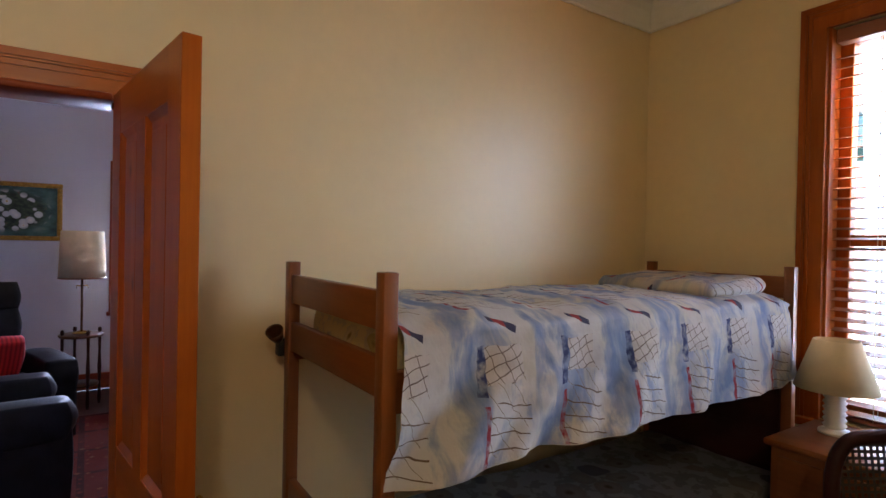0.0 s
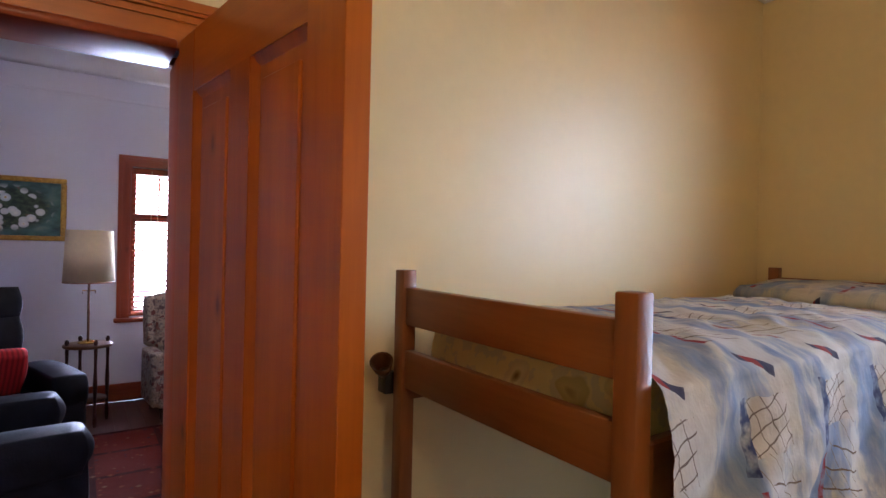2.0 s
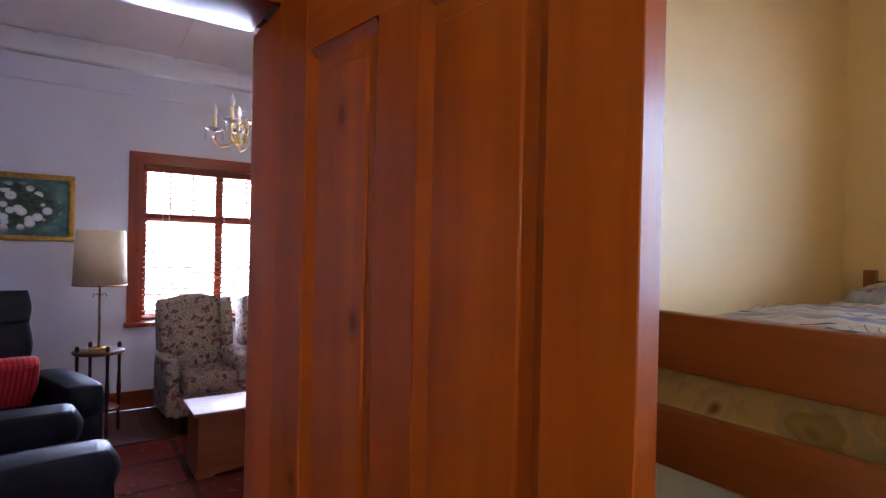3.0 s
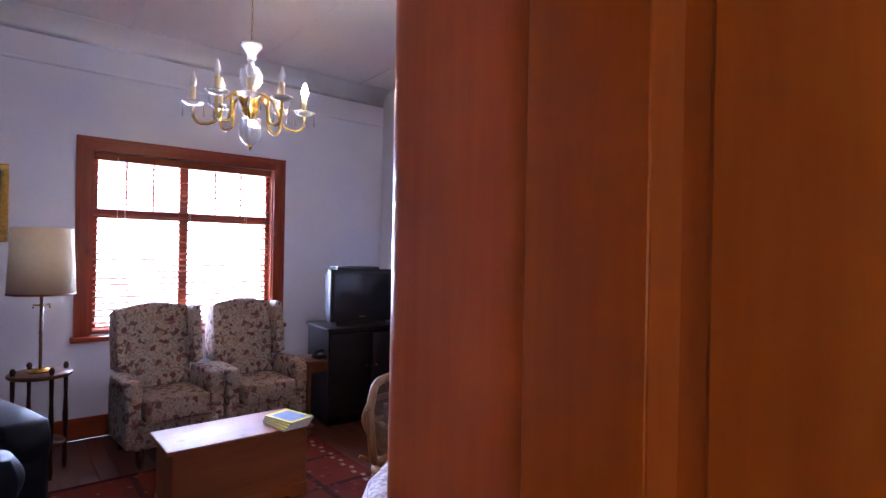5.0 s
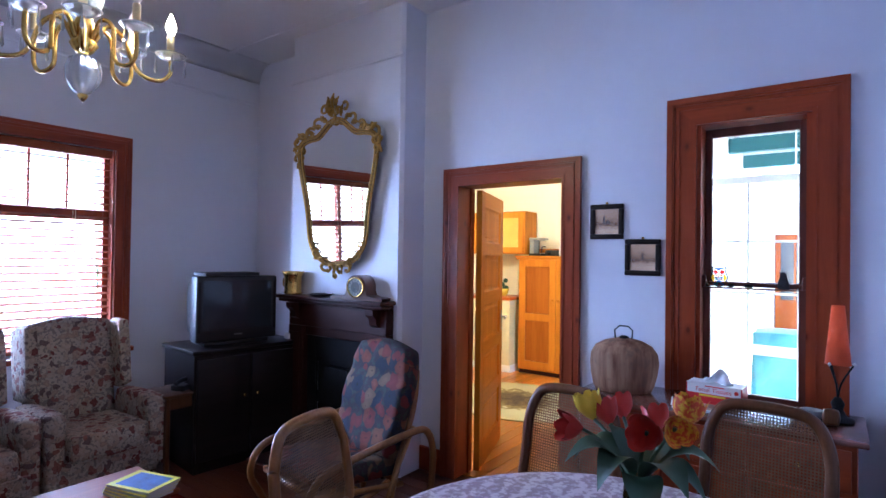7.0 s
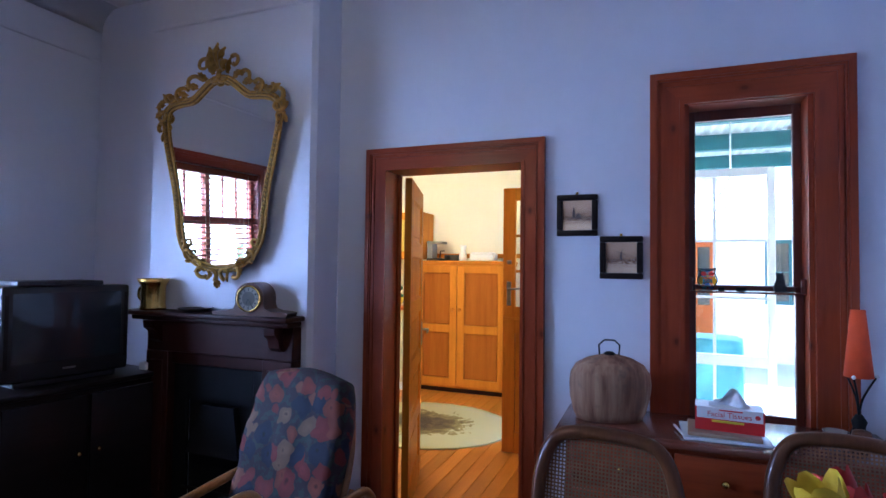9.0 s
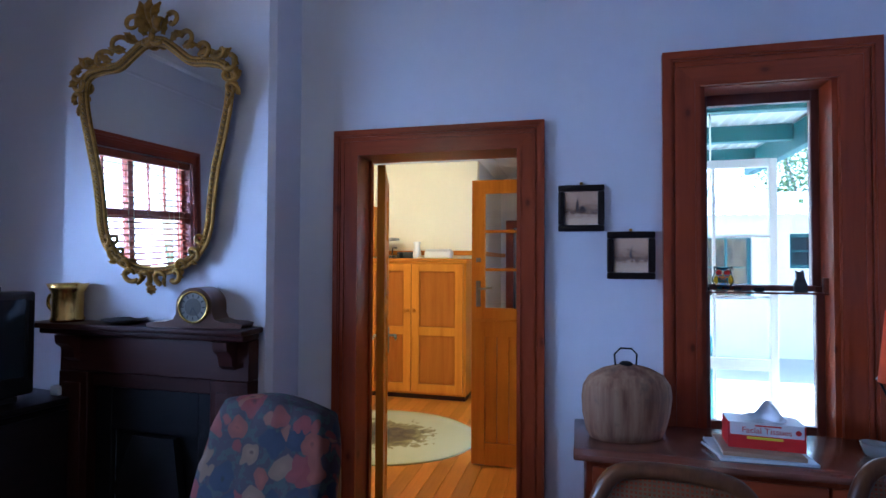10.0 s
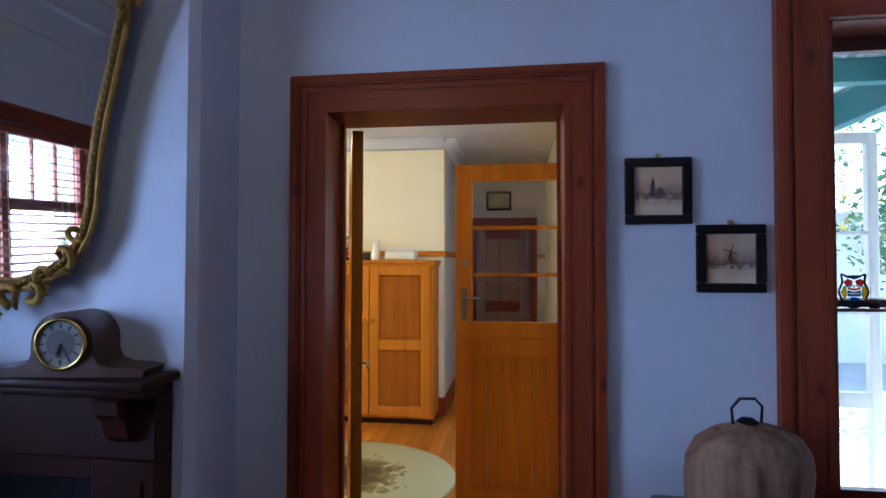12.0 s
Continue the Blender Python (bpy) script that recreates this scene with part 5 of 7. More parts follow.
# oriental rug
def rug_mat():
    m, N, L, b = nodes_of("worn_oriental_rug_wool", 0.95)
    v = coords(N, L, (1, 1, 0.01))
    br = N.new("ShaderNodeTexBrick")
    br.offset, br.inputs["Scale"].default_value = 0.0, 1.0
    br.inputs["Brick Width"].default_value, br.inputs["Row Height"].default_value, br.inputs["Mortar Size"].default_value = 0.46, 0.46, 0.022
    for k, c in (("Color1", (0.14, 0.020, 0.012)), ("Color2", (0.085, 0.014, 0.011)), ("Mortar", (0.034, 0.009, 0.009))):
        br.inputs[k].default_value = (*c, 1)
    L.new(v, br.inputs["Vector"])
    vo = N.new("ShaderNodeTexVoronoi")
    vo.distance = "MANHATTAN"
    vo.inputs["Scale"].default_value = 17
    L.new(v, vo.inputs["Vector"])
    sp = N.new("ShaderNodeSeparateColor")
    L.new(vo.outputs["Color"], sp.inputs["Color"])
    motif = ramp(N, L, sp.outputs["Red"], [(0.0, (0.15, 0.024, 0.012)), (0.25, (0.20, 0.125, 0.065)), (0.42, (0.13, 0.018, 0.012)), (0.62, (0.025, 0.028, 0.038)), (0.8, (0.20, 0.07, 0.028))], "CONSTANT")
    ed = ramp(N, L, vo.outputs["Distance"], [(0.30, (0.8, 0.8, 0.8)), (0.45, (0, 0, 0))])
    col = mix(N, L, ed, br.outputs["Color"], motif)
    L.new(mix(N, L, ramp(N, L, noise_tex(N, L, v, 2.2, 4), [(0.4, (0, 0, 0)), (0.7, (0.5, 0.5, 0.5))]), col, (0.16, 0.05, 0.035)), b.inputs["Base Color"])
    bump(N, L, b, noise_tex(N, L, v, 300, 2), 0.5, 0.004)
    b.inputs["Specular IOR Level"].default_value = 0.06
    return m


rg = thing("rug", pose(0.35, 4.75, 0.0), "worn red patterned oriental rug on the dark floor", "rug")
part("woven_field", new_box(-1.15, 1.30, -1.10, 0.95, 0.004, 0.014, 0.003), rug_mat(), rg)
motif = mesh_of("border_motif", new_box(-0.014, 0.014, -0.019, 0.019, 0.0141, 0.0152), plain("cream_rug_wool", (0.30, 0.22, 0.13), 0.95))
for k in range(24):
    for x in (-1.04, 1.20):
        ob = new("border_motif", motif)
        ob.parent, ob.matrix_basis = rg, pose(x + (0.026 if k % 2 else 0), -0.981 + k * 0.077, 0)

# chandelier
cd = thing("chandelier", pose(0.655, 4.46, 0), "brass and crystal chandelier with candle bulbs hanging on a chain", "chandelier")
part("ceiling_rose", lathe(bmesh.new(), [(0.055, CEIL - 0.002), (0.05, CEIL - 0.02), (0.015, CEIL - 0.045)], 20), M_BRASS, cd, smooth=True)
bm = bmesh.new()
for k in range(20):
    z = 2.62 + k * 0.0305
    pts = [(0.006 * math.cos(a) if k % 2 else 0, 0 if k % 2 else 0.006 * math.cos(a), z + 0.016 * math.sin(a) + 0.012) for a in (i * math.pi / 5 for i in range(10))]
    tube(bm, pts, 0.0018, 5, True)
part("chain", bm, M_BRASS, cd, smooth=True)
part("crystal_cup", lathe(bmesh.new(), [(0.022, 2.52), (0.026, 2.55), (0.055, 2.585), (0.060, 2.60), (0.052, 2.592), (0.02, 2.55)], 20), M_CRYSTAL, cd, "clear glass cup", True)
rib = lambda u, z: 1 + 0.05 * math.cos(u * 2 * math.pi * 12)
part("crystal_ball", lathe(bmesh.new(), [(0.008, 2.36), (0.04, 2.375), (0.056, 2.405), (0.058, 2.44), (0.045, 2.475), (0.02, 2.49), (0.014, 2.52)], 48, fn=rib), M_CRYSTAL, cd, "ribbed glass ball", True)
part("hub", lathe(bmesh.new(), [(0.012, 2.21), (0.03, 2.225), (0.045, 2.25), (0.03, 2.275), (0.038, 2.31), (0.025, 2.34), (0.03, 2.36), (0.01, 2.37)], 20), M_BRASS, cd, smooth=True)
part("crystal_drop", lathe(bmesh.new(), [(0.004, 2.068), (0.03, 2.085), (0.052, 2.12), (0.056, 2.16), (0.045, 2.195), (0.02, 2.212)], 48, fn=rib), M_CRYSTAL, cd, "ribbed glass ball", True)
part("finial", lathe(bmesh.new(), [(0.002, 2.045), (0.010, 2.055), (0.018, 2.068), (0.012, 2.078)], 14), M_BRASS, cd, smooth=True)
drop_mesh = mesh_of("pendant", lathe(bmesh.new(), [(0.001, -0.058), (0.0065, -0.048), (0.003, -0.02), (0.001, 0.014)], 6), M_CRYSTAL)
for k in range(8):
    a = k * math.pi / 4 + 0.42
    ca, sa = math.cos(a), math.sin(a)
    big = 0.275 if k % 2 else 0.215
    zc = 2.25 if k % 2 else 2.28
    P = lambda r, z: (r * ca, r * sa, z)
    part("arm", tube(bmesh.new(), curve([P(0.03, 2.26), P(0.07, 2.33), P(0.12, 2.30), P(big * 0.6, 2.19), P(big * 0.85, 2.165), P(big, 2.20), P(big, zc)], 6), 0.0078, 8), M_BRASS, cd, smooth=True)
    part("drip_pan", lathe(bmesh.new(), [(0.012, zc), (0.035, zc + 0.006), (0.055, zc + 0.022), (0.05, zc + 0.018), (0.012, zc + 0.008)], 18, pose(big * ca, big * sa, 0)), M_CRYSTAL, cd, "scalloped glass pan", True)
    part("candle_sleeve", lathe(bmesh.new(), [(0.013, zc + 0.01), (0.013, zc + 0.095), (0.006, zc + 0.10)], 12, pose(big * ca, big * sa, 0)), M_SHADE, cd, "cream candle sleeve", True)
    part("bulb", lathe(bmesh.new(), [(0.008, zc + 0.098), (0.017, zc + 0.118), (0.018, zc + 0.132), (0.010, zc + 0.158), (0.002, zc + 0.178)], 14, pose(big * ca, big * sa, 0)), M_BULB_ON if k == 7 else M_BULB, cd, "lit candle bulb" if k == 7 else "white candle bulb", True)
    for j in range(4):
        b2 = a + j * math.pi / 2
        ob = new("pendant", drop_mesh)
        ob.parent, ob.matrix_basis = cd, pose(big * ca + 0.05 * math.cos(b2), big * sa + 0.05 * math.sin(b2), zc)

# television on its cabinet
tvc = thing("tv_cabinet", pose(2.27, 6.02, 0, 0, 0, -6), "near-black wooden television cabinet in the corner", "cabinet")
part("top", new_box(-0.42, 0.42, -0.27, 0.27, 0.82, 0.85, 0.008, 2), M_EBONY, tvc)
part("body", new_box(-0.40, 0.40, -0.25, 0.255, 0.05, 0.82), M_EBONY, tvc)
for s in (-1, 1):
    d = part("door", new_box(min(s * 0.01, s * 0.385), max(s * 0.01, s * 0.385), -0.268, -0.251, 0.09, 0.79, 0.006, 2), M_EBONY, tvc)
    part("knob", lathe(bmesh.new(), [(0.006, 0), (0.013, 0.012), (0.009, 0.022), (0.001, 0.024)], 12, pose(s * 0.05, -0.268, 0.5, 90, 0, 0)), M_BRASS, d, smooth=True)
part("plinth", new_box(-0.38, 0.38, -0.22, 0.24, 0, 0.05), M_EBONY, tvc)
tv = thing("television", pose(2.22, 5.93, 0.851, 0, 0, -10), "bulky black tube television on the dark cabinet", "television")
part("case", new_box(-0.30, 0.30, -0.06, 0.06, 0.03, 0.50, 0.014, 3), M_BLACK, tv)
part("tube_housing", cushion(bmesh.new(), -0.25, 0.25, 0.055, 0.33, 0.06, 0.46, 0.18, n=5), M_BLACK, tv, smooth=True)
M_SCREEN = plain("dark_picture_tube", (0.018, 0.026, 0.034), 0.08, var=0.05, bumpy=0, coat=0.6)
part("screen", surface(bmesh.new(), lambda u, v: (-0.255 + 0.51 * u, -0.0615 - 0.012 * math.sin(math.pi * u) * math.sin(math.pi * v), 0.115 + 0.35 * v), 20, 14), M_SCREEN, tv, "dark curved glass screen", True)
part("stand", new_box(-0.24, 0.24, -0.05, 0.2, 0.0, 0.03, 0.006), M_BLACK, tv)
part("maker_badge", new_box(-0.03, 0.03, -0.0625, -0.060, 0.07, 0.08), M_STEEL, tv, "small pale badge")
for s in (-1, 1):
    part("speaker_strip", new_box(s * 0.28 - 0.009, s * 0.28 + 0.009, -0.0625, -0.06, 0.10, 0.46), M_EBONY, tv)
dv = thing("set_top_box", pose(2.20, 5.98, 1.352, 0, 0, -10), "flat black set-top box on the television", "electronics")
part("case", new_box(-0.21, 0.19, -0.10, 0.14, 0, 0.024, 0.005, 2), M_BLACK, dv)
part("display", new_box(-0.16, -0.02, -0.1025, -0.10, 0.007, 0.017), M_SCREEN, dv, "dark display strip")
plg = thing("power_plug", pose(2.62, 5.80, 0.851), "white power plug and cord at the cabinet edge", "plug")
part("plug_body", new_box(-0.035, 0.035, -0.03, 0.03, 0, 0.045, 0.01, 3), M_WHITE, plg)
part("cord", tube(bmesh.new(), curve([(0.02, -0.03, 0.02), (0.03, -0.075, 0.0), (0.03, -0.09, -0.2), (0.0, -0.085, -0.45), (0.02, -0.09, -0.7)], 8), 0.004, 6), M_WHITE, plg, smooth=True)

# fireplace
fp = thing("fireplace_surround", pose(0, 0, 0), "dark mahogany fireplace surround with a moulded mantel shelf", "fireplace")
part("mantel_shelf", new_box(2.515, 2.68, 4.742, 5.905, 1.178, 1.204, 0.008, 2), M_MAHOG_Y, fp)
part("shelf_moulding", new_box(2.555, 2.68, 4.762, 5.865, 1.148, 1.178, 0.010, 2), M_MAHOG_Y, fp)
part("frieze", new_box(2.605, 2.68, 4.765, 5.79, 0.97, 1.148, 0.004), M_MAHOG_Y, fp)
for a, b2 in ((4.765, 4.955), (5.62, 5.79)):
    bm = new_box(2.600, 2.68, a, b2, 0.0, 0.97, 0.004)
    box(bm, 2.592, 2.600, a + 0.035, b2 - 0.035, 0.18, 0.92, 0.003)
    box(bm, 2.585, 2.68, a - 0.008, b2 + 0.008, 0.0, 0.13, 0.005)
    part("pilaster", bm, M_MAHOG, fp)
    mid = (a + b2) / 2
    bm = bmesh.new()
    prism(bm, [(2.605, 1.148), (2.530, 1.148), (2.535, 1.11), (2.565, 1.085), (2.575, 1.04), (2.605, 1.02)], mid - 0.035, mid + 0.035, "y")
    part("bracket", bm, M_MAHOG, fp)
part("inner_frame", new_box(2.628, 2.68, 4.955, 5.62, 0.90, 0.97, 0.004), M_MAHOG_Y, fp)
ins = thing("fireplace_insert", pose(0, 0, 0), "black cast-iron fireplace insert with a sloping hood", "fireplace")
bm = new_box(2.648, 2.678, 4.956, 5.05, 0, 0.90, 0.004)
box(bm, 2.648, 2.678, 5.525, 5.619, 0, 0.90, 0.004)
box(bm, 2.649, 2.677, 5.05, 5.525, 0.70, 0.90)
part("plate", bm, M_IRON, ins)
part("fireback", new_box(2.6785, 2.679, 5.05, 5.525, 0.0, 0.70), M_IRON, ins)
bm = bmesh.new()
prism(bm, [(5.10, 0.42), (5.475, 0.42), (5.40, 0.68), (5.175, 0.68)], 2.60, 2.64, "x")
for v in bm.verts:
    if v.co.z > 0.6:
        v.co.x += 0.04
part("hood", bm, M_IRON, ins)
bm = bmesh.new()
for k in range(9):
    box(bm, 2.60, 2.608, 5.08 + k * 0.05, 5.09 + k * 0.05, 0.08, 0.22)
box(bm, 2.598, 2.61, 5.07, 5.50, 0.22, 0.235)
part("grate", bm, M_IRON, ins)
hth = structure("hearth", new_box(2.25, 2.68, 4.72, 5.86, 0.0, 0.02, 0.004), plain("dark_hearth_tile", (0.05, 0.02, 0.018), 0.4), "dark tiled hearth slab")

# gilt mirror over the mantel
mr = thing("wall_mirror", pose(2.632, 5.272, 1.4, 0, -1.6, 2.6) @ pose(0, 0, -1.4), "shield-shaped wall mirror in an ornate gilt frame", "mirror")
half = [(0.0, 2.502), (0.06, 2.489), (0.12, 2.447), (0.19, 2.398), (0.28, 2.388), (0.35, 2.368), (0.383, 2.315), (0.377, 2.20), (0.345, 2.05), (0.310, 1.90), (0.290, 1.76), (0.280, 1.66), (0.252, 1.575), (0.186, 1.502), (0.09, 1.459), (0.0, 1.449)]
outline = [(u, v) for u, v in half] + [(-u, v) for u, v in half[-2:0:-1]]
pts = curve([(0, u, v) for u, v in outline], 6, True)
bm = bmesh.new()
prism(bm, [(p.y, p.z) for p in pts], -0.008, -0.002, "x")
part("mirror_glass", bm, M_MIRROR, mr, "silvered glass", False)


def beside(off, x):
    """The outline set outwards by off."""
    out = []
    for i, p in enumerate(pts):
        t = (pts[(i + 1) % len(pts)] - pts[i - 1]).normalized()
        out.append(Vector((x, p.y - t.z * off, p.z + t.y * off)))
    return out


# darker copy of the gilt: the hollow's shade is put into its colour
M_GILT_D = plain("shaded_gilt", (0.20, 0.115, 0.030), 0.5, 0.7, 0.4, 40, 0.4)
part("frame", tube(bmesh.new(), beside(0.0, -0.008), 0.017, 8, True), M_GILT_D, mr, "gilt hollow moulding with shade in its colour", True)
part("outer_rim", tube(bmesh.new(), beside(0.017, -0.016), 0.0085, 8, True), M_GILT, mr, "bright gilt outer rim", True)
part("inner_rim", tube(bmesh.new(), beside(-0.015, -0.014), 0.0055, 7, True), M_GILT, mr, "bright gilt inner rim", True)
bead = mesh_of("bead", lathe(bmesh.new(), [(0.0008, -0.0095), (0.0048, -0.006), (0.0062, 0.0), (0.0048, 0.006), (0.0008, 0.0095)], 8), M_GILT, True)
ring_ = beside(0.0, -0.026)
for i, p in enumerate(ring_):
    t = ring_[(i + 1) % len(ring_)] - ring_[i - 1]
    ob = new("bead", bead)
    ob.parent, ob.matrix_basis = mr, Matrix.Translation(p) @ t.to_track_quat("Z", "X").to_matrix().to_4x4() @ pose(0, 0, 0, 0, 24, 0)


def scroll(bm, y, z, size, turn, flip, r=0.010):
    """A C-scroll that thins into its curl."""
    p, rad = [], []
    for k in range(20):
        s = k / 19
        ang = turn + flip * s * 5.4
        q = size * (1 - 0.80 * s)
        p.append((-0.014 - 0.02 * math.sin(math.pi * s), y + q * math.cos(ang) - size * math.cos(turn), z + q * math.sin(ang) - size * math.sin(turn)))
        rad.append(r * (1 - 0.5 * s) + 0.002)
    tube(bm, p, r, 7, False, rad)


def acanthus(y, z, length, ang, width, lift=0.03):
    """A lobed leaf with a raised rib, curling off the frame at its tip."""
    d, n_ = Vector((0, math.cos(ang), math.sin(ang))), Vector((0, -math.sin(ang), math.cos(ang)))

    def leaf_fn(u, v):
        w = width * (math.sin(math.pi * min(1, 0.10 + 0.90 * v)) ** 0.8) * (1 + 0.16 * math.cos(v * 19)) * (u - 0.5) * 2
        c = Vector((-0.012 - lift * math.sin(v * 2.3) - 0.010 * (1 - abs(u - 0.5) * 2), y, z))
        return c + d * (length * v) + n_ * (w + 0.12 * length * v * v)
    bm = surface(bmesh.new(), leaf_fn, 6, 16)
    bmesh.ops.solidify(bm, geom=bm.faces[:], thickness=0.004)
    return bm


for s in (-1, 1):
    for y, z, sz, tn, fl_, r in ((0.055, 2.560, 0.050, 1.2, 1, 0.0085), (0.075, 2.620, 0.040, 2.2, -1, 0.0075), (0.135, 2.515, 0.045, 2.6, -1, 0.008), (0.225, 2.462, 0.045, 2.4, -1, 0.008),
                                 (0.300, 2.440, 0.040, 2.9, 1, 0.0075), (0.385, 2.415, 0.042, 1.6, -1, 0.008), (0.430, 2.340, 0.040, 0.3, -1, 0.008), (0.425, 2.235, 0.032, 5.6, 1, 0.007),
                                 (0.035, 1.385, 0.036, 4.4, -1, 0.008), (0.090, 1.405, 0.036, 4.0, 1, 0.008), (0.150, 1.440, 0.034, 4.6, -1, 0.007), (0.215, 1.500, 0.030, 5.0, 1, 0.007), (0.265, 1.575, 0.026, 5.4, -1, 0.006)):
        bm = bmesh.new()
        scroll(bm, s * y, z, sz * 1.1, tn if s > 0 else math.pi - tn, fl_ * s, r * 1.35)
        part("scroll", bm, M_GILT, mr, smooth=True)
    for y, z, ln, an, wd in ((0.045, 2.530, 0.120, 1.25, 0.026), (0.085, 2.500, 0.110, 0.55, 0.024), (0.150, 2.470, 0.120, 0.05, 0.024), (0.225, 2.425, 0.110, 0.35, 0.022), (0.290, 2.415, 0.110, 0.10, 0.022),
                             (0.350, 2.400, 0.090, 0.75, 0.022), (0.395, 2.395, 0.075, -0.55, 0.022), (0.405, 2.360, 0.085, -0.95, 0.024), (0.410, 2.300, 0.090, -1.35, 0.022), (0.400, 2.235, 0.085, -1.75, 0.018),
                             (0.050, 1.425, 0.070, -1.10, 0.016), (0.120, 1.450, 0.070, -0.55, 0.015), (0.190, 1.490, 0.060, -0.10, 0.013)):
        part("leaf", acanthus(s * y, z, ln * 0.72, an if s > 0 else math.pi - an, wd * 0.85, 0.018), M_GILT, mr, smooth=True)
for an, ln, z in ((1.57, 0.14, 2.55), (1.10, 0.12, 2.56), (2.04, 0.12, 2.56), (0.55, 0.09, 2.55), (2.59, 0.09, 2.55)):
    part("leaf", acanthus(0, z, ln, an, 0.030, 0.05), M_GILT, mr, smooth=True)
for z, r in ((2.600, 0.030), (1.365, 0.022)):
    part("rosette", lathe(bmesh.new(), [(r, 0), (r * 0.9, 0.012), (r * 0.45, 0.014), (r * 0.4, 0.024), (r * 0.1, 0.028)], 40, pose(-0.03, 0, z, 0, -90, 0), fn=lambda u, h: 1 + 0.16 * math.cos(u * 2 * math.pi * 8)), M_GILT, mr, "carved gilt rosette", True)

# on the mantel
tk = thing("brass_tankard", pose(2.60, 5.745, 1.2045), "brass tankard standing on the mantel shelf", "tankard")
part("body", lathe(bmesh.new(), [(0.068, 0), (0.072, 0.012), (0.066, 0.025), (0.066, 0.135), (0.074, 0.15), (0.088, 0.18), (0.082, 0.18), (0.062, 0.14), (0.06, 0.02)], 32), M_BRASS, tk, smooth=True)
part("handle", tube(bmesh.new(), curve([(0, 0.066, 0.13), (0.0, 0.11, 0.12), (0, 0.115, 0.07), (0, 0.067, 0.035)], 5), 0.008, 8), M_BRASS, tk, smooth=True)
ds = thing("small_dish", pose(2.60, 5.42, 1.2045), "flat dark dish on the mantel shelf", "dish")
part("bowl", lathe(bmesh.new(), [(0.05, 0), (0.07, 0.006), (0.095, 0.022), (0.092, 0.022), (0.066, 0.009)], 28), M_EBONY, ds, smooth=True)
ck = thing("mantel_clock", pose(2.592, 5.005, 1.2045, 0, 0, 8), "brown wooden mantel clock with a round dial", "clock")
ol = [(0.215, 0.0), (0.222, 0.018), (0.19, 0.024), (0.13, 0.026), (0.095, 0.036), (0.083, 0.06)] + [(0.083 * math.cos(a), 0.092 + 0.083 * math.sin(a)) for a in (i * math.pi / 14 for i in range(0, 15))] + [(-0.083, 0.06), (-0.095, 0.036), (-0.13, 0.026), (-0.19, 0.024), (-0.222, 0.018), (-0.215, 0.0)]
bm = bmesh.new()
prism(bm, ol, -0.05, 0.075, "x")
part("case", bm, wood("brown_clock_veneer", (0.10, 0.034, 0.014), (0.05, 0.016, 0.007), "Y", 0.35, 1, False), ck)
M_DIAL = plain("silvered_dial", (0.17, 0.155, 0.13), 0.4, 0.3, 0.25, 30)
rotx = pose(-0.050, 0, 0.09, 0, -90, 0)
part("bezel", lathe(bmesh.new(), [(0.062, 0), (0.072, 0.004), (0.070, 0.010), (0.062, 0.012)], 36, rotx, ring=True), M_BRASS, ck, smooth=True)
dial = part("dial", lathe(bmesh.new(), [(0.062, 0.003), (0.062, 0.006), (0.002, 0.006)], 36, rotx), M_DIAL, ck, "silvered dial", False)
bm = bmesh.new()
for k in range(12):
    a = k * math.pi / 6
    box(bm, -0.0575, -0.0565, -0.003, 0.003, 0.042, 0.056, m=Matrix.Translation((0, 0, 0.09)) @ pose(0, 0, 0, math.degrees(a), 0, 0))
part("hour_mark", bm, M_BLACK, dial)
part("dial_centre", lathe(bmesh.new(), [(0.038, 0.0062), (0.038, 0.0068), (0.002, 0.0068)], 30, rotx), plain("worn_dial_centre", (0.07, 0.06, 0.05), 0.5, 0.2, 0.3, 30), dial, "dark worn centre")
part("hand_long", new_box(-0.059, -0.058, -0.002, 0.002, 0, 0.045, m=Matrix.Translation((0, 0, 0.09)) @ pose(0, 0, 0, 150, 0, 0)), M_BLACK, dial)
part("hand_short", new_box(-0.0605, -0.0595, -0.003, 0.003, 0, 0.03, m=Matrix.Translation((0, 0, 0.09)) @ pose(0, 0, 0, -160, 0, 0)), M_BLACK, dial)

# rocking chair with a floral cushion
rk = thing("rocking_chair", pose(2.03, 4.39, 0, 0, 0, 170), "bamboo rocking chair with a bright floral cushion by the hearth", "chair")
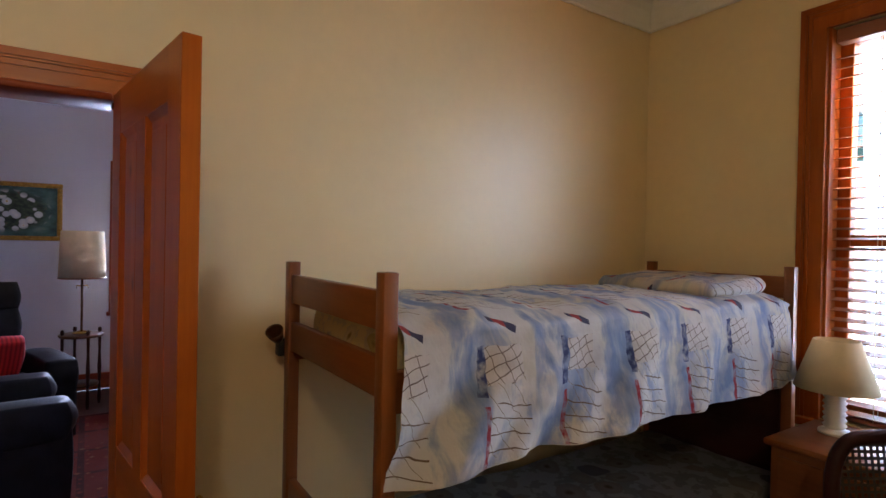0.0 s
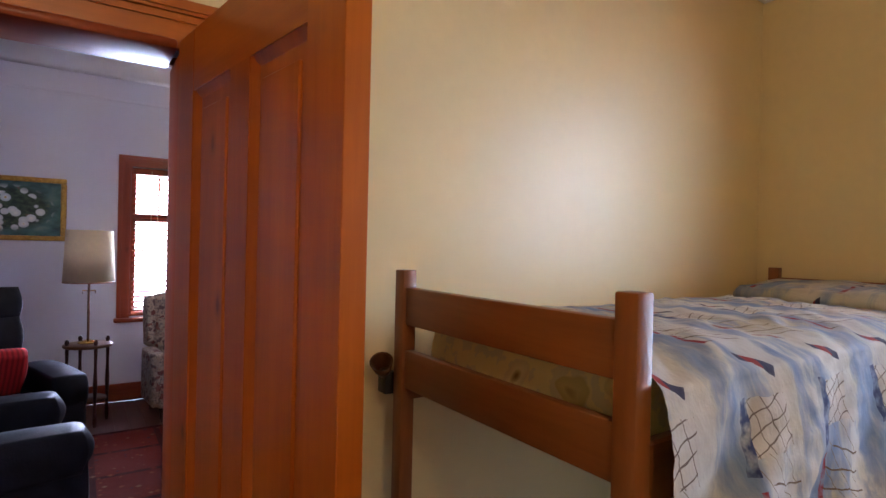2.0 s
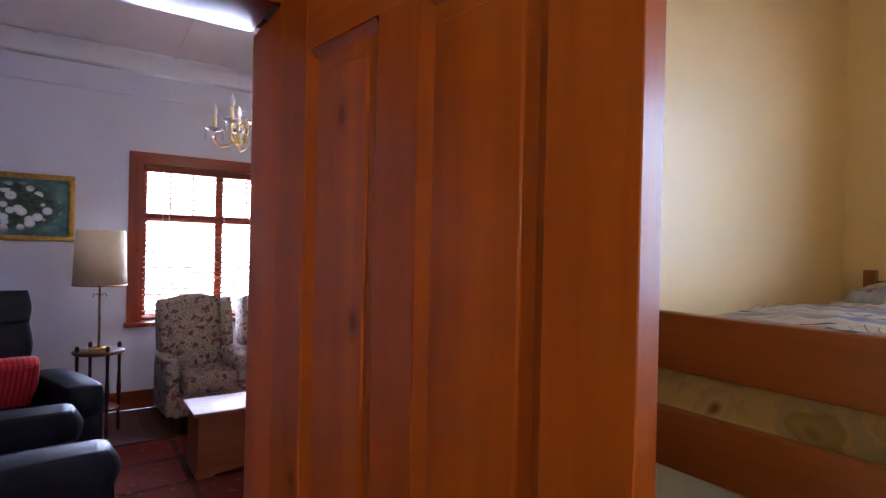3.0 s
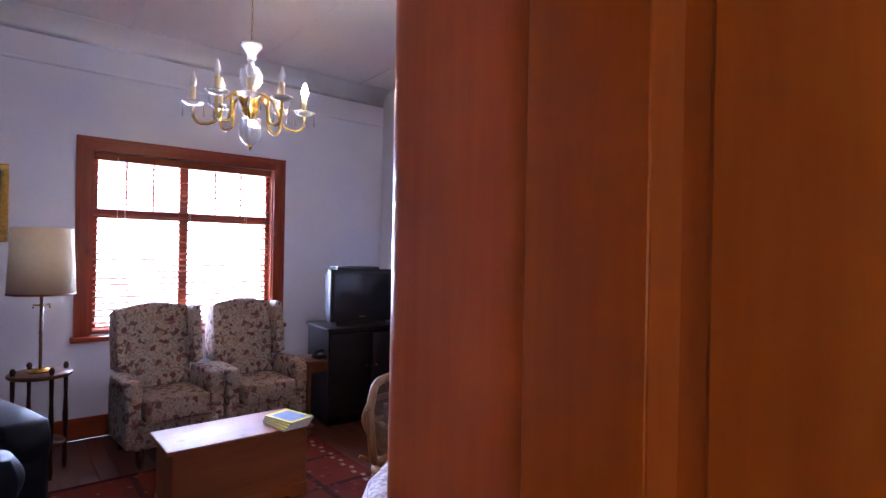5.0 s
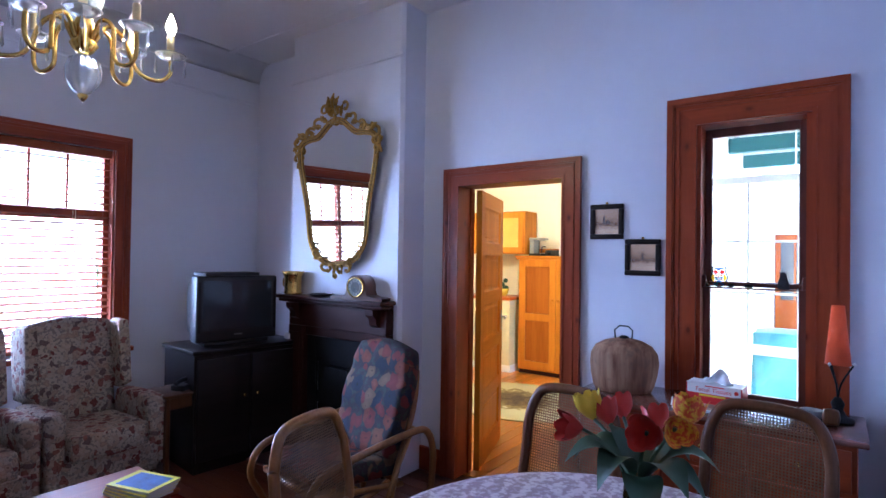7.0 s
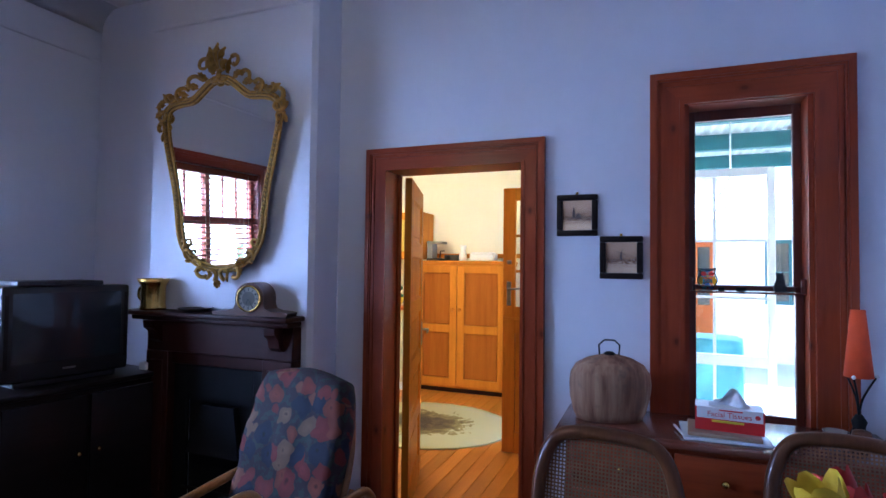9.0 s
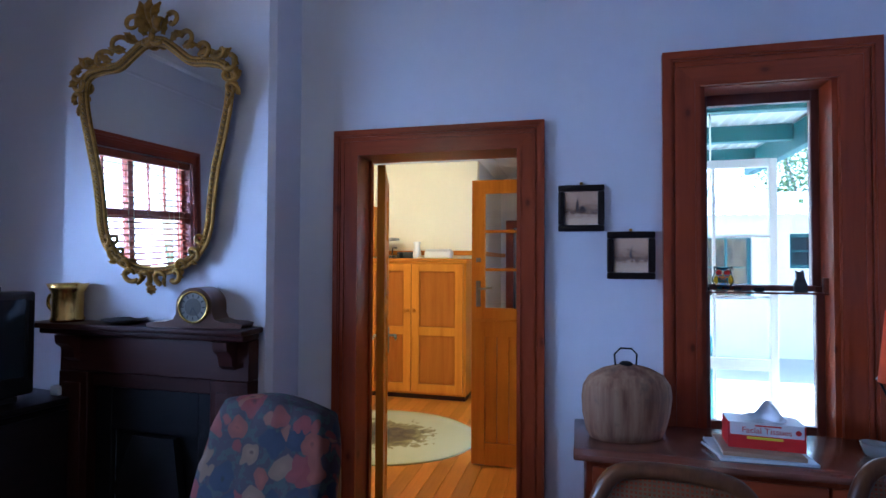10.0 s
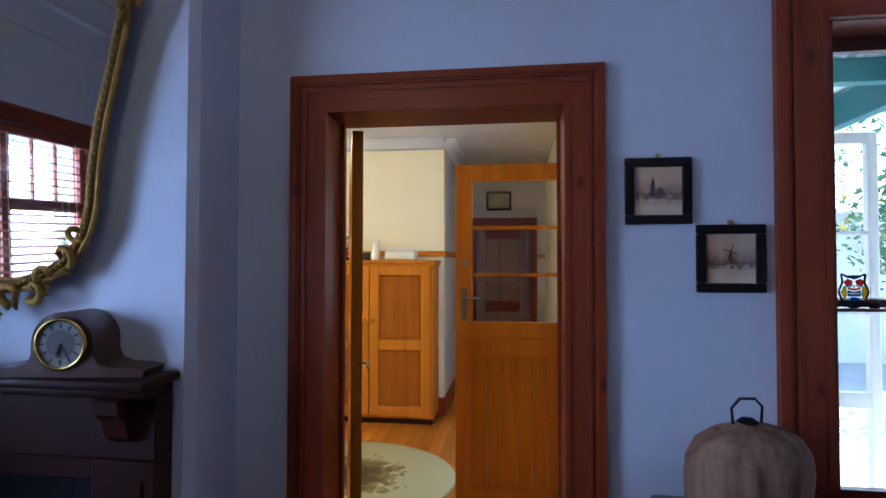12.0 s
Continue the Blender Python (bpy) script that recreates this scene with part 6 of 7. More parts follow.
# faces +x in its own axes; back leans over -x
for s in (-1, 1):
    y = s * 0.27
    part("rocker", tube(bmesh.new(), curve([(-0.46, y, 0.14), (-0.25, y, 0.045), (0.05, y, 0.022), (0.35, y, 0.05), (0.55, y, 0.15)], 6), 0.017, 8), M_RATTAN, rk, smooth=True)
    part("back_post", tube(bmesh.new(), curve([(0.05, y * 0.92, 0.10), (-0.02, y * 0.92, 0.40), (-0.14, y * 0.88, 0.70), (-0.205, y * 0.70, 0.89)], 6), 0.017, 8), M_RATTAN, rk, smooth=True)
    part("arm", tube(bmesh.new(), curve([(-0.20, y * 1.08, 0.10), (-0.24, y * 1.08, 0.42), (-0.20, y * 1.08, 0.575), (-0.08, y * 1.08, 0.60), (0.30, y * 1.08, 0.545), (0.46, y * 1.08, 0.50), (0.515, y * 1.08, 0.38), (0.45, y * 1.08, 0.24), (0.36, y * 1.08, 0.07)], 6), 0.019, 8), M_RATTAN, rk, "bent bamboo arm loop", True)
    part("seat_rail", tube(bmesh.new(), [(-0.06, y * 0.92, 0.33), (0.46, y * 0.92, 0.40)], 0.015, 8), M_RATTAN, rk, smooth=True)
    part("brace", tube(bmesh.new(), [(-0.12, y, 0.62), (0.05, y, 0.30), (0.20, y, 0.08)], 0.011, 6), M_RATTAN, rk, smooth=True)
for x, z in ((-0.17, 0.80), (-0.10, 0.60), (-0.05, 0.34), (0.46, 0.40), (0.2, 0.36)):
    part("crossbar", tube(bmesh.new(), [(x, -0.225, z), (x, 0.225, z)], 0.014, 8), M_RATTAN, rk, smooth=True)
chan = lambda w, p: Vector((-0.014 if p.x > 0.5 and (abs(abs(p.y) - 0.36) < 0.07 or abs(abs(p.z) - 0.4) < 0.07) else 0, -w.y * 0.14 * max(0.0, p.z - 0.35) ** 2 / 0.42, 0))
ckm = pose(-0.035, 0, 0.42, 0, -18, 0)
fc = thing("chair_cushion", pose(2.03, 4.39, 0, 0, 0, 170), "quilted red and blue floral cushion on the rocking chair", "cushion")
part("back_pad", cushion(bmesh.new(), 0.0, 0.12, -0.275, 0.275, 0.0, 0.635, 0.36, m=ckm, n=14, tuft=chan), M_ROCK, fc, smooth=True)
part("seat_pad", cushion(bmesh.new(), -0.03, 0.47, -0.245, 0.245, 0.375, 0.475, 0.24, m=pose(0, 0, 0, 0, -5, 0), n=9), M_ROCK, fc, smooth=True)


# two framed tiles on the wall
def sepia(name, shift):
    m, N, L, b = nodes_of(name, 0.25)
    v = coords(N, L, space="Generated")
    sp = N.new("ShaderNodeSeparateXYZ")
    L.new(v, sp.inputs["Vector"])
    n1 = noise_tex(N, L, coords(N, L, (1, 1, 2.2), "Generated"), 5 + shift, 5, 0.6)
    ad = N.new("ShaderNodeMath")
    ad.operation = "MULTIPLY_ADD"
    ad.inputs[1].default_value = 0.55
    L.new(n1, ad.inputs[0])
    L.new(sp.outputs["Z"], ad.inputs[2])
    L.new(ramp(N, L, ad.outputs[0], [(0.42, (0.62, 0.45, 0.31)), (0.58, (0.46, 0.30, 0.20)), (0.66, (0.12, 0.062, 0.036)), (0.76, (0.32, 0.185, 0.115)), (1.0, (0.52, 0.34, 0.22))]), b.inputs["Base Color"])
    return m


for y, z, k in ((3.3705, 1.7295, 0), (3.1685, 1.5275, 3)):
    f = framed("framed_picture", pose(2.928, y, z, 0, 0, -90), 0.193, 0.20, 0.028, 0.018, M_EBONY, sepia("sepia_tile", k), "small black-framed sepia tile picture on the wall", "picture", "two small framed tiles", True)
    part("hanger", new_box(-0.006, 0.006, -0.006, -0.002, 0.10, 0.112), M_BRASS, f)
    bm = bmesh.new()
    if k:
        prism(bm, [(-0.006, -0.012), (0.006, -0.012), (0.003, 0.02), (-0.003, 0.02)], -0.0086, -0.0080, "y")
        for a in (20, 110, 200, 290):
            box(bm, -0.0015, 0.0015, -0.0092, -0.0086, 0, 0.022, m=Matrix.Translation((0, 0, 0.02)) @ pose(0, 0, 0, 0, a, 0))
    else:
        prism(bm, [(-0.022, -0.014), (-0.008, -0.014), (-0.008, 0.012), (-0.015, 0.045), (-0.022, 0.012)], -0.0086, -0.0080, "y")
        prism(bm, [(-0.006, -0.014), (0.02, -0.014), (0.02, 0.0), (0.006, 0.012), (-0.006, 0.0)], -0.0086, -0.0080, "y")
    part("painted_mill" if k else "painted_church", bm, plain("dark_sepia", (0.06, 0.035, 0.03), 0.3), f)

# dark framed piece on the wall beside the bedroom door
df = thing("wall_mirror", pose(1.49, 2.071, 0), "dark carved wooden wall frame with an arched top", "mirror")
arch = [(-0.25, 1.31), (0.25, 1.31), (0.25, 1.92)] + [(0.25 * math.cos(a), 1.92 + 0.2 * math.sin(a)) for a in (i * math.pi / 12 for i in range(1, 12))] + [(-0.25, 1.92)]
bm = bmesh.new()
prism(bm, arch, 0, 0.045, "y")
part("backboard", bm, M_EBONY, df)
part("moulding", tube(bmesh.new(), [(u, 0.055, v) for u, v in arch], 0.028, 8, True), M_EBONY, df, smooth=True)

# ---- sideboard and what stands on it ----
sb = thing("sideboard", pose(0, 0, 0), "red-brown wooden sideboard below the sash window", "sideboard")
M_SBTOP = wood("sideboard_top", (0.22, 0.075, 0.045), (0.12, 0.034, 0.02), "Y", 0.24, knots=False, coat=0.8)
part("top", new_box(2.475, 2.925, 2.20, 3.40, 0.808, 0.832, 0.008, 2), M_SBTOP, sb)
part("body", new_box(2.515, 2.92, 2.235, 3.36, 0.12, 0.808, 0.004), M_RED, sb)
for a, b2 in ((2.255, 2.605), (2.615, 2.955), (2.965, 3.335)):
    d = part("drawer", new_box(2.500, 2.514, a, b2, 0.62, 0.785, 0.005, 2), M_RED_Y, sb)
    part("knob", lathe(bmesh.new(), [(0.006, 0), (0.015, 0.014), (0.010, 0.024), (0.001, 0.026)], 12, pose(2.50, (a + b2) / 2, 0.70, 0, -90, 0)), M_BRASS, d, smooth=True)
    bm = new_box(2.502, 2.514, a, b2, 0.15, 0.60, 0.004)
    box(bm, 2.494, 2.502, a + 0.06, b2 - 0.06, 0.21, 0.54, 0.004)
    d = part("door", bm, M_RED, sb)
for x in (2.54, 2.89):
    for y in (2.262, 3.33):
        part("leg", new_box(x - 0.022, x + 0.022, y - 0.022, y + 0.022, 0, 0.12, 0.004), M_RED, sb)



def bell_mat():
    """Weathered riveted sheet: rusty upright streaks on a pale brown skin."""
    m, N, L, b = nodes_of("weathered_brown_sheet", 0.75)
    streak = noise_tex(N, L, coords(N, L, (1, 1, 0.06)), 24, 3, 0.6)
    blot = noise_tex(N, L, coords(N, L), 16, 4)
    col = ramp(N, L, streak, [(0.34, (0.14, 0.058, 0.030)), (0.50, (0.28, 0.145, 0.080)), (0.66, (0.38, 0.225, 0.130))])
    L.new(mix(N, L, ramp(N, L, blot, [(0.55, (0, 0, 0)), (0.70, (0.6, 0.6, 0.6))]), col, (0.15, 0.10, 0.07)), b.inputs["Base Color"])
    bump(N, L, b, blot, 0.4, 0.006)
    return m


M_BELL = bell_mat()
bl = thing("cowbell", pose(2.725, 3.205, 0.8325, 0, 0, 18), "large weathered ribbed cowbell with a wire handle on the sideboard", "bell")
ribs = lambda u, z: 1 + 0.012 * math.cos(u * 2 * math.pi * 14) + 0.012 * math.sin(z * 21 + u * 6)
body = lathe(bmesh.new(), [(0.138, 0.0), (0.152, 0.03), (0.167, 0.09), (0.172, 0.15), (0.166, 0.195), (0.142, 0.232), (0.095, 0.258), (0.05, 0.270), (0.02, 0.275)], 84, fn=ribs)
for v in body.verts:
    v.co.x *= 0.60
part("body", body, M_BELL, bl, smooth=True)
part("collar", lathe(bmesh.new(), [(0.022, 0.266), (0.026, 0.276), (0.016, 0.284), (0.004, 0.286)], 14), M_IRON, bl, smooth=True)
part("handle", tube(bmesh.new(), [(0, -0.040, 0.268), (0, -0.043, 0.312), (0, -0.022, 0.333), (0, 0.022, 0.335), (0, 0.046, 0.312), (0, 0.042, 0.268)], 0.0038, 6), M_IRON, bl, "rusty wire handle", True)

M_SHEET = plain("pale_blue_paper", (0.62, 0.68, 0.74), 0.45, var=0.08)
M_CARD = plain("brown_cardboard", (0.36, 0.24, 0.16), 0.75)
zb = 0.8325
for k, (w, d, h, mt, lb, rz) in enumerate(((0.30, 0.23, 0.010, M_SHEET, "pale blue folder lying on the sideboard", 2), (0.25, 0.20, 0.014, M_CARD, "brown card book under the tissue box", -3))):
    bk = thing("folder" if k == 0 else "book", pose(2.655, 2.775, zb, 0, 0, 90 + rz), lb, "stationery")
    part("cover", new_box(-w / 2, w / 2, -d / 2, d / 2, 0, h, 0.002), mt, bk)
    if k:
        part("page_block", new_box(-w / 2 + 0.006, w / 2 + 0.002, -d / 2 + 0.004, d / 2 - 0.004, 0.003, h - 0.003), M_PAPER, bk)
    zb += h + 0.0005
pen = thing("pen", pose(2.60, 2.935, 0.8435, 0, 0, 12), "pale pen beside the folder", "pen")
part("barrel", tube(bmesh.new(), [(-0.07, 0, 0.005), (0.07, 0, 0.005)], 0.0045, 8), M_WHITE, pen, smooth=True)

ts = thing("tissue_box", pose(2.665, 2.755, zb, 0, 0, 86), "red and white box of facial tissues on the book", "box")
M_BOXRED = plain("red_print_card", (0.55, 0.020, 0.022), 0.4, var=0.06)
M_BOXWHITE = plain("white_print_card", (0.72, 0.70, 0.70), 0.45, var=0.04)
part("carton", new_box(-0.118, 0.118, -0.058, 0.058, 0, 0.088, 0.001), M_BOXRED, ts)
for s in (-1, 1):
    part("label_panel", new_box(-0.112, 0.112, s * 0.0585 - 0.0006, s * 0.0585 + 0.0006, 0.046, 0.088), M_BOXWHITE, ts, "white upper panel")
part("top_panel", new_box(-0.1175, 0.1175, -0.0575, 0.0575, 0.088, 0.0888), M_BOXWHITE, ts, "white top")
part("stripe", new_box(-0.05, 0.06, 0.0583, 0.0597, 0.034, 0.042), M_YELC, ts, "yellow stripe")


def crumple(u, v):
    a = (u - 0.5) * 0.15
    return (a * (1 - 0.45 * v), (0.03 * math.sin(u * 9) * (1 - v) + 0.02 * math.sin(v * 5 + u * 3)) * 0.7, 0.088 + 0.062 * v * (0.75 + 0.35 * math.sin(u * 5.2)))


part("tissue", surface(bmesh.new(), crumple, 16, 10), plain("white_tissue", (0.80, 0.82, 0.86), 0.9, var=0.03), ts, "white tissue standing up", True)


def text_on(body, size, m, mat, parent, name="lettering"):
    cu_ = bpy.data.curves.new("lettering", "FONT")
    cu_.body, cu_.size, cu_.extrude, cu_.align_x = body, size, 0.0004, "CENTER"
    ob = new(name, cu_)
    me = bpy.data.meshes.new_from_object(ob)
    bpy.data.objects.remove(ob)
    me.materials.append(mat)
    ob = new(name, me)
    ob.parent, ob.matrix_basis = parent, m
    return ob


text_on("Facial Tissues", 0.028, pose(0.0, 0.0600, 0.055, 90, 0, 180), M_BOXRED, ts)
part("logo_bar", new_box(-0.045, 0.035, 0.0583, 0.0597, 0.078, 0.083), M_BOXRED, ts, "small red printed bar")
part("logo_spot", lathe(bmesh.new(), [(0.009, 0), (0.009, 0.001), (0.001, 0.001)], 16, pose(-0.095, 0.0592, 0.066, -90, 0, 0)), M_BOXRED, ts, "red printed spot")

ol_ = thing("table_lamp", pose(2.78, 2.30, 0.8325), "small lamp with orange-red cone shade on the sideboard", "lamp")
M_ORANGE = plain("orange_red_paper_shade", (0.85, 0.095, 0.015), 0.7, var=0.12, scale=18)
part("base", lathe(bmesh.new(), [(0.06, 0), (0.062, 0.008), (0.035, 0.02), (0.02, 0.05), (0.026, 0.075), (0.012, 0.10)], 18), M_IRON, ol_, smooth=True)
for k in range(3):
    a = k * 2.094 + 0.5
    part("arm", tube(bmesh.new(), curve([(0, 0, 0.09), (0.012 * math.cos(a), 0.012 * math.sin(a), 0.16), (0.055 * math.cos(a), 0.055 * math.sin(a), 0.245)], 5), 0.004, 6), M_IRON, ol_, smooth=True)
    part("arm_ball", lathe(bmesh.new(), [(0.002, -0.008), (0.008, 0), (0.002, 0.008)], 10, pose(0.057 * math.cos(a), 0.057 * math.sin(a), 0.247)), M_WHITE, ol_, "pale end ball", True)
part("shade", lathe(bmesh.new(), [(0.048, 0.242), (0.024, 0.497), (0.022, 0.497), (0.046, 0.244)], 24, ring=True), M_ORANGE, ol_, "orange-red cone shade", True)
gb = thing("glass_bowl", pose(2.72, 2.39, 0.8325), "small clear glass bowl beside the lamp", "bowl")
part("bowl", lathe(bmesh.new(), [(0.025, 0), (0.032, 0.004), (0.044, 0.045), (0.041, 0.045), (0.029, 0.008), (0.003, 0.006)], 24), M_CRYSTAL, gb, smooth=True)
fg = thing("figurine", pose(2.672, 2.325, 0.8325), "small dark ornament crouching by the lamp foot", "ornament")
part("figure", cushion(bmesh.new(), -0.02, 0.03, -0.035, 0.03, 0, 0.07, 0.6, n=5), M_CANEFRAME, fg, smooth=True)

# figures on the sash rail
own = thing("owl_suncatcher", pose(2.992, 2.800, 1.3805) @ Matrix.Diagonal((1, 1.25, 1.08, 1)), "stained-glass owl in red, yellow and blue on the sash rail", "ornament")


def stained(name, col):
    m, N, L, b = nodes_of(name, 0.2)
    b.inputs["Base Color"].default_value = (*col, 1)
    b.inputs["Transmission Weight"].default_value = 0.95
    b.inputs["Roughness"].default_value, b.inputs["IOR"].default_value = 0.5, 1.05
    return m


SR, SY, SB, ST = stained("red_glass", (0.30, 0.003, 0.002)), stained("yellow_glass", (0.32, 0.17, 0.001)), stained("blue_glass", (0.002, 0.018, 0.16)), stained("teal_glass", (0.001, 0.060, 0.11))
part("lead_rim", tube(bmesh.new(), curve([(0, y, z) for y, z in ((-0.026, 0.094), (-0.012, 0.086), (0.012, 0.086), (0.026, 0.094), (0.024, 0.072), (0.032, 0.045), (0.022, 0.018), (0.010, 0.004), (-0.010, 0.004), (-0.022, 0.018), (-0.032, 0.045), (-0.024, 0.072))], 4, True), 0.0026, 6, True), M_BLACK, own, smooth=True)
SO = stained("orange_glass", (0.32, 0.035, 0.001))
for mt, shapes in ((SB, [[(-0.024, 0.091), (0.0, 0.079), (0.024, 0.091), (0.011, 0.0845), (-0.011, 0.0845)], [(-0.010, 0.024), (0.010, 0.024), (0.006, 0.031), (-0.006, 0.031)], [(-0.017, 0.010), (-0.003, 0.010), (-0.004, 0.016), (-0.018, 0.017)]]),
                   (SR, [[(-0.023, 0.073), (-0.014, 0.082), (-0.003, 0.076), (-0.005, 0.064), (-0.018, 0.062)], [(0.023, 0.073), (0.014, 0.082), (0.003, 0.076), (0.005, 0.064), (0.018, 0.062)], [(-0.010, 0.041), (0.010, 0.041), (0.013, 0.049), (0.0, 0.045), (-0.013, 0.049)]]),
                   (SY, [[(-0.030, 0.044), (-0.023, 0.062), (-0.017, 0.058), (-0.016, 0.036), (-0.021, 0.022)], [(0.030, 0.044), (0.023, 0.062), (0.017, 0.058), (0.016, 0.036), (0.021, 0.022)], [(-0.004, 0.064), (0.004, 0.064), (0.0, 0.055)]]),
                   (SO, [[(-0.014, 0.052), (0.0, 0.048), (0.014, 0.052), (0.013, 0.060), (0.004, 0.055), (-0.004, 0.055), (-0.013, 0.060)], [(-0.012, 0.033), (0.012, 0.033), (0.011, 0.039), (-0.011, 0.039)]]),
                   (ST, [[(-0.022, 0.0615), (-0.0165, 0.0585), (-0.0045, 0.0605), (-0.0055, 0.0635), (-0.019, 0.0615)], [(0.022, 0.0615), (0.0165, 0.0585), (0.0045, 0.0605), (0.0055, 0.0635), (0.019, 0.0615)], [(-0.015, 0.040), (0.015, 0.040), (0.014, 0.0325), (-0.014, 0.0325)], [(-0.014, 0.050), (0.0, 0.0455), (0.014, 0.050), (0.015, 0.041), (-0.015, 0.041)], [(0.003, 0.010), (0.017, 0.010), (0.018, 0.017), (0.004, 0.016)], [(-0.012, 0.018), (0.012, 0.018), (0.010, 0.0225), (-0.010, 0.0225)]])):
    for sh in shapes:
        bm = bmesh.new()
        prism(bm, sh, -0.0045, -0.0021, "x")
        part("glass_piece", bm, mt, own, smooth=False)

cat = thing("cat_figure", pose(2.992, 2.515, 1.3805), "small black and white cat figure sitting on the sash rail", "ornament")
bm = bmesh.new()
prism(bm, [(-0.024, 0.0), (0.022, 0.0), (0.026, 0.015), (0.024, 0.035), (0.016, 0.056), (0.016, 0.072), (0.019, 0.088), (0.010, 0.082), (0.0, 0.083), (-0.008, 0.090), (-0.012, 0.072), (-0.013, 0.058), (-0.022, 0.032)], -0.007, 0.007, "x")
part("body", bm, plain("black_and_white_paint", (0.045, 0.045, 0.05), 0.4, var=0.9, scale=30), cat)
for y, ln in ((2.745, 0.03), (2.665, 0.045), (2.868, 0.035)):
    ft = thing("small_animal_figure", pose(2.992, y, 1.3805), "tiny dark animal figure on the sash rail", "ornament")
    part("figure", cushion(bmesh.new(), -0.007, 0.007, -ln / 2, ln / 2, 0, 0.018, 0.5, n=3), M_IRON, ft, smooth=True)

# ---- kitchen ----
structure("wall_kitchen_east", new_box(6.63, 6.75, 4.51, 7.2, 0, 2.9), M_KITCHEN, "warm white kitchen wall behind the cupboard")
structure("wall_kitchen_north", new_box(3.12, 6.63, 7.2, 7.35, 0, 2.9), M_KITCHEN, "warm white kitchen wall")
structure("wall_kitchen_south", wall_boxes("x", 3.12, 8.75, 3.20, 3.40, 0, 2.9, [(4.60, 5.45, 0, 2.1)]), M_KITCHEN, "warm white wall with the outer doorway")
structure("wall_passage_north", new_box(6.75, 8.6, 4.51, 4.70, 0, 2.9), M_LIVING, "cool white wall of the passage")
structure("wall_passage_end", wall_boxes("y", 3.40, 4.51, 8.6, 8.75, 0, 2.9, [(3.62, 4.32, 0, 2.02)]), M_LIVING, "cool white end wall with a doorway")
structure("wall_passage_back", new_box(9.6, 9.7, 3.3, 4.7, 0, 2.9), M_LIVING, "pale wall beyond the passage door")
# two unseen side walls, added so outside light does not brighten the passage
structure("wall_passage_side_south", new_box(8.75, 9.6, 3.2, 3.3, 0, 2.9), M_LIVING, "unseen pale wall added to shut out light beyond the passage door")
structure("wall_passage_side_north", new_box(8.75, 9.6, 4.6, 4.7, 0, 2.9), M_LIVING, "unseen pale wall added to shut out light beyond the passage door")
structure("floor_passage", new_box(8.9, 9.7, 3.2, 4.7, -0.1, -0.006), M_FLOOR, "honey pine floor beyond the passage door")
architrave("trim_passage_door", "y", 8.6, -1, 3.62, 4.32, 2.02, 0.11, (M_RED, M_RED_Y))
pdoor = panel_door("door_passage", pose(8.70, 4.30, 0, 0, 0, -84), 0.66, 1.98, 0.038, plain("pinkish_door_paint", (0.40, 0.24, 0.17), 0.5), M_RED_Y, [(0.2, 0.85), (1.0, 1.85)], "pinkish panelled door standing ajar", mid=0.08, stile=0.09)
framed("framed_picture", pose(8.598, 4.02, 2.36, 0, 0, -90), 0.34, 0.26, 0.03, 0.02, M_EBONY, plain("pale_print", (0.45, 0.45, 0.38), 0.5, var=0.3), "dark-framed pale print above the passage door", "picture")
bm = bmesh.new()
cove(bm, "y", 4.51, 7.2, 6.629, 2.779, 0.11, -1)
cove(bm, "x", 6.63, 8.6, 4.509, 2.779, 0.11, -1)
cove(bm, "x", 3.12, 6.63, 7.199, 2.779, 0.11, -1)
structure("cornice_kitchen", bm, M_CEIL, "white coved kitchen cornice", True)
bm = new_box(6.612, 6.629, 4.51, 7.2, 1.58, 1.635, 0.004)
box(bm, 6.612, 8.6, 4.492, 4.5085, 1.58, 1.635, 0.004)
box(bm, 8.582, 8.599, 3.40, 3.50, 1.58, 1.635, 0.004)
box(bm, 8.582, 8.599, 4.44, 4.492, 1.58, 1.635, 0.004)
structure("trim_dado_rail", bm, M_HONEY_Y, "honey pine dado rail round the kitchen")

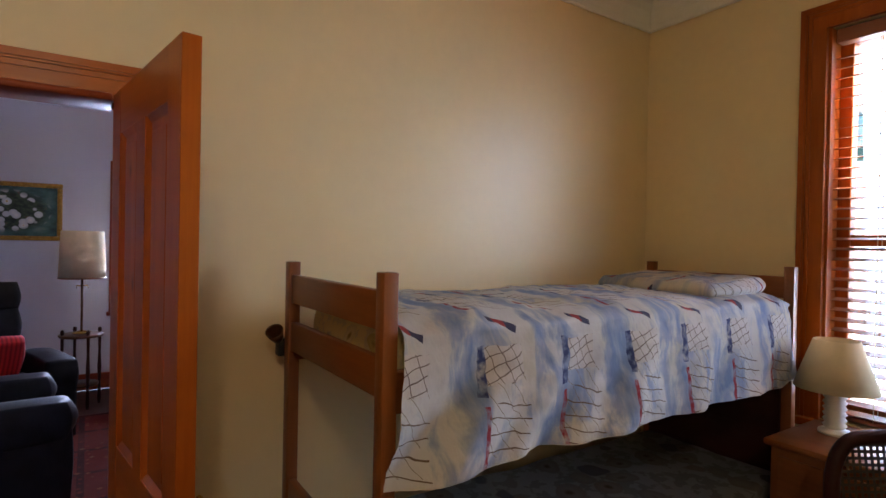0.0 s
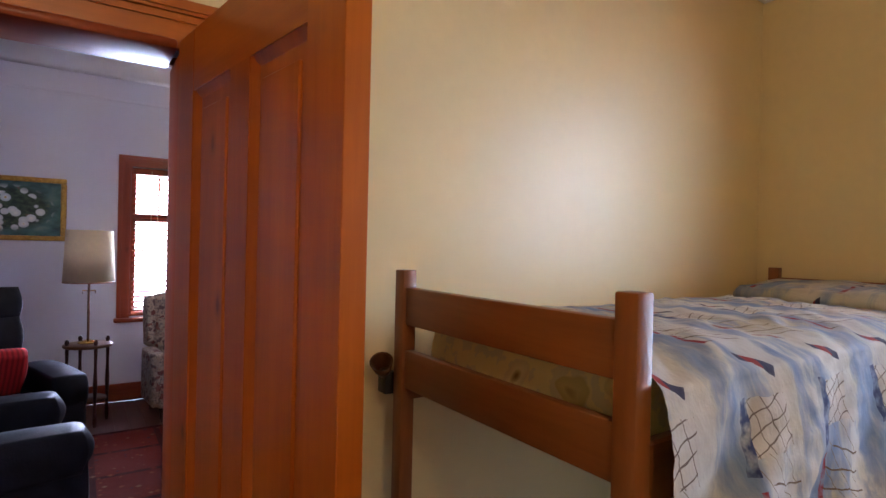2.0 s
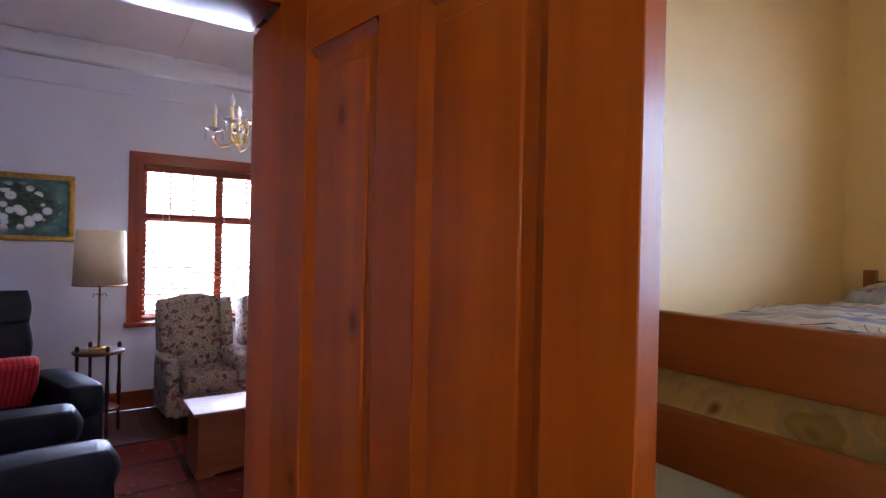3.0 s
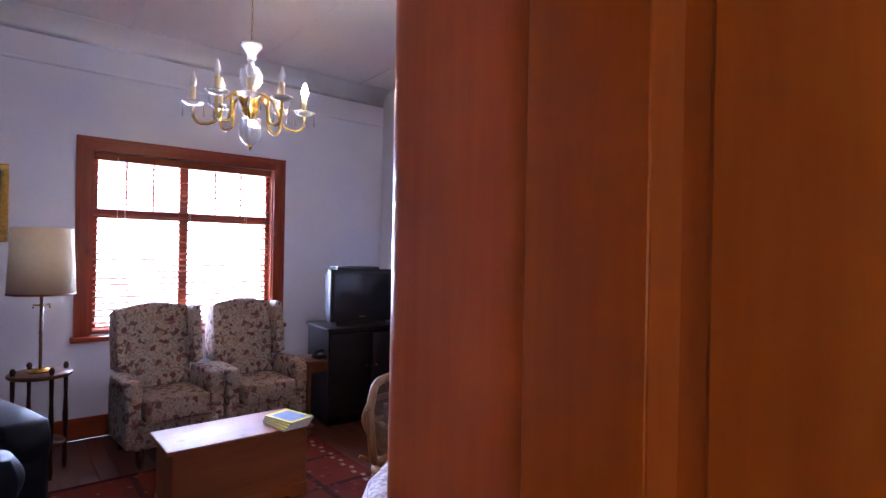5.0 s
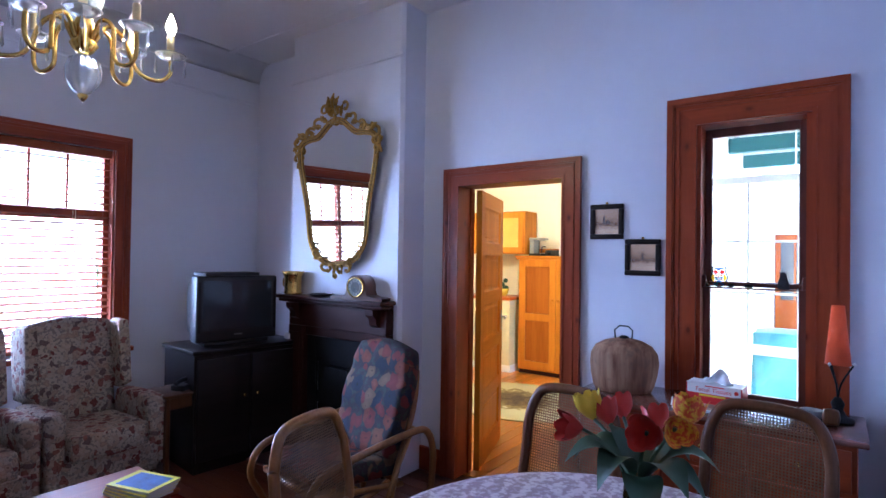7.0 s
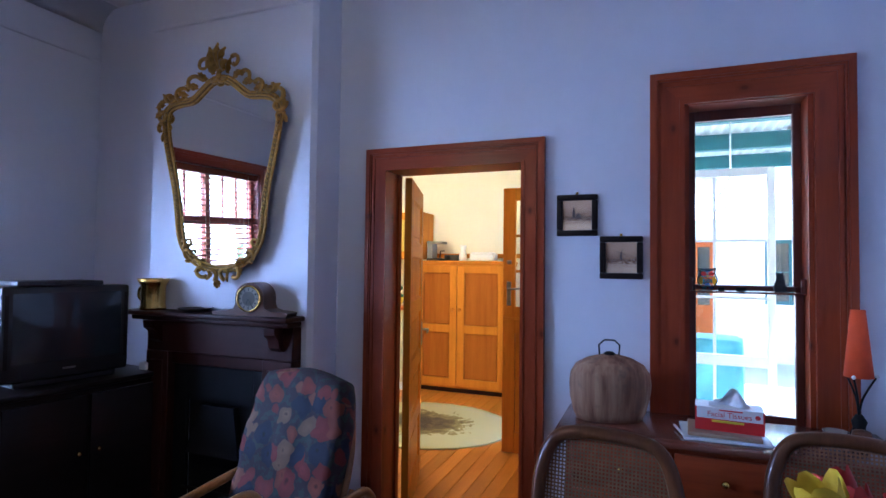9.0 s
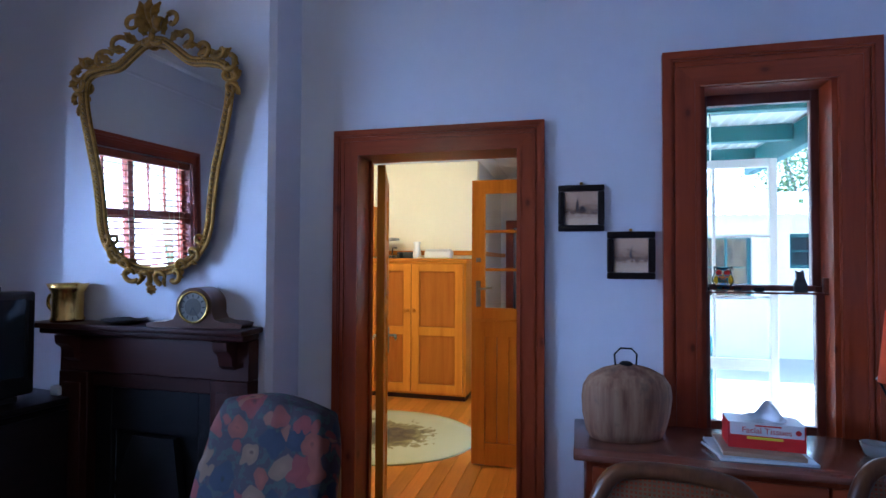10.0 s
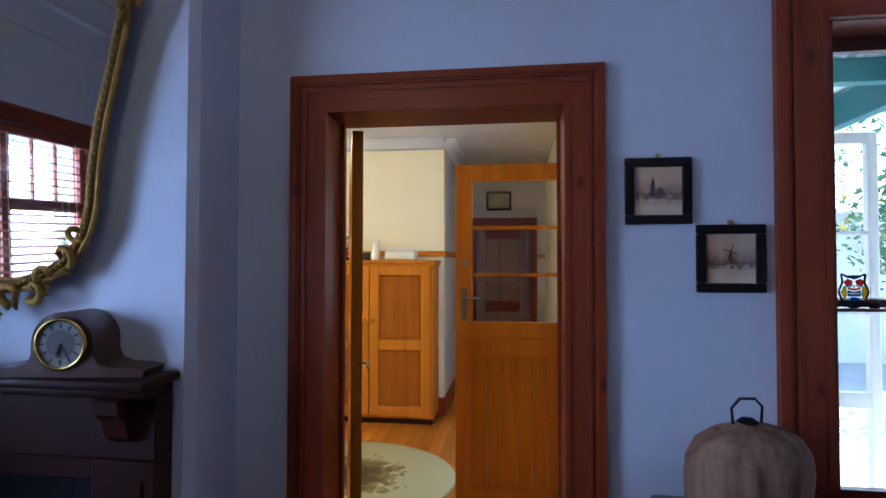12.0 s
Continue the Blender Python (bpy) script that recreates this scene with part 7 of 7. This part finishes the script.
kc = thing("pine_cupboard", pose(0, 0, 0), "honey pine two-door kitchen cupboard against the far wall", "cupboard")
CY0, CY1 = 4.56, 5.715
part("cornice", new_box(6.205, 6.605, CY0 - 0.018, CY1 + 0.018, 1.485, 1.515, 0.010, 2), M_HONEY_Y, kc)
part("top", new_box(6.185, 6.61, CY0 - 0.025, CY1 + 0.025, 1.515, 1.54, 0.006, 2), M_HONEY_Y, kc)
part("body", new_box(6.262, 6.605, CY0, CY1, 0.05, 1.485), M_HONEY, kc)
for k, (a, b2) in enumerate(((CY0 + 0.03, 5.166), (5.174, CY1 - 0.03))):
    d = part("door", bmesh.new(), M_HONEY, kc)
    bm = bmesh.new()
    for y in (a, b2 - 0.085):
        box(bm, 6.222, 6.260, y, y + 0.085, 0.08, 1.50, 0.003)
    for lo, hi in ((0.08, 0.17), (0.70, 0.79), (1.40, 1.50)):
        box(bm, 6.223, 6.259, a + 0.085, b2 - 0.085, lo, hi)
    d.data = mesh_of("door", bm, M_HONEY)
    for lo, hi in ((0.17, 0.70), (0.79, 1.40)):
        part("panel", new_box(6.246, 6.258, a + 0.085, b2 - 0.085, lo, hi), M_PANEL, d)
        bm = bmesh.new()
        for p, q, u0, u1 in ((a + 0.085, a + 0.097, lo, hi), (b2 - 0.097, b2 - 0.085, lo, hi), (a + 0.097, b2 - 0.097, lo, lo + 0.012), (a + 0.097, b2 - 0.097, hi - 0.012, hi)):
            box(bm, 6.231, 6.2455, p, q, u0, u1, 0.004)
        part("panel_moulding", bm, M_PANEL, d)
    ky = b2 - 0.035 if k == 0 else a + 0.035
    part("knob", lathe(bmesh.new(), [(0.008, 0), (0.010, 0.012), (0.022, 0.026), (0.016, 0.038), (0.001, 0.042)], 16, pose(6.222, ky, 0.97, 0, -90, 0)), M_HONEY, d, smooth=True)
part("plinth", new_box(6.272, 6.60, CY0 + 0.01, CY1 - 0.01, 0, 0.05), M_MAHOG_Y, kc)
cm = thing("coffee_machine", pose(6.40, 5.50, 1.5405), "grey and black filter coffee machine on the cupboard", "appliance")
part("base", new_box(-0.09, 0.09, -0.08, 0.10, 0, 0.03, 0.005), M_BLACK, cm)
part("column", new_box(-0.07, 0.09, 0.03, 0.10, 0.03, 0.24, 0.005), plain("grey_plastic", (0.25, 0.26, 0.26), 0.4), cm)
part("head", new_box(-0.09, 0.09, -0.10, 0.10, 0.205, 0.235, 0.005), M_STEEL, cm)
part("jug_handle", tube(bmesh.new(), [(0, -0.04, 0.04), (0, -0.05, 0.12), (0, -0.10, 0.12)], 0.008, 6), M_BLACK, cm, smooth=True)
rd = thing("radio", pose(6.42, 5.30, 1.5405), "small black radio beside the coffee machine", "radio")
part("case", new_box(-0.05, 0.05, -0.09, 0.09, 0, 0.075, 0.006, 2), M_BLACK, rd)
part("speaker", lathe(bmesh.new(), [(0.03, 0), (0.03, 0.003), (0.001, 0.004)], 16, pose(-0.05, 0.04, 0.038, 0, -90, 0)), M_IRON, rd, smooth=True)
vj = thing("jug", pose(6.40, 5.16, 1.5405), "pale glass jug standing on the pine cupboard", "jug")
part("body", lathe(bmesh.new(), [(0.04, 0), (0.05, 0.03), (0.042, 0.09), (0.03, 0.13), (0.045, 0.19), (0.042, 0.19), (0.026, 0.13), (0.04, 0.02)], 22), M_WHITE, vj, smooth=True)
bs = thing("serving_dish", pose(6.40, 4.90, 1.5405), "white rectangular dish on the pine cupboard", "dish")
part("bowl", new_box(-0.09, 0.09, -0.15, 0.15, 0, 0.09, 0.02, 3), M_WHITE, bs)
part("lid", new_box(-0.08, 0.08, -0.13, 0.13, 0.09, 0.105, 0.006, 2), M_WHITE, bs)
wc_ = thing("wall_cupboard", pose(0, 0, 0), "honey pine wall cupboard with a pale panel", "cupboard")
part("frame", new_box(6.26, 6.60, 5.63, 6.55, 1.56, 2.13, 0.004), M_HONEY, wc_)
part("door", new_box(6.240, 6.259, 5.65, 6.08, 1.58, 2.11, 0.004), M_HONEY, wc_)
part("panel", new_box(6.234, 6.240, 5.72, 6.01, 1.65, 2.04, 0.002), plain("ochre_panel", (0.62, 0.40, 0.06), 0.5), wc_)
bc = thing("base_cupboard", pose(0, 0, 0), "cream painted base cupboard with a brown worktop", "cupboard")
part("body", new_box(6.10, 6.60, 5.76, 7.15, 0.10, 0.95), plain("cream_cupboard_paint", (0.66, 0.60, 0.34), 0.5), bc)
part("worktop", new_box(6.06, 6.60, 5.745, 7.15, 0.95, 0.99, 0.006, 2), M_PINE, bc)
part("plinth", new_box(6.14, 6.60, 5.76, 7.15, 0.0, 0.10), M_WHITE, bc)
bo = thing("lemon_bowl", pose(6.30, 5.98, 0.9905), "bowl with yellow fruit on the worktop", "bowl")
part("bowl", lathe(bmesh.new(), [(0.04, 0), (0.07, 0.03), (0.09, 0.10), (0.086, 0.10), (0.06, 0.03)], 20), plain("yellow_glaze", (0.70, 0.48, 0.02), 0.3), bo, smooth=True)
bm = bmesh.new()
for k in range(7):
    bmesh.ops.create_icosphere(bm, subdivisions=2, radius=0.032, matrix=Matrix.Translation((0.05 * math.cos(k * 0.9), 0.05 * math.sin(k * 0.9), 0.11 + 0.05 * (k % 3))))
part("fruit", bm, M_LEAFG, bo, "green fruit", True)


def oval_rug_mat():
    m, N, L, b = nodes_of("cream_and_olive_wool", 0.95)
    v = coords(N, L)
    ln = N.new("ShaderNodeVectorMath")
    ln.operation = "LENGTH"
    L.new(coords(N, L, (1 / 0.72, 1 / 0.84, 0.001)), ln.inputs[0])
    n1 = noise_tex(N, L, v, 8, 4, 0.6, 0.8)
    ad = N.new("ShaderNodeMath")
    ad.operation = "MULTIPLY_ADD"
    ad.inputs[1].default_value = 0.9
    L.new(n1, ad.inputs[0])
    L.new(ln.outputs["Value"], ad.inputs[2])
    L.new(ramp(N, L, ad.outputs[0], [(0.55, (0.055, 0.030, 0.007)), (0.80, (0.13, 0.085, 0.018)), (0.98, (0.26, 0.20, 0.055)), (1.06, (0.42, 0.37, 0.18))]), b.inputs["Base Color"])
    bump(N, L, b, noise_tex(N, L, v, 250, 2), 0.5, 0.004)
    return m


orug = thing("oval_rug", pose(4.98, 5.05, 0), "oval cream rug with an olive-brown leafy centre", "rug")
part("woven_field", lathe(bmesh.new(), [(1.0, 0.0), (1.0, 0.010), (0.985, 0.015)], 72, Matrix.Diagonal((0.72, 0.84, 1, 1))), oval_rug_mat(), orug, smooth=True)

# stable door standing open into the kitchen
sd = tagged(new("door_stable"), "honey pine stable door with a glazed top, standing open", kind="structure")
sd.matrix_basis = pose(4.535, 3.42, 0.0, 0, 0, 90)
W = 0.735
bm = bmesh.new()
for a, b2, c, d in ((0, 0.10, 1.075, 2.11), (W - 0.10, W, 1.075, 2.11)):
    box(bm, a, b2, 0, 0.042, c, d, 0.003)
for c, d in ((1.075, 1.16), (2.01, 2.11)):
    box(bm, 0.10, W - 0.10, 0.001, 0.041, c, d)
up = part("upper_leaf", bm, M_HONEY, sd)
for k in (1, 2):
    z = 1.16 + 0.85 * k / 3
    part("glazing_bar", new_box(0.10, W - 0.10, 0.01, 0.032, z - 0.011, z + 0.011, 0.003), M_HONEY_Y, up)
for k in range(3):
    z = 1.16 + 0.85 * k / 3
    part("pane", new_box(0.10, W - 0.10, 0.019, 0.023, z + 0.011, z + 0.85 / 3 - 0.011), M_GLASS, up)
bm = bmesh.new()
for a, b2, c, d in ((0, 0.10, 0.01, 1.06), (W - 0.10, W, 0.01, 1.06)):
    box(bm, a, b2, 0, 0.042, c, d, 0.003)
for c, d in ((0.01, 0.17), (0.95, 1.06)):
    box(bm, 0.10, W - 0.10, 0.001, 0.041, c, d)
low = part("lower_leaf", bm, M_HONEY, sd)
for k in range(6):
    a = 0.10 + k * (W - 0.20) / 6
    part("board", new_box(a + 0.0015, a + (W - 0.20) / 6 - 0.0015, 0.012, 0.030, 0.17, 0.95, 0.003), M_HONEY, low)
part("weather_ledge", new_box(0, W, -0.012, 0.046, 1.06, 1.076, 0.003), M_HONEY_X, sd)
bm = new_box(W - 0.068, W - 0.034, 0.042, 0.048, 1.17, 1.36, 0.002)
tube(bm, [(W - 0.05, 0.045, 1.30), (W - 0.05, 0.09, 1.30), (W - 0.16, 0.095, 1.31)], 0.008)
part("door_handle", bm, M_STEEL, up, "steel lever handle on a plate")
part("latch", new_box(W - 0.07, W - 0.035, 0.042, 0.052, 1.50, 1.53, 0.002), M_STEEL, up)

# ---- porch and yard ----
bm = bmesh.new()
box(bm, -300, 300, -300, 300, -0.30, -0.12)
structure("ground", bm, M_CONCRETE, "pale sunlit concrete yard reaching far")
structure("wall_porch_kitchen", wall_boxes("x", 3.12, 6.6, 3.10, 3.199, -0.12, 3.0, [(4.60, 5.45, 0, 2.1)]), M_OUTWALL, "white limewashed outer kitchen wall")
for k in range(4):
    x = 3.40 + k * 0.95
    structure("porch_beam", new_box(x, x + 0.08, 1.74, 3.098, 2.48, 2.61, 0.004), M_GREENPAINT, "green painted porch roof beam")
structure("porch_beam_outer", new_box(3.12, 6.6, 1.66, 1.739, 2.40, 2.60, 0.004), M_GREENPAINT, "green painted porch edge beam")
structure("porch_post", new_box(3.125, 3.215, 1.655, 1.745, -0.12, 2.40, 0.006), M_GREENPAINT, "green painted porch post")
bm = bmesh.new()
surface(bm, lambda u, v: (3.12 + 3.5 * u, 1.55 + 1.55 * v, 2.625 + 0.012 * math.sin(v * 1.55 / 0.076 * 2 * math.pi)), 2, 200)
structure("porch_roof", bm, M_ROOFTIN, "pale corrugated iron porch roof", True)
# unseen sheet, added only to keep direct sun off the bedroom window
bm = bmesh.new()
surface(bm, lambda u, v: (3.12 + 1.1 * u, -1.8 + 3.34 * v, 2.625 + 0.012 * math.sin(v * 3.34 / 0.076 * 2 * math.pi)), 2, 430)
structure("verandah_roof", bm, M_ROOFTIN, "unseen corrugated iron sheet added to keep the sun off the bedroom window", True)
sc = tagged(new("screen_door"), "white glazed screen door standing open on the porch", kind="structure")
sc.matrix_basis = pose(3.49, 2.445, 0, 0, 0, 88)
for a, b2, c, d in ((0, 0.036, -0.1, 2.01), (0.744, 0.78, -0.1, 2.01)):
    part("stile", new_box(a, b2, 0, 0.035, c, d, 0.003), M_WHITE, sc)
for c, d in ((-0.1, 0.05), (0.975, 1.03), (1.97, 2.01)):
    part("rail", new_box(0.036, 0.744, 0.001, 0.034, c, d), M_WHITE, sc)
for x in (0.28, 0.50):
    part("bar", new_box(x - 0.007, x + 0.007, 0.01, 0.026, 0.05, 0.975), M_WHITE, sc)
    part("bar", new_box(x - 0.007, x + 0.007, 0.01, 0.026, 1.03, 1.97), M_WHITE, sc)
for z in (1.33, 1.63):
    part("bar", new_box(0.036, 0.744, 0.011, 0.025, z - 0.007, z + 0.007), M_WHITE, sc)
part("latch", new_box(0.01, 0.05, -0.012, 0.0, 0.97, 0.985, 0.003), M_BLACK, sc, "black latch")
gl = thing("porch_lamp", pose(4.39, 2.70, 0), "white globe lamp on a white scrolled bracket under the porch roof", "lamp")
part("drop_rod", tube(bmesh.new(), [(0, -0.16, 2.482), (0, -0.16, 2.10)], 0.006, 6), M_WHITE, gl, smooth=True)
part("bracket", tube(bmesh.new(), curve([(0, -0.16, 2.12), (0, -0.16, 2.05), (0, -0.13, 1.90), (0, -0.09, 1.87), (0, -0.06, 1.91), (0, -0.09, 1.95), (0, -0.12, 1.93)], 6), 0.007, 6), M_WHITE, gl, smooth=True)
part("bracket_arm", tube(bmesh.new(), curve([(0, -0.16, 2.12), (0, -0.12, 2.02), (0, -0.06, 1.97), (0, 0, 1.985)], 5), 0.006, 6), M_WHITE, gl, smooth=True)
part("globe", lathe(bmesh.new(), [(0.03, 1.985), (0.065, 2.005), (0.085, 2.06), (0.08, 2.10), (0.05, 2.14), (0.008, 2.152)], 28), M_WHITE, gl, "white glass globe", True)
bq_ = thing("covered_barbecue", pose(5.15, 2.62, -0.12), "barbecue under a blue-green cover on the porch", "barbecue")
part("cover", cushion(bmesh.new(), -0.22, 0.22, -0.24, 0.24, 0, 1.08, 0.16, n=8, tuft=lambda w, p: Vector((0.03 * math.sin(p.z * 5 + p.y * 4), 0.02 * math.sin(p.x * 6), 0))), plain("blue_green_tarpaulin", (0.10, 0.33, 0.40), 0.5, var=0.2), bq_, smooth=True)

# outbuilding across the yard
ob_ = thing("outbuilding", pose(11.0, 0, -0.12), "low white outbuilding across the yard with green window and brown doors", "building")
part("wall", wall_boxes("y", -3.5, 5.5, 0, 0.3, 0, 2.5, [(0.43, 1.23, 1.0, 2.12), (2.0, 3.2, 0, 2.1), (-0.95, -0.15, 1.55, 2.15)]), M_OUTWALL, ob_)
for a, z0, z1 in ((0.43, 1.0, 2.12), (-0.95, 1.55, 2.15)):
    w_ = part("window", new_box(0.10, 0.14, a, a + 0.8, z0, z0 + 0.06), M_GREENPAINT, ob_)
    for p, q, lo, hi in ((a, a + 0.06, z0 + 0.06, z1), (a + 0.74, a + 0.8, z0 + 0.06, z1), (a + 0.06, a + 0.74, z1 - 0.06, z1), (a + 0.38, a + 0.42, z0 + 0.06, z1 - 0.06)):
        part("frame", new_box(0.10, 0.14, p, q, lo, hi), M_GREENPAINT, w_)
    part("glazing_bar", new_box(0.105, 0.135, a + 0.06, a + 0.74, (z0 + z1) / 2 - 0.012, (z0 + z1) / 2 + 0.012), M_GREENPAINT, w_)
    part("pane", new_box(0.115, 0.12, a + 0.06, a + 0.74, z0 + 0.06, z1 - 0.06), M_SCREEN, w_)
for a in (2.0, 2.6):
    d_ = part("door", new_box(0.10, 0.15, a, a + 0.59, 0, 0.95), M_PINE, ob_)
    for p, q, lo, hi in ((a, a + 0.08, 0.95, 2.1), (a + 0.51, a + 0.59, 0.95, 2.1), (a + 0.08, a + 0.51, 2.0, 2.1), (a + 0.28, a + 0.31, 0.95, 2.0)):
        part("frame", new_box(0.10, 0.15, p, q, lo, hi), M_PINE, d_)
    part("pane", new_box(0.12, 0.125, a + 0.08, a + 0.51, 0.95, 2.0), M_SCREEN, d_)
part("inner_wall", new_box(1.2, 1.25, -3.5, 5.5, 0, 2.5), M_EBONY, ob_)
bm = bmesh.new()
surface(bm, lambda u, v: (-0.5 + 3.2 * u, -3.8 + 9.6 * v, 2.45 + 0.75 * u + 0.015 * math.sin(v * 380)), 2, 500)
part("roof", bm, M_ROOFTIN, ob_, smooth=True)


def leafy_mat():
    m, N, L, b = nodes_of("climbing_leaves", 0.55)
    gi = N.new("ShaderNodeNewGeometry")
    L.new(ramp(N, L, gi.outputs["Random Per Island"], [(0.0, (0.07, 0.14, 0.05)), (0.6, (0.12, 0.21, 0.07)), (0.95, (0.18, 0.26, 0.09)), (1.0, (0.6, 0.42, 0.02))]), b.inputs["Base Color"])
    return m


M_LEAVES = leafy_mat()
M_BARK = plain("grey_bark", (0.22, 0.18, 0.15), 0.9, var=0.3, scale=12, bumpy=0.6)


def tree(m, h, spread, n, label, seed):
    random.seed(seed)
    t = thing("tree", m, label, "tree")
    tips = []
    bm = bmesh.new()
    for k in range(7):
        a = k * 0.9 + random.random()
        top = Vector((spread * 0.75 * math.cos(a) * random.uniform(0.5, 1), spread * 0.75 * math.sin(a) * random.uniform(0.5, 1), h * random.uniform(0.7, 1.0)))
        mid = Vector((0.12 * math.cos(a), 0.12 * math.sin(a), h * random.uniform(0.3, 0.45)))
        line = curve([(0.05 * math.cos(a), 0.05 * math.sin(a), 0), mid, (mid + top) / 2 + Vector((random.uniform(-0.2, 0.2), random.uniform(-0.2, 0.2), 0)), top], 6)
        tube(bm, line, 0.05, 7, False, [0.06 * (1 - 0.8 * i / len(line)) + 0.006 for i in range(len(line))])
        tips += line[len(line) // 2:]
    part("trunk", bm, M_BARK, t, smooth=True)
    verts, faces = [], []
    for _ in range(n):
        c = random.choice(tips) + Vector((random.gauss(0, 0.32), random.gauss(0, 0.32), random.gauss(0, 0.25)))
        r = pose(*c, random.uniform(-70, 70), random.uniform(-70, 70), random.uniform(0, 360))
        s = random.uniform(0.03, 0.07)
        i = len(verts)
        verts += [r @ Vector(p) for p in ((0, -s, 0), (s * 0.5, 0, s * 0.1), (0, s, 0), (-s * 0.5, 0, s * 0.1))]
        faces.append((i, i + 1, i + 2, i + 3))
    me = bpy.data.meshes.new("crown")
    me.from_pydata(verts, [], faces)
    me.materials.append(M_LEAVES)
    ob = new("crown", me)
    ob.parent = t
    return t


tree(pose(8.4, -1.35, -0.12), 3.2, 1.0, 4200, "many-stemmed leafy tree in the sunlit yard", 11)
tree(pose(9.8, -3.0, -0.12), 4.2, 1.7, 5000, "leafy tree by the outbuilding", 5)
tree(pose(15.2, -2.2, -0.12), 5.6, 2.4, 5200, "tall leafy tree behind the outbuilding", 8)
# hedge and fence outside the north window
hd = tagged(new("hedge"), "pale green hedge along the north boundary", kind="stuff")
random.seed(3)
verts, faces = [], []
for _ in range(9000):
    c = Vector((random.uniform(-9, 11), 13 + random.gauss(0, 0.35), random.uniform(-0.1, 1.35) + 0.2 * math.sin(random.uniform(-9, 11))))
    r = pose(*c, random.uniform(-70, 70), random.uniform(-70, 70), random.uniform(0, 360))
    i = len(verts)
    s = random.uniform(0.06, 0.14)
    verts += [r @ Vector(p) for p in ((0, -s, 0), (s * 0.5, 0, 0), (0, s, 0), (-s * 0.5, 0, 0))]
    faces.append((i, i + 1, i + 2, i + 3))
me = bpy.data.meshes.new("hedge_leaves")
me.from_pydata(verts, [], faces)
me.materials.append(M_LEAVES)
hl = new("hedge_leaves", me)
hl.parent = hd

# roofs over the rooms keep the sky out
structure("roof_house", new_box(-2.6, 3.12, -2.2, 7.25, 3.40, 3.50), M_ROOFTIN, "pale iron roof over the house")
structure("roof_kitchen", new_box(3.12, 9.7, 3.1, 7.6, 2.90, 2.98), M_ROOFTIN, "pale iron roof over the kitchen")

# ---- floorboards, nearest last ----
me = mesh_of("floorboard", new_box(0, 0.108, 2.08, NORTH - 0.024, -0.0055, 0.0, 0.0015), M_FLOOR_D)
fl_ = bpy.data.objects["floor_living"]
for k in range(45):
    b2 = new("floorboard", me)
    b2.parent, b2.matrix_basis = fl_, pose(WEST + 0.02 + k * 0.1125, 0, 0)
me = mesh_of("floorboard", new_box(3.03, 8.55, 0, 0.104, -0.0055, 0.0, 0.0015), M_FLOOR)
fk_ = bpy.data.objects["floor_kitchen"]
for k in range(34):
    b2 = new("floorboard", me)
    b2.parent, b2.matrix_basis = fk_, pose(0, 3.42 + k * 0.108, 0)
